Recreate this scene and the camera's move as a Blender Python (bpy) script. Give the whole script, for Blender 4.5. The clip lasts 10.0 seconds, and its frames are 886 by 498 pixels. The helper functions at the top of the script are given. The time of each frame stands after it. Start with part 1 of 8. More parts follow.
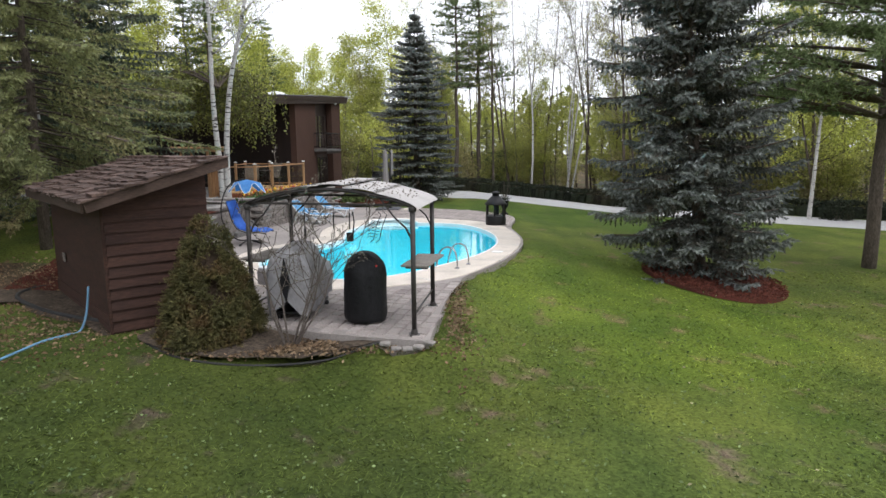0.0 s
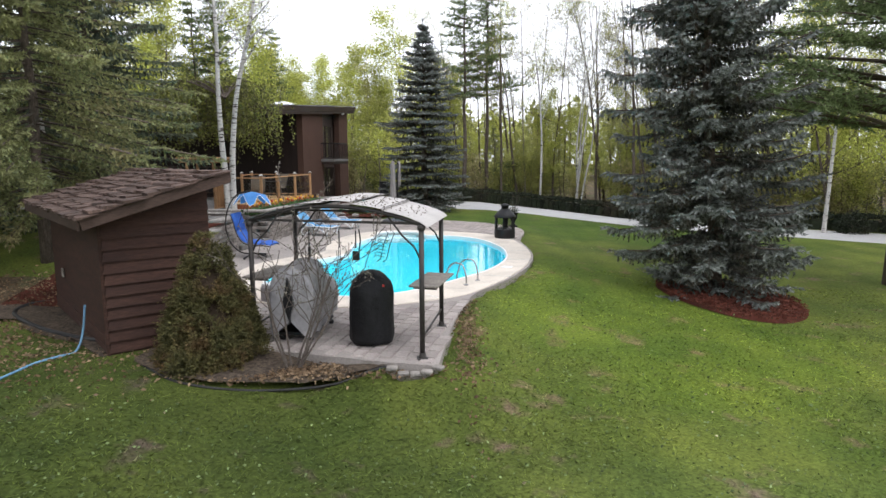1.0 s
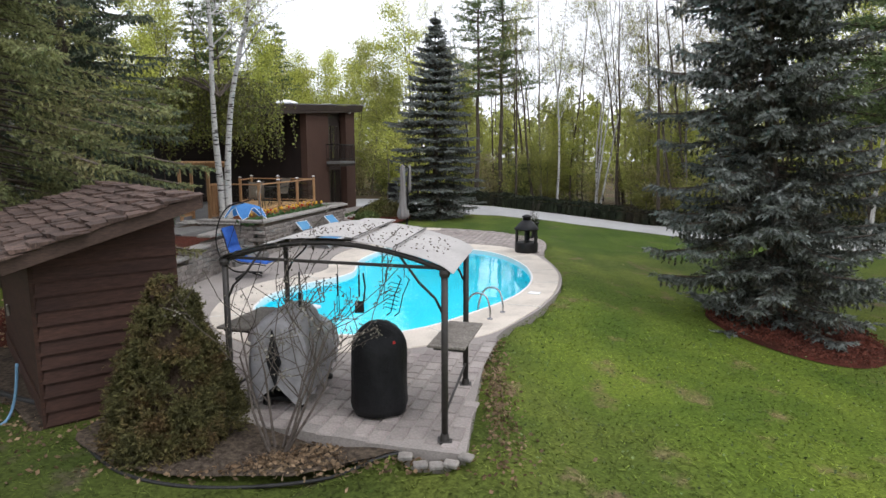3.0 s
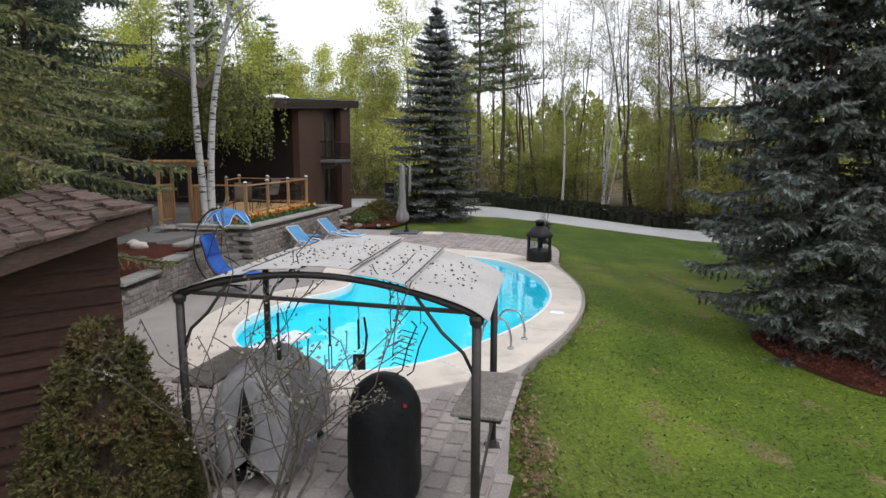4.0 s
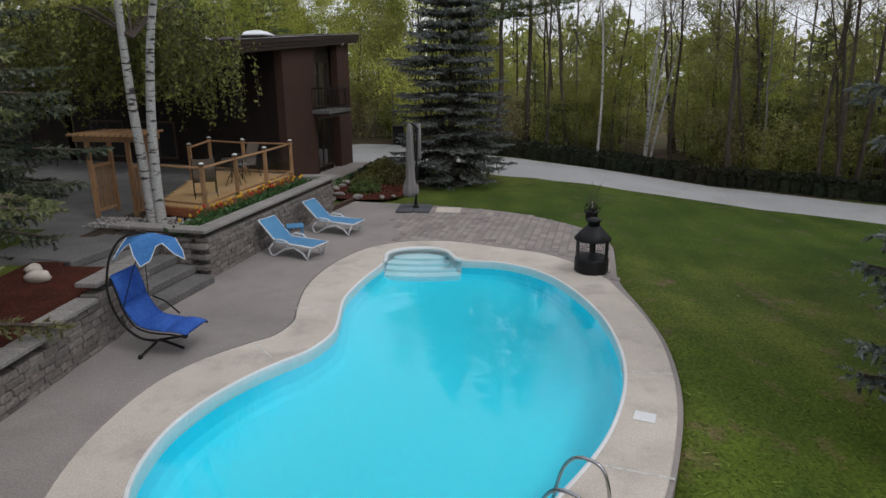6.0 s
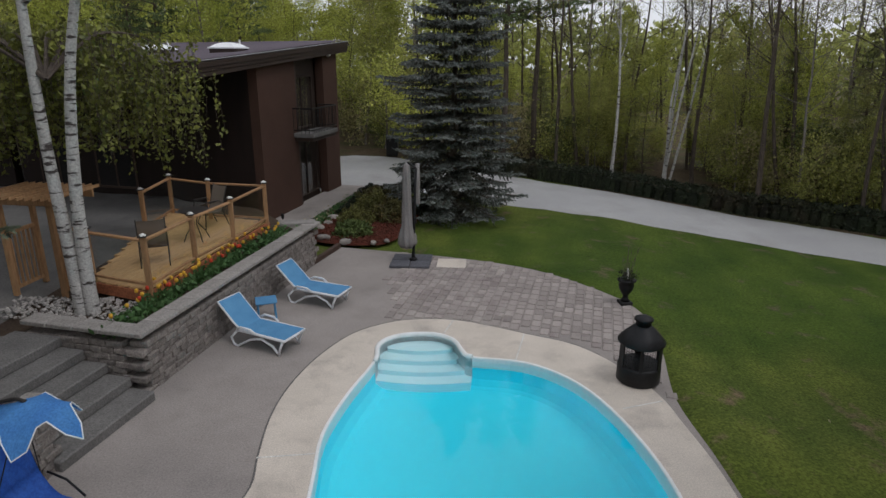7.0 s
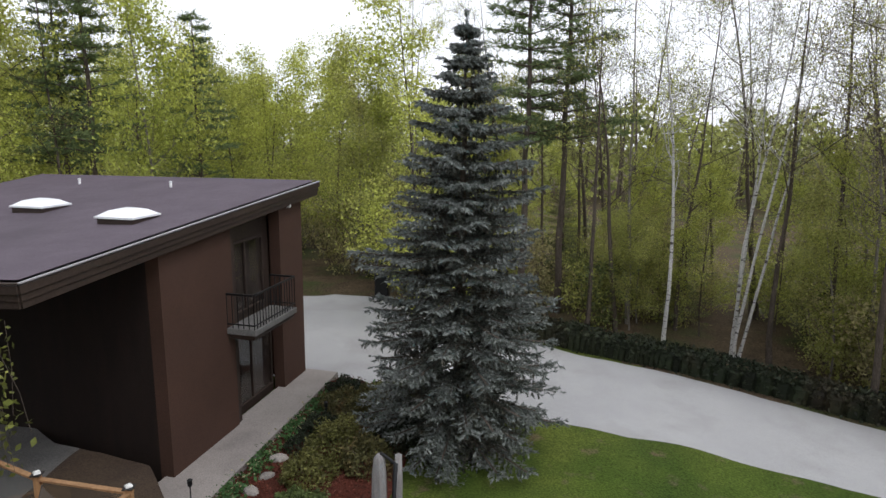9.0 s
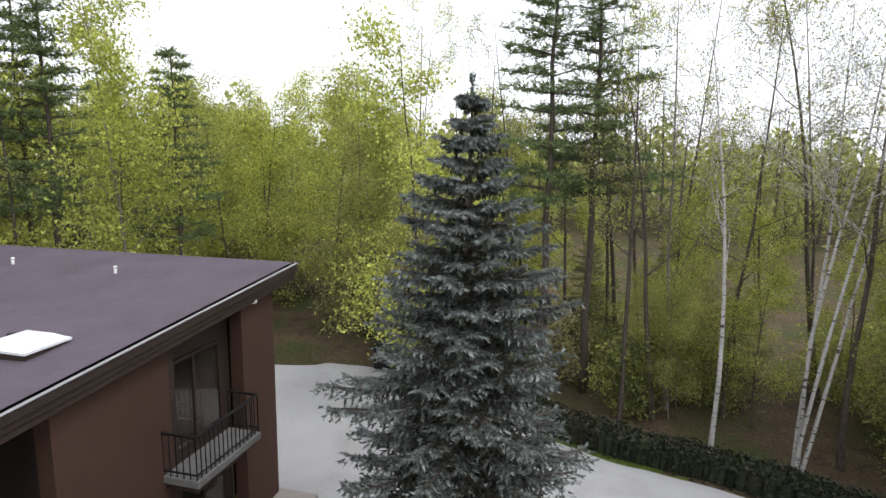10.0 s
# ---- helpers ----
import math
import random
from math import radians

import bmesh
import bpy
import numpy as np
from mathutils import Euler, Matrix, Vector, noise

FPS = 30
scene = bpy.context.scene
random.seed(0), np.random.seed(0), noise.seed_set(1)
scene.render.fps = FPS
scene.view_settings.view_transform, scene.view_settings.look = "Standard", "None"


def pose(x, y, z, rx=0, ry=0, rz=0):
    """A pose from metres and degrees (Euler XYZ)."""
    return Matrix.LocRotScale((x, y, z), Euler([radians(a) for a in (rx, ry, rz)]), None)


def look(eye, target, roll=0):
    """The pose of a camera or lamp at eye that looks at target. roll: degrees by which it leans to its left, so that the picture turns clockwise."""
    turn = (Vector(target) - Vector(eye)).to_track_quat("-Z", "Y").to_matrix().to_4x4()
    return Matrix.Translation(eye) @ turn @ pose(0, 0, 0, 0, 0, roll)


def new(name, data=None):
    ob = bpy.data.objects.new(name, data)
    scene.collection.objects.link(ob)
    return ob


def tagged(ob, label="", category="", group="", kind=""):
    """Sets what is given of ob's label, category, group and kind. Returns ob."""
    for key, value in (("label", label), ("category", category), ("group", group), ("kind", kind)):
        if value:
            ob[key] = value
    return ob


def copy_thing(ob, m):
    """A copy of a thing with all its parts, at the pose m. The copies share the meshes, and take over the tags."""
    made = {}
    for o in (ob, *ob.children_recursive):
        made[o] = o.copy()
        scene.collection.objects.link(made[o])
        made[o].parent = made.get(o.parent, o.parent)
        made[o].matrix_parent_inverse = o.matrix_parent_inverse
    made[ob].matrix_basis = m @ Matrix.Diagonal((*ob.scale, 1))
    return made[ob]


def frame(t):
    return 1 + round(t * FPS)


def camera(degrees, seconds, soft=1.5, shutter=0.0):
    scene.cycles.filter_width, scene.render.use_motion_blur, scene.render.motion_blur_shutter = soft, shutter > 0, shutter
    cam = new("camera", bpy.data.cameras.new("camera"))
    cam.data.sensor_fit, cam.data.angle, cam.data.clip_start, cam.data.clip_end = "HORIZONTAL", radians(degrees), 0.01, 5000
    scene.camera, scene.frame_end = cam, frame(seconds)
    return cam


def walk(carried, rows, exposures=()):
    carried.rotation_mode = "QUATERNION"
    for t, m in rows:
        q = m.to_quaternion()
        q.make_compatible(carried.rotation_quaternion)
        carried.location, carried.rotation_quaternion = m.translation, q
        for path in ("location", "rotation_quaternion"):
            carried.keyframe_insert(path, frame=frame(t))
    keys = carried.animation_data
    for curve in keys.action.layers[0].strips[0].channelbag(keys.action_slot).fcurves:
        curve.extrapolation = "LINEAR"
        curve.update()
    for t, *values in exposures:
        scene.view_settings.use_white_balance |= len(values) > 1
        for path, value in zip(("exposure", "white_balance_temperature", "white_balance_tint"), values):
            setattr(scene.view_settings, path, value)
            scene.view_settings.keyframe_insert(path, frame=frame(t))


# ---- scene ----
import collections

cam = camera(71.0, 10.0)
PATH = [
    (0, (-0.033, 0.115, 2.647), (-0.025, 2.089, 2.328), -0.5),
    (0.5, (-0.061, 0.27, 2.707), (-0.057, 2.247, 2.408), -0.3),
    (1, (-0.077, 0.51, 2.739), (-0.09, 2.488, 2.448), -0.3),
    (1.5, (-0.063, 0.846, 2.799), (-0.081, 2.824, 2.507), -0.2),
    (2, (-0.121, 1.305, 2.89), (-0.141, 3.283, 2.595), -0.2),
    (2.5, (-0.212, 1.876, 2.968), (-0.253, 3.854, 2.67), -0.1),
    (4, (-0.622, 4.283, 3.044), (-0.644, 6.259, 2.736), 0.1),
    (4.5, (-0.762, 5.419, 3.068), (-0.779, 7.395, 2.756), 0.1),
    (4.8, (-0.7, 6.03, 3.2), (-0.743, 8.0, 2.862), 0.0),
    (5, (-0.66, 6.427, 3.411), (-0.716, 8.385, 3.008), -0.2),
    (5.2, (-0.69, 7.025, 3.577), (-0.752, 8.97, 3.115), -0.6),
    (6.3, (-0.977, 9.849, 4.408), (-1.032, 11.767, 3.844), 0.1),
    (6.5, (-1.109, 10.583, 4.638), (-1.148, 12.498, 4.063), 0.3),
    (7, (-1.181, 12.262, 5.196), (-1.22, 14.17, 4.6), 0.3),
    (7.5, (-1.188, 13.998, 5.833), (-1.247, 15.903, 5.229), 0.6),
    (8, (-1.221, 15.786, 6.386), (-1.292, 17.725, 5.903), 0.8),
    (8.5, (-1.317, 17.616, 6.808), (-1.365, 19.573, 6.398), 0.7),
    (9, (-1.34, 19.513, 7.224), (-1.389, 21.476, 6.843), 0.8),
    (9.5, (-1.314, 21.314, 7.77), (-1.376, 23.279, 7.407), 0.7),
    (10, (-1.143, 23.072, 8.614), (-1.248, 25.039, 8.268), 0.8),
]
KELVIN, TINT = 6200, 12
STOPS = [(0, 0.84), (0.5, 0.98), (2, 0.97), (2.7, 0.8), (4, 0.6), (4.5, 0.5), (5.3, 0.18), (6.5, -0.2), (7.5, -0.13), (8.2, 0.13), (8.6, 0.3), (9.5, 0.7), (10, 0.78)]
EXPOSURE = [(t, stops, KELVIN, TINT) for t, stops in STOPS]
walk(cam, [(t, look(eye, target, roll)) for t, eye, target, roll in PATH], EXPOSURE)
SKY, SUN = 0.15, 0.6


# ---- world and light ----
world = bpy.data.worlds.new("overcast_sky")
scene.world = world
world.use_nodes = True
wn, wl = world.node_tree.nodes, world.node_tree.links
sky = wn.new("ShaderNodeTexSky")
sky.sky_type = "NISHITA"
sky.sun_disc = False
sky.sun_elevation, sky.sun_rotation = radians(60), radians(127)
sky.air_density, sky.dust_density, sky.ozone_density = 1.0, 2.0, 1.0
pale = wn.new("ShaderNodeHueSaturation")
pale.inputs["Saturation"].default_value = 0.3
wl.new(sky.outputs["Color"], pale.inputs["Color"])
veil = wn.new("ShaderNodeMix")
veil.data_type = "RGBA"
veil.inputs["Factor"].default_value = 0.72
veil.inputs["B"].default_value = (6.7, 6.75, 6.9, 1)
wl.new(pale.outputs["Color"], veil.inputs["A"])
wl.new(veil.outputs["Result"], wn["Background"].inputs["Color"])
wn["Background"].inputs["Strength"].default_value = SKY
sun = new("sun", bpy.data.lights.new("sun", "SUN"))
sun.data.energy, sun.data.angle, sun.data.color = SUN, radians(14), (1.0, 0.98, 0.95)
sun.matrix_basis = look((16, -12, 34), (0, 0, 0))

# ---- materials ----


def material(name, a, b, rough=0.8, big=0.7, small=22.0, bump=0.25, depth=0.01, metal=0.0, spec=0.3, rand=0.0, island=0.0, leaf=0.0, mottle=0.35, stretch=(1, 1, 1), c=None, cut=(0.55, 0.68), cscale=0.35):
    """Two colours mixed by a broad noise, mottled by a fine one that also gives the relief; c: a third colour in patches."""
    m = bpy.data.materials.new(name)
    m.use_nodes = True
    n, l = m.node_tree.nodes, m.node_tree.links
    bsdf = n["Principled BSDF"]
    co = n.new("ShaderNodeTexCoord")
    mp = n.new("ShaderNodeMapping")
    mp.inputs["Scale"].default_value = stretch
    l.new(co.outputs["Object"], mp.inputs["Vector"])

    def noise_at(scale, detail):
        t = n.new("ShaderNodeTexNoise")
        t.inputs["Scale"].default_value, t.inputs["Detail"].default_value, t.inputs["Roughness"].default_value = scale, detail, 0.62
        l.new(mp.outputs["Vector"], t.inputs["Vector"])
        return t.outputs["Fac"]

    def ramp(fac, lo, hi):
        r = n.new("ShaderNodeMapRange")
        r.inputs["From Min"].default_value, r.inputs["From Max"].default_value = lo, hi
        l.new(fac, r.inputs["Value"])
        return r.outputs["Result"]

    def mix(fac, x, y, mode="MIX"):
        k = n.new("ShaderNodeMix")
        k.data_type, k.blend_type = "RGBA", mode
        for sock, val in ((k.inputs["Factor"], fac), (k.inputs["A"], x), (k.inputs["B"], y)):
            if isinstance(val, (tuple, list)):
                sock.default_value = (*val, 1)
            elif isinstance(val, (int, float)):
                sock.default_value = val
            else:
                l.new(val, sock)
        return k.outputs["Result"]

    broad, fine = noise_at(big, 4), noise_at(small, 6)
    col = mix(ramp(broad, 0.34, 0.66), a, b)
    if c:
        col = mix(ramp(noise_at(cscale, 5), *cut), col, c)
    lo = tuple(max(0.0, 1 - mottle) for _ in range(3))
    hi = tuple(1 + mottle for _ in range(3))
    col = mix(1.0, col, mix(ramp(fine, 0.3, 0.7), lo, hi), "MULTIPLY")
    for amount, node, sock in ((rand, "ShaderNodeObjectInfo", "Random"), (island, "ShaderNodeNewGeometry", "Random Per Island")):
        if amount:
            q = n.new(node)
            r = n.new("ShaderNodeMapRange")
            r.inputs["To Min"].default_value, r.inputs["To Max"].default_value = 1 - amount, 1 + amount
            l.new(q.outputs[sock], r.inputs["Value"])
            h = n.new("ShaderNodeHueSaturation")
            l.new(r.outputs["Result"], h.inputs["Value"])
            l.new(col, h.inputs["Color"])
            col = h.outputs["Color"]
    l.new(col, bsdf.inputs["Base Color"])
    bsdf.inputs["Roughness"].default_value = rough
    bsdf.inputs["Metallic"].default_value = metal
    bsdf.inputs["Specular IOR Level"].default_value = spec
    if bump:
        bp = n.new("ShaderNodeBump")
        bp.inputs["Strength"].default_value, bp.inputs["Distance"].default_value = bump, depth
        l.new(fine, bp.inputs["Height"])
        l.new(bp.outputs["Normal"], bsdf.inputs["Normal"])
    if leaf:
        tr = n.new("ShaderNodeBsdfTranslucent")
        l.new(col, tr.inputs["Color"])
        ms = n.new("ShaderNodeMixShader")
        ms.inputs["Fac"].default_value = leaf
        l.new(bsdf.outputs["BSDF"], ms.inputs[1])
        l.new(tr.outputs["BSDF"], ms.inputs[2])
        l.new(ms.outputs["Shader"], n["Material Output"].inputs["Surface"])
    return m


def bark_material(name, pale_col, dark_col, rings):
    """Pale bark with dark cross bands and scars."""
    m = material(name, pale_col, tuple(0.8 * v for v in pale_col), rough=0.75, big=2.5, small=30, bump=0.3)
    n, l = m.node_tree.nodes, m.node_tree.links
    bsdf = n["Principled BSDF"]
    src = bsdf.inputs["Base Color"].links[0].from_socket
    co = n.new("ShaderNodeTexCoord")
    mp = n.new("ShaderNodeMapping")
    mp.inputs["Scale"].default_value = (2.2, 2.2, rings)
    l.new(co.outputs["Object"], mp.inputs["Vector"])
    t = n.new("ShaderNodeTexNoise")
    t.inputs["Scale"].default_value, t.inputs["Detail"].default_value = 1.6, 5
    l.new(mp.outputs["Vector"], t.inputs["Vector"])
    r = n.new("ShaderNodeMapRange")
    r.inputs["From Min"].default_value, r.inputs["From Max"].default_value = 0.56, 0.63
    l.new(t.outputs["Fac"], r.inputs["Value"])
    k = n.new("ShaderNodeMix")
    k.data_type = "RGBA"
    l.new(r.outputs["Result"], k.inputs["Factor"])
    l.new(src, k.inputs["A"])
    k.inputs["B"].default_value = (*dark_col, 1)
    l.new(k.outputs["Result"], bsdf.inputs["Base Color"])
    return m


def glass_material(name, tint, rough=0.02):
    m = bpy.data.materials.new(name)
    m.use_nodes = True
    b = m.node_tree.nodes["Principled BSDF"]
    b.inputs["Base Color"].default_value = (*tint, 1)
    b.inputs["Roughness"].default_value = rough
    b.inputs["Transmission Weight"].default_value = 1.0
    b.inputs["IOR"].default_value = 1.33
    return m


LAWN = material("lawn_grass", (0.0608, 0.0837, 0.0176), (0.1098, 0.1297, 0.0255), rough=0.9, big=0.45, small=22, bump=0.4, depth=0.03, spec=0.1, mottle=0.55, c=(0.147, 0.1067, 0.0686), cut=(0.58, 0.7), cscale=1.3)
BLADE = material("grass_blade", (0.098, 0.132, 0.0294), (0.1862, 0.2156, 0.0441), rough=0.7, big=0.45, small=4, bump=0, spec=0.15, island=0.6, leaf=0.35, c=(0.245, 0.1892, 0.1176), cut=(0.58, 0.7), cscale=1.3)
CLOVER = material("clover_leaf", (0.085, 0.125, 0.05), (0.2, 0.25, 0.1), rough=0.7, big=1.1, small=5, bump=0, spec=0.2, island=0.6, leaf=0.25)
LITTER = material("leaf_litter", (0.068, 0.048, 0.0304), (0.112, 0.084, 0.052), rough=0.95, big=1.4, small=14, bump=0.8, depth=0.05, spec=0.1, mottle=0.6, c=(0.056, 0.064, 0.024), cut=(0.48, 0.62))
BEDLITTER = material("bed_litter", (0.054, 0.042, 0.0324), (0.102, 0.0792, 0.0576), rough=0.95, big=2.5, small=20, bump=0.8, depth=0.04, spec=0.1, mottle=0.6)
LITTER_LEAF = material("dead_leaf", (0.13, 0.08, 0.045), (0.25, 0.18, 0.11), rough=0.9, bump=0, island=0.5, leaf=0.1)
MULCH = material("red_mulch", (0.0943, 0.02788, 0.01804), (0.0615, 0.02214, 0.01476), rough=0.95, big=2.5, small=30, bump=0.9, depth=0.04, spec=0.1, mottle=0.55)
CHIP = material("mulch_chip", (0.1332, 0.04182, 0.02567), (0.08561, 0.03141, 0.02091), rough=0.95, bump=0, island=0.45)
GRAVEL = material("pale_gravel", (0.352, 0.3476, 0.3476), (0.4136, 0.4092, 0.4048), rough=0.95, big=0.25, small=60, bump=0.5, depth=0.015, spec=0.1, mottle=0.25, c=(0.2992, 0.2904, 0.2816), cut=(0.5, 0.75))
CONCRETE = material("coping_concrete", (0.62, 0.55, 0.47), (0.53, 0.47, 0.4), rough=0.85, big=0.9, small=45, bump=0.2, depth=0.004, mottle=0.18, c=(0.38, 0.335, 0.29), cut=(0.5, 0.75), cscale=1.3)
SLAB = material("patio_slab", (0.27, 0.24, 0.22), (0.325, 0.29, 0.265), rough=0.9, big=1.2, small=38, bump=0.3, depth=0.006, mottle=0.22, c=(0.21, 0.188, 0.175), cut=(0.5, 0.72), cscale=0.6)
PAVER = material("paver_stone", (0.3, 0.262, 0.24), (0.37, 0.33, 0.3), rough=0.88, big=0.9, small=40, bump=0.35, depth=0.006, mottle=0.2, rand=0.18, island=0.18, c=(0.25, 0.21, 0.2), cut=(0.45, 0.7), cscale=1.6)
JOINT = material("pale_joint", (0.62, 0.6, 0.56), (0.52, 0.5, 0.46), rough=0.8)
BLOCK = material("wall_block", (0.2024, 0.1804, 0.1628), (0.264, 0.2332, 0.2068), rough=0.92, big=2.0, small=30, bump=0.8, depth=0.02, mottle=0.35, rand=0.22, c=(0.1408, 0.1206, 0.1109), cut=(0.48, 0.7), cscale=3)
CAP = material("cap_stone", (0.25, 0.23, 0.21), (0.3, 0.278, 0.256), rough=0.9, big=2, small=35, bump=0.5, depth=0.01, rand=0.12)
STEP = material("step_stone", (0.124, 0.1184, 0.112), (0.168, 0.16, 0.1504), rough=0.85, big=1.5, small=35, bump=0.4)
ROCK = material("field_stone", (0.304, 0.272, 0.24), (0.208, 0.192, 0.176), rough=0.9, big=4, small=20, bump=0.8, depth=0.02, rand=0.2)
PEBBLE = material("white_pebble", (0.384, 0.3648, 0.3392), (0.2688, 0.2432, 0.224), rough=0.8, bump=0, island=0.3)
SOIL = material("dark_soil", (0.048, 0.032, 0.0224), (0.08, 0.056, 0.036), rough=1.0, small=25, bump=0.9, depth=0.03)
SIDING = material("brown_siding", (0.0396, 0.0189, 0.0135), (0.0576, 0.027, 0.018), rough=0.75, big=1.5, small=9, bump=0.3, depth=0.004, rand=0.15, stretch=(1, 1, 6), mottle=0.35)
SHAKE = material("cedar_shake", (0.0648, 0.0418, 0.0331), (0.108, 0.072, 0.0576), rough=0.9, big=3, small=24, bump=0.7, depth=0.01, rand=0.35, stretch=(4, 1, 1), mottle=0.4, c=(0.0468, 0.031, 0.0245), cut=(0.5, 0.66), cscale=5)
FASCIA = material("brown_board", (0.052, 0.032, 0.024), (0.0704, 0.0432, 0.032), rough=0.7, big=1.2, small=16, bump=0.25, depth=0.003, stretch=(1, 1, 4))
WALL = material("brown_stucco", (0.06, 0.031, 0.021), (0.074, 0.038, 0.026), rough=0.85, big=0.6, small=40, bump=0.4, depth=0.008, mottle=0.18, c=(0.066, 0.035, 0.026), cut=(0.5, 0.8))
# Dark brown siding lowered to near black for shade under eaves and trees.
SHADEDWALL = material("shaded_siding", (0.013, 0.0073, 0.0057), (0.0187, 0.0104, 0.0078), rough=0.8, big=0.8, small=20, bump=0.35, stretch=(5, 5, 1))
SHINGLE = material("roof_shingle", (0.088, 0.0699, 0.085), (0.108, 0.0865, 0.1044), rough=0.92, big=1.2, small=35, bump=0.5, depth=0.008, mottle=0.22, c=(0.07, 0.057, 0.0676), cut=(0.5, 0.75))
DARKTRIM = material("dark_trim", (0.036, 0.024, 0.0192), (0.048, 0.032, 0.024), rough=0.6, bump=0.1)
FLASHING = material("metal_flashing", (0.4, 0.39, 0.4), (0.3, 0.29, 0.3), rough=0.45, bump=0.05, metal=0.4, mottle=0.1)
WHITE = material("white_paint", (0.8, 0.8, 0.79), (0.72, 0.72, 0.7), rough=0.45, bump=0.05, mottle=0.06)
DOME = material("skylight_dome", (0.85, 0.86, 0.86), (0.78, 0.79, 0.8), rough=0.3, bump=0, mottle=0.05, spec=0.5)
BLACK = material("black_metal", (0.0123, 0.0123, 0.0134), (0.0196, 0.0185, 0.0185), rough=0.5, bump=0.1, metal=0.3, mottle=0.25)
BRONZE = material("bronze_post", (0.0384, 0.0344, 0.032), (0.0528, 0.0472, 0.0432), rough=0.5, bump=0.08, metal=0.3, mottle=0.2)
STEEL = material("brushed_steel", (0.465, 0.465, 0.4725), (0.375, 0.375, 0.39), rough=0.22, bump=0, metal=1.0, mottle=0.1)
CANVAS = material("canopy_canvas", (0.42, 0.395, 0.375), (0.48, 0.455, 0.43), rough=0.9, big=1.2, small=50, bump=0.25, depth=0.006, mottle=0.14, leaf=0.1, c=(0.35, 0.325, 0.305), cut=(0.52, 0.8), cscale=1.4)
GREYCOVER = material("grey_vinyl_cover", (0.32, 0.308, 0.312), (0.248, 0.24, 0.248), rough=0.45, big=2.2, small=12, bump=0.5, depth=0.02, spec=0.5, mottle=0.2)
BLACKCOVER = material("black_vinyl_cover", (0.0092, 0.0092, 0.0102), (0.0143, 0.0143, 0.0154), rough=0.55, big=2.5, small=9, bump=0.7, depth=0.03, spec=0.2, mottle=0.3)
CEDAR = material("cedar_wood", (0.3168, 0.176, 0.0836), (0.3784, 0.22, 0.11), rough=0.7, big=1.5, small=18, bump=0.3, depth=0.003, rand=0.14, stretch=(1, 1, 0.25), mottle=0.25)
DECKWOOD = material("deck_plank", (0.5, 0.31, 0.14), (0.56, 0.36, 0.17), rough=0.65, big=1.2, small=16, bump=0.25, depth=0.003, rand=0.1, mottle=0.18)
REDWOOD = material("red_skirt_board", (0.2904, 0.0968, 0.044), (0.352, 0.132, 0.0616), rough=0.7, bump=0.2)
BLUESLING = material("blue_sling_mesh", (0.075, 0.22, 0.4), (0.1, 0.27, 0.46), rough=0.75, big=3, small=120, bump=0.3, depth=0.002, mottle=0.15)
BLUECUSHION = material("royal_blue_cushion", (0.025, 0.085, 0.36), (0.045, 0.13, 0.46), rough=0.85, big=2.5, small=30, bump=0.4, depth=0.01, mottle=0.25)
BLUECANOPY = material("sky_blue_canopy", (0.06, 0.2, 0.5), (0.09, 0.27, 0.58), rough=0.8, big=2.5, small=40, bump=0.3, leaf=0.25, mottle=0.2)
GREYCLOTH = material("grey_umbrella_cloth", (0.216, 0.2, 0.192), (0.272, 0.256, 0.244), rough=0.9, big=3, small=25, bump=0.4, stretch=(6, 6, 1), mottle=0.25)
TAUPE = material("taupe_sling", (0.16, 0.132, 0.104), (0.2, 0.168, 0.136), rough=0.8, small=90, bump=0.3)
RESIN = material("white_resin", (0.72, 0.73, 0.74), (0.64, 0.65, 0.66), rough=0.4, bump=0.05, mottle=0.08)
# The aqua tint of light through the water is put into the steps' colour.
TINTEDRESIN = material("water_tinted_resin", (0.68, 0.9, 0.93), (0.6, 0.86, 0.9), rough=0.45, bump=0.05, mottle=0.06)
HOSE = material("blue_hose", (0.128, 0.264, 0.4), (0.176, 0.32, 0.464), rough=0.5, bump=0, mottle=0.15)
EDGING = material("black_edging", (0.016, 0.016, 0.016), (0.032, 0.0304, 0.0288), rough=0.55, bump=0.2)
LINER = material("pool_liner", (0.0495, 0.816, 0.99), (0.0605, 0.8364, 0.99), rough=0.7, big=0.5, small=12, bump=0.05, mottle=0.04)
BAND = material("pool_band", (0.03, 0.3, 0.5), (0.05, 0.36, 0.56), rough=0.5, big=3, small=20, bump=0, mottle=0.25)
WATER = glass_material("pool_water", (0.97, 1.0, 1.0), 0.0)
GLASS = glass_material("window_glass", (0.85, 0.88, 0.88), 0.01)
PANEL = glass_material("deck_glass", (0.94, 0.96, 0.95), 0.01)
CURTAIN = material("pale_curtain", (0.85, 0.85, 0.816), (0.68, 0.68, 0.663), rough=0.9, stretch=(20, 20, 0.5), big=1.0, bump=0.2)
# Near-black colour stands in for the unlit rooms behind the glass.
UNLITROOM = material("unlit_room", (0.0144, 0.0134, 0.0134), (0.0216, 0.0192, 0.0192), rough=0.9, bump=0)
BARK = material("grey_brown_bark", (0.072, 0.056, 0.044), (0.12, 0.096, 0.076), rough=0.95, big=3, small=12, bump=0.9, depth=0.03, stretch=(4, 4, 1), mottle=0.4)
GREYBARK = material("pale_grey_bark", (0.16, 0.14, 0.12), (0.24, 0.216, 0.188), rough=0.9, big=2, small=14, bump=0.6, stretch=(3, 3, 1), mottle=0.4)
BIRCHBARK = bark_material("birch_bark", (0.5, 0.48, 0.45), (0.06, 0.05, 0.045), 9)
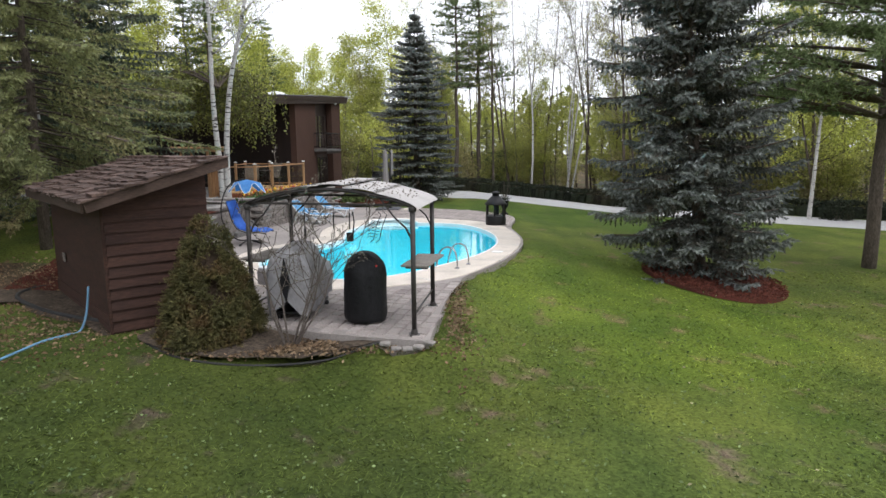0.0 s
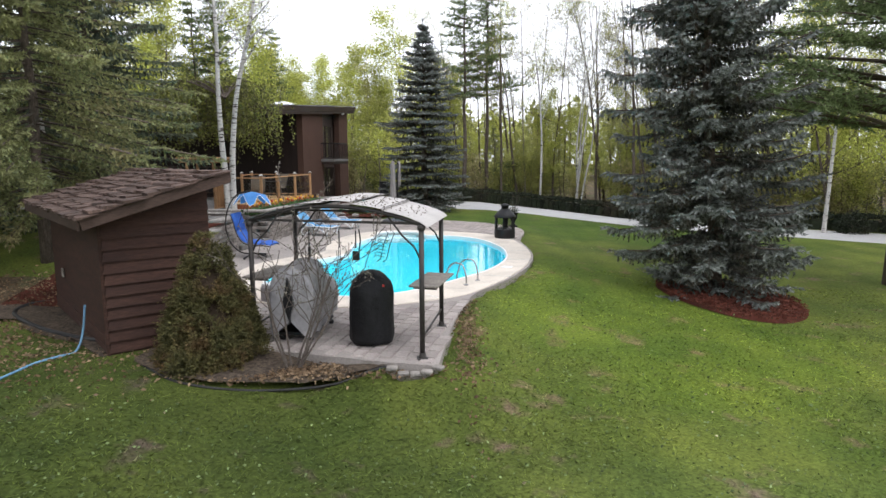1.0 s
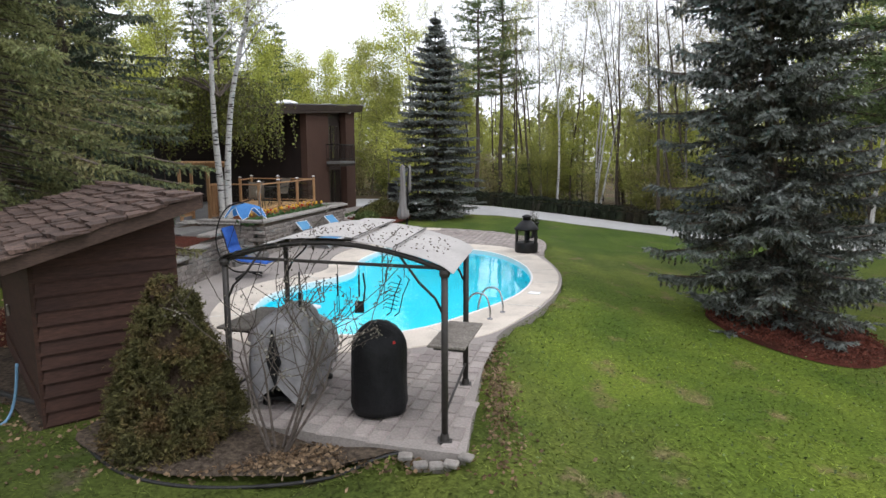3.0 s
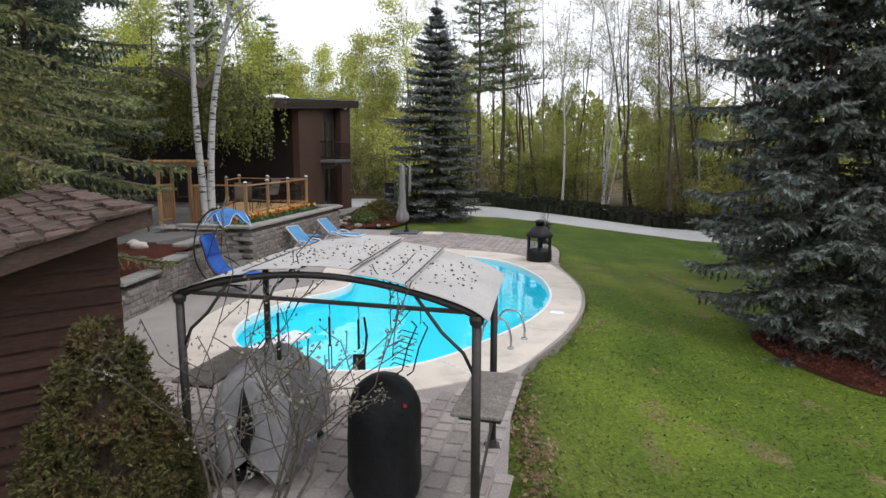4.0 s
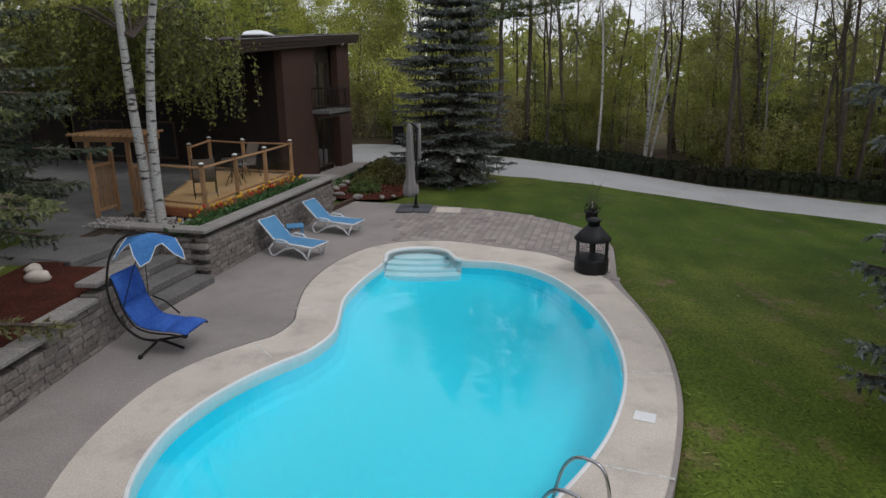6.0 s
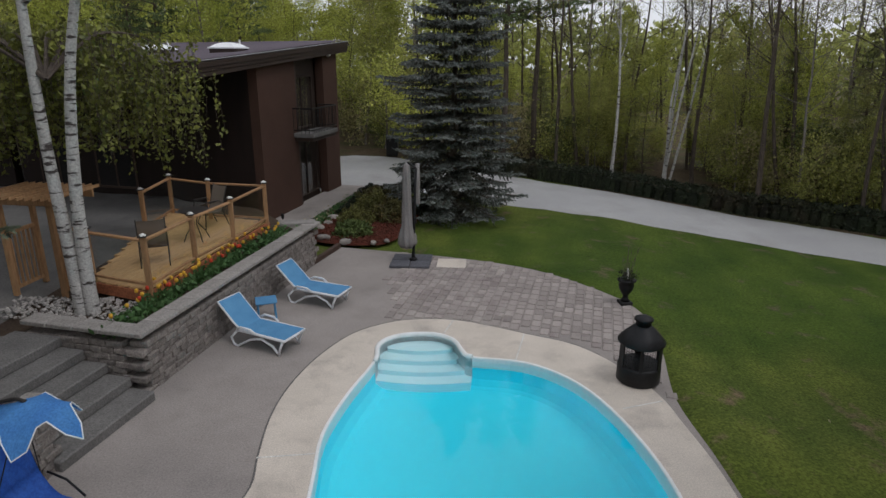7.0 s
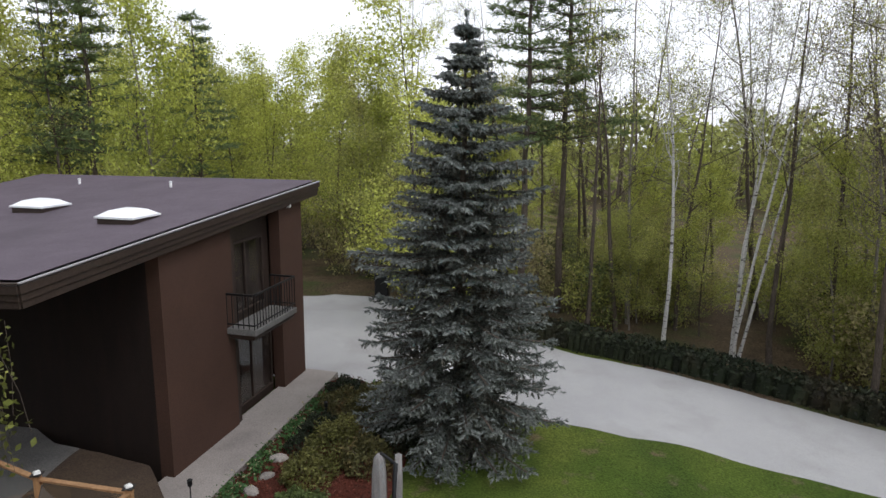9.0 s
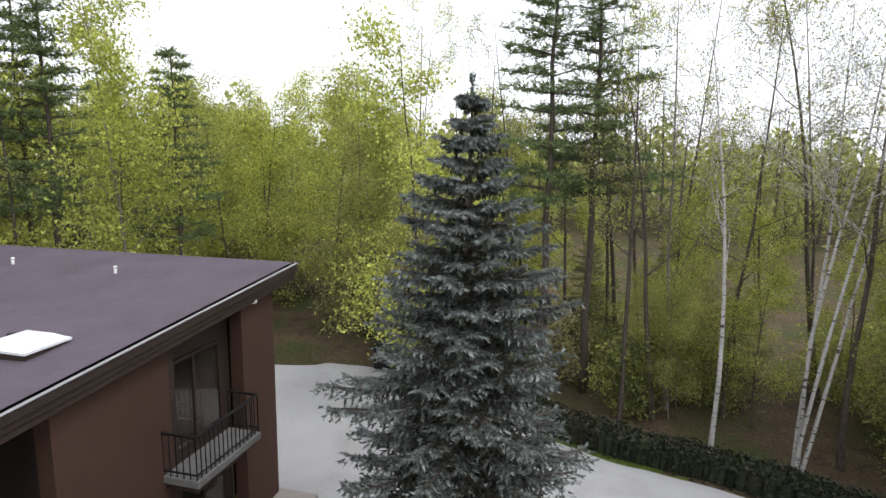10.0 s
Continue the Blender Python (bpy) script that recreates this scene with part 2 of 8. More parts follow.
TWIG = material("shrub_twig", (0.08112, 0.06552, 0.05491), (0.1248, 0.103, 0.08736), rough=0.8, bump=0.2)
BLUENEEDLE = material("blue_spruce_needle", (0.0637, 0.0716, 0.0601), (0.1105, 0.1149, 0.0972), rough=0.7, big=1.2, small=5, bump=0, spec=0.2, island=0.45, leaf=0.1, c=(0.1149, 0.0884, 0.0619), cut=(0.52, 0.72), cscale=1.5)
BLUETIP = material("blue_spruce_tip", (0.1473, 0.1635, 0.1501), (0.2233, 0.2376, 0.2205), rough=0.7, big=1.2, small=5, bump=0, spec=0.2, island=0.35, leaf=0.1)
DARKNEEDLE = material("dark_spruce_needle", (0.0614, 0.081, 0.0595), (0.1075, 0.1314, 0.0845), rough=0.7, big=0.8, small=5, bump=0, spec=0.2, island=0.45, leaf=0.3)
DARKTIP = material("dark_spruce_tip", (0.1294, 0.1521, 0.1), (0.1811, 0.2018, 0.1346), rough=0.7, big=0.8, small=5, bump=0, spec=0.2, island=0.4, leaf=0.3)
HEMLOCK = material("hemlock_needle", (0.1949, 0.2156, 0.1), (0.3004, 0.308, 0.138), rough=0.7, big=0.7, small=5, bump=0, spec=0.2, island=0.45, leaf=0.45, c=(0.2436, 0.1925, 0.1035), cut=(0.52, 0.7))
PINENEEDLE = material("white_pine_needle", (0.1218, 0.1638, 0.0726), (0.1914, 0.2418, 0.103), rough=0.7, big=0.6, small=5, bump=0, spec=0.2, island=0.4, leaf=0.35)
YEWLEAF = material("hedge_leaf", (0.015, 0.0224, 0.0109), (0.0286, 0.034, 0.0156), rough=0.7, big=0.8, small=6, bump=0, island=0.5, leaf=0.08, c=(0.0442, 0.0313, 0.0184), cut=(0.54, 0.72))
DWARF = material("dwarf_spruce_needle", (0.0714, 0.069, 0.02445), (0.1176, 0.105, 0.03495), rough=0.75, big=2.5, small=8, bump=0, island=0.5, leaf=0.12, c=(0.112, 0.07, 0.029), cut=(0.5, 0.65), cscale=2.5)
SPRINGLEAF = material("spring_leaf", (0.36, 0.4, 0.085), (0.5, 0.51, 0.12), rough=0.6, big=0.25, small=3, bump=0, spec=0.2, island=0.4, rand=0.2, leaf=0.45, c=(0.33, 0.3, 0.12), cut=(0.5, 0.7), cscale=0.2)
FARLEAF = material("far_leaf", (0.3, 0.33, 0.1), (0.4, 0.41, 0.14), rough=0.7, big=0.12, small=2, bump=0, spec=0.1, island=0.4, leaf=0.5, c=(0.2, 0.22, 0.09), cut=(0.5, 0.6), cscale=0.1)
OLIVELEAF = material("olive_leaf", (0.31, 0.325, 0.1), (0.42, 0.42, 0.13), rough=0.6, big=0.25, small=3, bump=0, spec=0.2, island=0.4, rand=0.2, leaf=0.58, c=(0.28, 0.225, 0.1), cut=(0.5, 0.68), cscale=0.2)
DEEPLEAF = material("deep_green_leaf", (0.1, 0.125, 0.04), (0.16, 0.185, 0.055), rough=0.6, big=0.4, small=3, bump=0, island=0.45, rand=0.2, leaf=0.3)
RUSTLEAF = material("budding_leaf", (0.34, 0.31, 0.15), (0.44, 0.39, 0.19), rough=0.6, big=0.3, small=3, bump=0, island=0.4, rand=0.15, leaf=0.58, c=(0.27, 0.19, 0.11), cut=(0.52, 0.7))
BIRCHLEAF = material("birch_leaf", (0.19, 0.21, 0.045), (0.27, 0.285, 0.06), rough=0.55, big=0.5, small=4, bump=0, island=0.5, leaf=0.38)
HANGLEAF = material("hanging_birch_leaf", (0.12, 0.135, 0.03), (0.2, 0.21, 0.045), rough=0.55, big=0.8, small=4, bump=0, island=0.6, leaf=0.3)
SHRUBLEAF = material("shrub_leaf", (0.096, 0.1012, 0.0276), (0.16, 0.1472, 0.0414), rough=0.6, big=1.2, small=6, bump=0, island=0.4, leaf=0.2)
JUNIPER = material("low_green_leaf", (0.0884, 0.128, 0.0384), (0.136, 0.1728, 0.0544), rough=0.6, big=1.2, small=6, bump=0, island=0.45, leaf=0.25)
GREYBUD = material("grey_bud", (0.1792, 0.1658, 0.1299), (0.224, 0.2061, 0.1658), rough=0.7, bump=0, island=0.35)
STRAWBUD = material("pale_bud", (0.32, 0.288, 0.16), (0.4, 0.352, 0.224), rough=0.7, bump=0, island=0.3)
TULIPY = material("yellow_petal", (0.75, 0.5, 0.06), (0.8, 0.42, 0.05), rough=0.6, bump=0, island=0.2, leaf=0.3)
TULIPR = material("red_petal", (0.55, 0.05, 0.025), (0.65, 0.09, 0.04), rough=0.6, bump=0, island=0.25, leaf=0.3)
TULIPLEAF = material("tulip_leaf", (0.06, 0.128, 0.04), (0.088, 0.168, 0.056), rough=0.6, bump=0, island=0.3, leaf=0.25)
RED = material("red_emblem", (0.4, 0.024, 0.016), (0.44, 0.032, 0.024), rough=0.5, bump=0)
LAMPCAP = material("pale_lamp_cap", (0.75, 0.74, 0.7), (0.68, 0.67, 0.63), rough=0.4, bump=0)



def mow_stripes(m):
    """Faint, wavering stripes that the mower left along the garden."""
    n, l = m.node_tree.nodes, m.node_tree.links
    sock = n["Principled BSDF"].inputs["Base Color"]
    src = sock.links[0].from_socket
    co = n.new("ShaderNodeTexCoord")
    mp = n.new("ShaderNodeMapping")
    mp.inputs["Rotation"].default_value = (0, 0, radians(-8))
    mp.inputs["Scale"].default_value = (1, 0.25, 1)
    l.new(co.outputs["Object"], mp.inputs["Vector"])
    w = n.new("ShaderNodeTexWave")
    w.inputs["Scale"].default_value, w.inputs["Distortion"].default_value = 0.2, 9.0
    w.inputs["Detail"].default_value, w.inputs["Detail Scale"].default_value = 3.0, 0.8
    l.new(mp.outputs["Vector"], w.inputs["Vector"])
    k = n.new("ShaderNodeMix")
    k.data_type, k.blend_type = "RGBA", "MIX"
    k.inputs["A"].default_value, k.inputs["B"].default_value = (0.9, 0.93, 0.88, 1), (1.07, 1.05, 1.02, 1)
    l.new(w.outputs["Fac"], k.inputs["Factor"])
    q = n.new("ShaderNodeMix")
    q.data_type, q.blend_type = "RGBA", "MULTIPLY"
    q.inputs["Factor"].default_value = 1.0
    l.new(src, q.inputs["A"])
    l.new(k.outputs["Result"], q.inputs["B"])
    l.new(q.outputs["Result"], sock)


mow_stripes(LAWN)


def tint_zones(m, zones):
    """Uneven tints over the garden: broad, ragged areas of fresher or sparser grass, and of tree shade put into the
    colour; zones: (x, y, rx, ry, tint).
    """
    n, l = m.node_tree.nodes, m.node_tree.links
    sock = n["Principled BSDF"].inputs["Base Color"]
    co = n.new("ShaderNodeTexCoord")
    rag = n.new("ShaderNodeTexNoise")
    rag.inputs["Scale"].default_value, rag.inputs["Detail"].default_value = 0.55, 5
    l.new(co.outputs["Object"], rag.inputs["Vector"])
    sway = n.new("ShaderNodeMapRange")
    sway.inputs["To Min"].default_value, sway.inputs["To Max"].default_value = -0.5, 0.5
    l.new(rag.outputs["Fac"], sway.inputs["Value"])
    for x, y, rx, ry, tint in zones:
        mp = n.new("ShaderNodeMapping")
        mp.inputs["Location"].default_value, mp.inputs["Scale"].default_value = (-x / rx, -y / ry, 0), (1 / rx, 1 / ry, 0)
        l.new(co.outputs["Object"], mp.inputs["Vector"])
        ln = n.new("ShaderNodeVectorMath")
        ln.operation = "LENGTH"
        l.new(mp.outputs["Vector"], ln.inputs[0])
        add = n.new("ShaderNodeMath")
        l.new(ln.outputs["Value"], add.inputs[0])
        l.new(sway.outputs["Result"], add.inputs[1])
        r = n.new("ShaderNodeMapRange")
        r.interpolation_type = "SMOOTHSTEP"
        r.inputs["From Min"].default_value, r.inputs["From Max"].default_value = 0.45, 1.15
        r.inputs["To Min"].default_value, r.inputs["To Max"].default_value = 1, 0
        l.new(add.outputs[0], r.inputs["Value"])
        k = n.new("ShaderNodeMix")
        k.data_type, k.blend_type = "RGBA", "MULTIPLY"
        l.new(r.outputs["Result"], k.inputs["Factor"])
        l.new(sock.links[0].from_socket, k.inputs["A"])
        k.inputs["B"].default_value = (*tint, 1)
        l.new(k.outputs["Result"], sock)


# Far and left zones darken the grass for tree shade, beyond its own tone.
LAWN_TINTS = [(4.0, 13.0, 4.2, 6.5, (1.03, 1.16, 0.8)), (6.0, 28.0, 11.0, 6.5, (0.62, 0.78, 0.66)), (-5.0, 6.0, 6.5, 4.8, (0.52, 0.56, 0.62)), (3.5, 4.5, 5.5, 2.6, (0.86, 0.92, 1.05))]
tint_zones(LAWN, LAWN_TINTS)
tint_zones(BLADE, LAWN_TINTS)

# ---- mesh tools ----


class Mesh:
    """Collects vertices and faces for one part."""

    def __init__(self):
        self.v, self.f, self.k = [], [], []
        self.slot = 0

    def add(self, verts, faces):
        o = len(self.v)
        self.v.extend(tuple(p) for p in verts)
        self.f.extend(tuple(i + o for i in q) for q in faces)
        self.k.extend([self.slot] * len(faces))

    def box(self, size, m=None, bevel=0.008):
        """A box with chamfered edges, centred at the pose m."""
        hx, hy, hz = (s / 2 for s in size)
        b = min(bevel, hx * 0.45, hy * 0.45, hz * 0.45)
        m = m or Matrix()
        verts, idx = [], {}
        for sx in (-1, 1):
            for sy in (-1, 1):
                for sz in (-1, 1):
                    for ax in range(3):
                        p = [sx * (hx - b), sy * (hy - b), sz * (hz - b)]
                        p[ax] = (sx * hx, sy * hy, sz * hz)[ax]
                        idx[sx, sy, sz, ax] = len(verts)
                        verts.append(m @ Vector(p))
        faces = []
        for ax in range(3):
            u, w = [q for q in range(3) if q != ax]
            for s in (-1, 1):
                ring = []
                for a, c in ((-1, -1), (1, -1), (1, 1), (-1, 1)):
                    g = [0, 0, 0]
                    g[ax], g[u], g[w] = s, a, c
                    ring.append(idx[(*g, ax)])
                faces.append(ring if (s == 1) == (ax != 1) else ring[::-1])
            for a in (-1, 1):
                for c in (-1, 1):
                    g1, g2 = [0, 0, 0], [0, 0, 0]
                    g1[u], g1[w], g1[ax] = a, c, -1
                    g2[u], g2[w], g2[ax] = a, c, 1
                    q = [idx[(*g1, u)], idx[(*g2, u)], idx[(*g2, w)], idx[(*g1, w)]]
                    faces.append(q if (a * c == 1) == (ax != 1) else q[::-1])
        for sx in (-1, 1):
            for sy in (-1, 1):
                for sz in (-1, 1):
                    q = [idx[sx, sy, sz, 0], idx[sx, sy, sz, 1], idx[sx, sy, sz, 2]]
                    faces.append(q if sx * sy * sz == 1 else q[::-1])
        self.add(verts, faces)
        return self

    def beam(self, p, q, w, h, bevel=0.006, up=(0, 0, 1)):
        """A squared bar from p to q, w wide and h high."""
        p, q = Vector(p), Vector(q)
        x = (q - p).normalized()
        y = Vector(up).cross(x)
        y = y.normalized() if y.length > 1e-4 else Vector((0, 1, 0))
        z = x.cross(y)
        m = Matrix(((x.x, y.x, z.x, 0), (x.y, y.y, z.y, 0), (x.z, y.z, z.z, 0), (0, 0, 0, 1)))
        m.translation = (p + q) / 2
        return self.box(((q - p).length, w, h), m, bevel)

    def tube(self, path, radius, n=8, caps=True):
        """A round bar along a path; radius: one number or one for each point."""
        path = [Vector(p) for p in path]
        rs = radius if isinstance(radius, (list, tuple)) else [radius] * len(path)
        verts, faces = [], []
        side = None
        for i, p in enumerate(path):
            d = (path[min(i + 1, len(path) - 1)] - path[max(i - 1, 0)]).normalized()
            if side is None:
                side = d.cross(Vector((0, 0, 1)) if abs(d.z) < 0.9 else Vector((1, 0, 0))).normalized()
            else:
                side = (side - d * side.dot(d)).normalized()
            other = d.cross(side)
            for j in range(n):
                a = 2 * math.pi * j / n
                verts.append(p + rs[i] * (math.cos(a) * side + math.sin(a) * other))
        for i in range(len(path) - 1):
            for j in range(n):
                k = (j + 1) % n
                faces.append((i * n + j, i * n + k, (i + 1) * n + k, (i + 1) * n + j))
        if caps:
            faces.append(tuple(range(n))[::-1])
            faces.append(tuple(range((len(path) - 1) * n, len(path) * n)))
        self.add(verts, faces)
        return self

    def lathe(self, profile, centre=(0, 0, 0), n=20, wobble=None):
        """A turned form: profile of (radius, height)."""
        verts, faces = [], []
        for r, z in profile:
            for j in range(n):
                a = 2 * math.pi * j / n
                k = wobble(a, z) if wobble else 1.0
                verts.append((centre[0] + r * k * math.cos(a), centre[1] + r * k * math.sin(a), centre[2] + z))
        for i in range(len(profile) - 1):
            for j in range(n):
                k = (j + 1) % n
                faces.append((i * n + j, i * n + k, (i + 1) * n + k, (i + 1) * n + j))
        faces.append(tuple(range(n))[::-1])
        faces.append(tuple(range((len(profile) - 1) * n, len(profile) * n)))
        self.add(verts, faces)
        return self

    def prism(self, outline, z0, z1):
        """A flat form from a plan outline, from z0 up to z1."""
        n = len(outline)
        verts = [(x, y, z0) for x, y in outline] + [(x, y, z1) for x, y in outline]
        faces = [tuple(range(n, 2 * n)), tuple(range(n))[::-1]] + [(i, (i + 1) % n, n + (i + 1) % n, n + i) for i in range(n)]
        self.add(verts, faces)
        return self

    def rock(self, centre, size, rng, rings=5, n=8):
        """An uneven rounded stone."""
        verts, faces = [], []
        off = Vector((rng.random() * 50, rng.random() * 50, rng.random() * 50))
        for i in range(rings + 1):
            th = math.pi * i / rings
            for j in range(n):
                a = 2 * math.pi * j / n
                d = Vector((math.sin(th) * math.cos(a), math.sin(th) * math.sin(a), math.cos(th)))
                k = 1 + 0.28 * noise.noise(d * 1.4 + off)
                verts.append((centre[0] + d.x * k * size[0], centre[1] + d.y * k * size[1], centre[2] + d.z * k * size[2]))
        for i in range(rings):
            for j in range(n):
                k = (j + 1) % n
                faces.append((i * n + j, (i + 1) * n + j, (i + 1) * n + k, i * n + k))
        self.add(verts, faces)
        return self

    def data(self, name, mats, smooth=False):
        me = bpy.data.meshes.new(name)
        me.from_pydata(self.v, [], self.f)
        for m in mats if isinstance(mats, (list, tuple)) else [mats]:
            me.materials.append(m)
        if any(self.k):
            me.polygons.foreach_set("material_index", self.k)
        if smooth:
            me.polygons.foreach_set("use_smooth", [True] * len(me.polygons))
        me.update()
        return me


def part(name, mesh, mat, parent=None, label="", smooth=False, at=None):
    """One mesh object, under a thing or under a part."""
    data = mesh.data(name, mat, smooth) if isinstance(mesh, Mesh) else mesh
    ob = new(name, data)
    ob.parent = parent
    if at is not None:
        ob.matrix_basis = at
    return tagged(ob, label)


def thing(name, label, category, at=None, group="", kind=""):
    """An empty at the base of a thing made of parts."""
    ob = new(name)
    ob.empty_display_size = 0.2
    if at is not None:
        ob.matrix_basis = at
    return tagged(ob, label, category, group, kind)


def structure(name, mesh, mat, label, category, smooth=False):
    return tagged(part(name, mesh, mat, None, "", smooth), label, category, "", "structure")


def smoothstep(x):
    x = min(1.0, max(0.0, x))
    return x * x * (3 - 2 * x)


def spline(points, steps=6, closed=True):
    """A smooth plan curve through a few points."""
    pts = [Vector(p) for p in points]
    n, out = len(pts), []
    for i in range(n if closed else n - 1):
        if closed:
            a, b, c, d = (pts[(i + k) % n] for k in (-1, 0, 1, 2))
        else:
            a, b, c, d = (pts[min(max(i + k, 0), n - 1)] for k in (-1, 0, 1, 2))
        for s in range(steps):
            t = s / steps
            out.append(0.5 * (2 * b + (c - a) * t + (2 * a - 5 * b + 4 * c - d) * t * t + (3 * b - a - 3 * c + d) * t ** 3))
    if not closed:
        out.append(pts[-1])
    return out


def inside(x, y, poly):
    hit, j = False, len(poly) - 1
    for i in range(len(poly)):
        xi, yi, xj, yj = poly[i][0], poly[i][1], poly[j][0], poly[j][1]
        if (yi > y) != (yj > y) and x < (xj - xi) * (y - yi) / (yj - yi) + xi:
            hit = not hit
        j = i
    return hit


def offset(poly, d):
    """A closed plan outline moved outwards by d (counter-clockwise outline)."""
    n, out = len(poly), []
    for i in range(n):
        t = (Vector(poly[(i + 1) % n][:2]) - Vector(poly[i - 1][:2])).normalized()
        out.append(Vector((poly[i][0] + t.y * d, poly[i][1] - t.x * d)))
    return out


def triangles(name, verts, mat, per=3):
    """A mesh of loose triangles or quads from an array of corners."""
    me = bpy.data.meshes.new(name)
    k = len(verts) // per
    me.vertices.add(len(verts))
    me.vertices.foreach_set("co", np.asarray(verts, dtype=np.float32).ravel())
    me.loops.add(len(verts))
    me.loops.foreach_set("vertex_index", np.arange(len(verts), dtype=np.int32))
    me.polygons.add(k)
    me.polygons.foreach_set("loop_start", np.arange(0, len(verts), per, dtype=np.int32))
    me.polygons.foreach_set("loop_total", np.full(k, per, dtype=np.int32))
    me.materials.append(mat)
    me.update(calc_edges=True)
    me.validate()
    return me


def unit(a):
    return a / np.maximum(np.linalg.norm(a, axis=1, keepdims=True), 1e-9)


def leaf_quads(rng, centres, size, flat=0.0):
    """Pointed leaves of four corners, turned at random; flat: how level they lie."""
    c = np.asarray(centres, dtype=np.float64)
    n = len(c)
    d = rng.normal(size=(n, 3))
    d[:, 2] *= 1 - flat
    d = unit(d)
    e = rng.normal(size=(n, 3))
    e[:, 2] *= 1 - flat
    s = unit(np.cross(d, unit(e)))
    k = (size * rng.uniform(0.6, 1.3, n))[:, None]
    q = np.stack([c - d * k * 0.5, c + s * k * 0.3, c + d * k * 0.5, c - s * k * 0.3], axis=1)
    return q.reshape(-1, 3)


def leaf_tris(rng, centres, size):
    """Plain three-cornered leaves for trees far off."""
    c = np.asarray(centres, dtype=np.float64)
    n = len(c)
    d, e = unit(rng.normal(size=(n, 3))), unit(rng.normal(size=(n, 3)))
    s = unit(np.cross(d, e))
    k = (size * rng.uniform(0.6, 1.4, n))[:, None]
    q = np.stack([c - d * k * 0.45, c + d * k * 0.2 + s * k * 0.42, c + d * k * 0.5 - s * k * 0.28], axis=1)
    return q.reshape(-1, 3)


def needle_tris(rng, p, q, count, length, width):
    """Needles round twigs from p to q, slanting forward."""
    p, q = np.asarray(p), np.asarray(q)
    n = len(p)
    t = rng.uniform(0.02, 1.0, (n, count, 1))
    base = p[:, None, :] + t * (q - p)[:, None, :]
    axis = unit(q - p)[:, None, :]
    r = rng.normal(size=(n, count, 3))
    r = r - axis * np.sum(r * axis, axis=2, keepdims=True)
    r = r / np.maximum(np.linalg.norm(r, axis=2, keepdims=True), 1e-9)
    d = axis * 0.75 + r * 0.66
    side = np.cross(np.broadcast_to(axis, r.shape), r)
    ln = length * rng.uniform(0.7, 1.2, (n, count, 1))
    v = np.stack([base - side * width / 2, base + side * width / 2, base + d * ln], axis=2)
    return v.reshape(-1, 3)

# ---- ground ----
POOL = spline([(-2.2, 12.62), (-1.4, 12.75), (-0.7, 13.25), (0.05, 14.2), (0.72, 15.15), (1.18, 16.1), (1.48, 17.1), (1.6, 18.2), (1.54, 19.4), (1.22, 20.7), (0.75, 21.6), (0.05, 22.15), (-0.85, 22.32), (-1.02, 22.5), (-1.2, 22.98), (-1.62, 23.24), (-2.25, 23.14), (-2.58, 22.75), (-2.57, 22.1),
               (-2.85, 21.0), (-3.02, 19.9), (-2.94, 18.9), (-2.92, 18.25), (-3.15, 17.6), (-3.55, 17.1), (-3.92, 16.55), (-4.2, 15.9), (-4.33, 15.2), (-4.22, 14.3), (-3.75, 13.5), (-3.0, 12.9)], 4)
PATIO = spline([(-0.2, 8.45), (-0.02, 10.2), (0.2, 11.8), (0.5, 12.9), (1.0, 13.8), (1.5, 14.8), (2.05, 16.3), (2.36, 17.9), (2.4, 19.4), (2.35, 21.0), (2.6, 22.4), (2.8, 23.6), (2.72, 24.8), (2.1, 25.9), (0.85, 27.2), (-0.8, 28.0), (-2.9, 28.6)], 5, closed=False)
PATIO += [Vector(p) for p in ((-4.55, 29.0), (-5.0, 27.6), (-6.2, 21.1), (-6.35, 19.3), (-6.5, 15.0), (-6.6, 12.6), (-5.2, 11.2), (-3.6, 9.75), (-2.73, 9.2), (-0.9, 8.62))]


RIM = np.array([tuple(p) for p in PATIO])


def lawn_z(x, y):
    """Height of the lawn: level with the patio's edge, falling away in front of it and towards the drive."""
    fade = 1 - 0.6 * smoothstep((y - 38) / 8)
    near = float(np.min(np.hypot(RIM[:, 0] - x, RIM[:, 1] - y))) if -9 < x < 6 and 4 < y < 32 else 9.0
    side = -0.09 * min(max(x - 2.0, 0.0), 8.0) * fade
    front = -0.40 * smoothstep((20 - y) / 11) * smoothstep((x + 5.0) / 4.0)
    return -0.05 + (side + front) * smoothstep((near + 0.25) / 1.9)


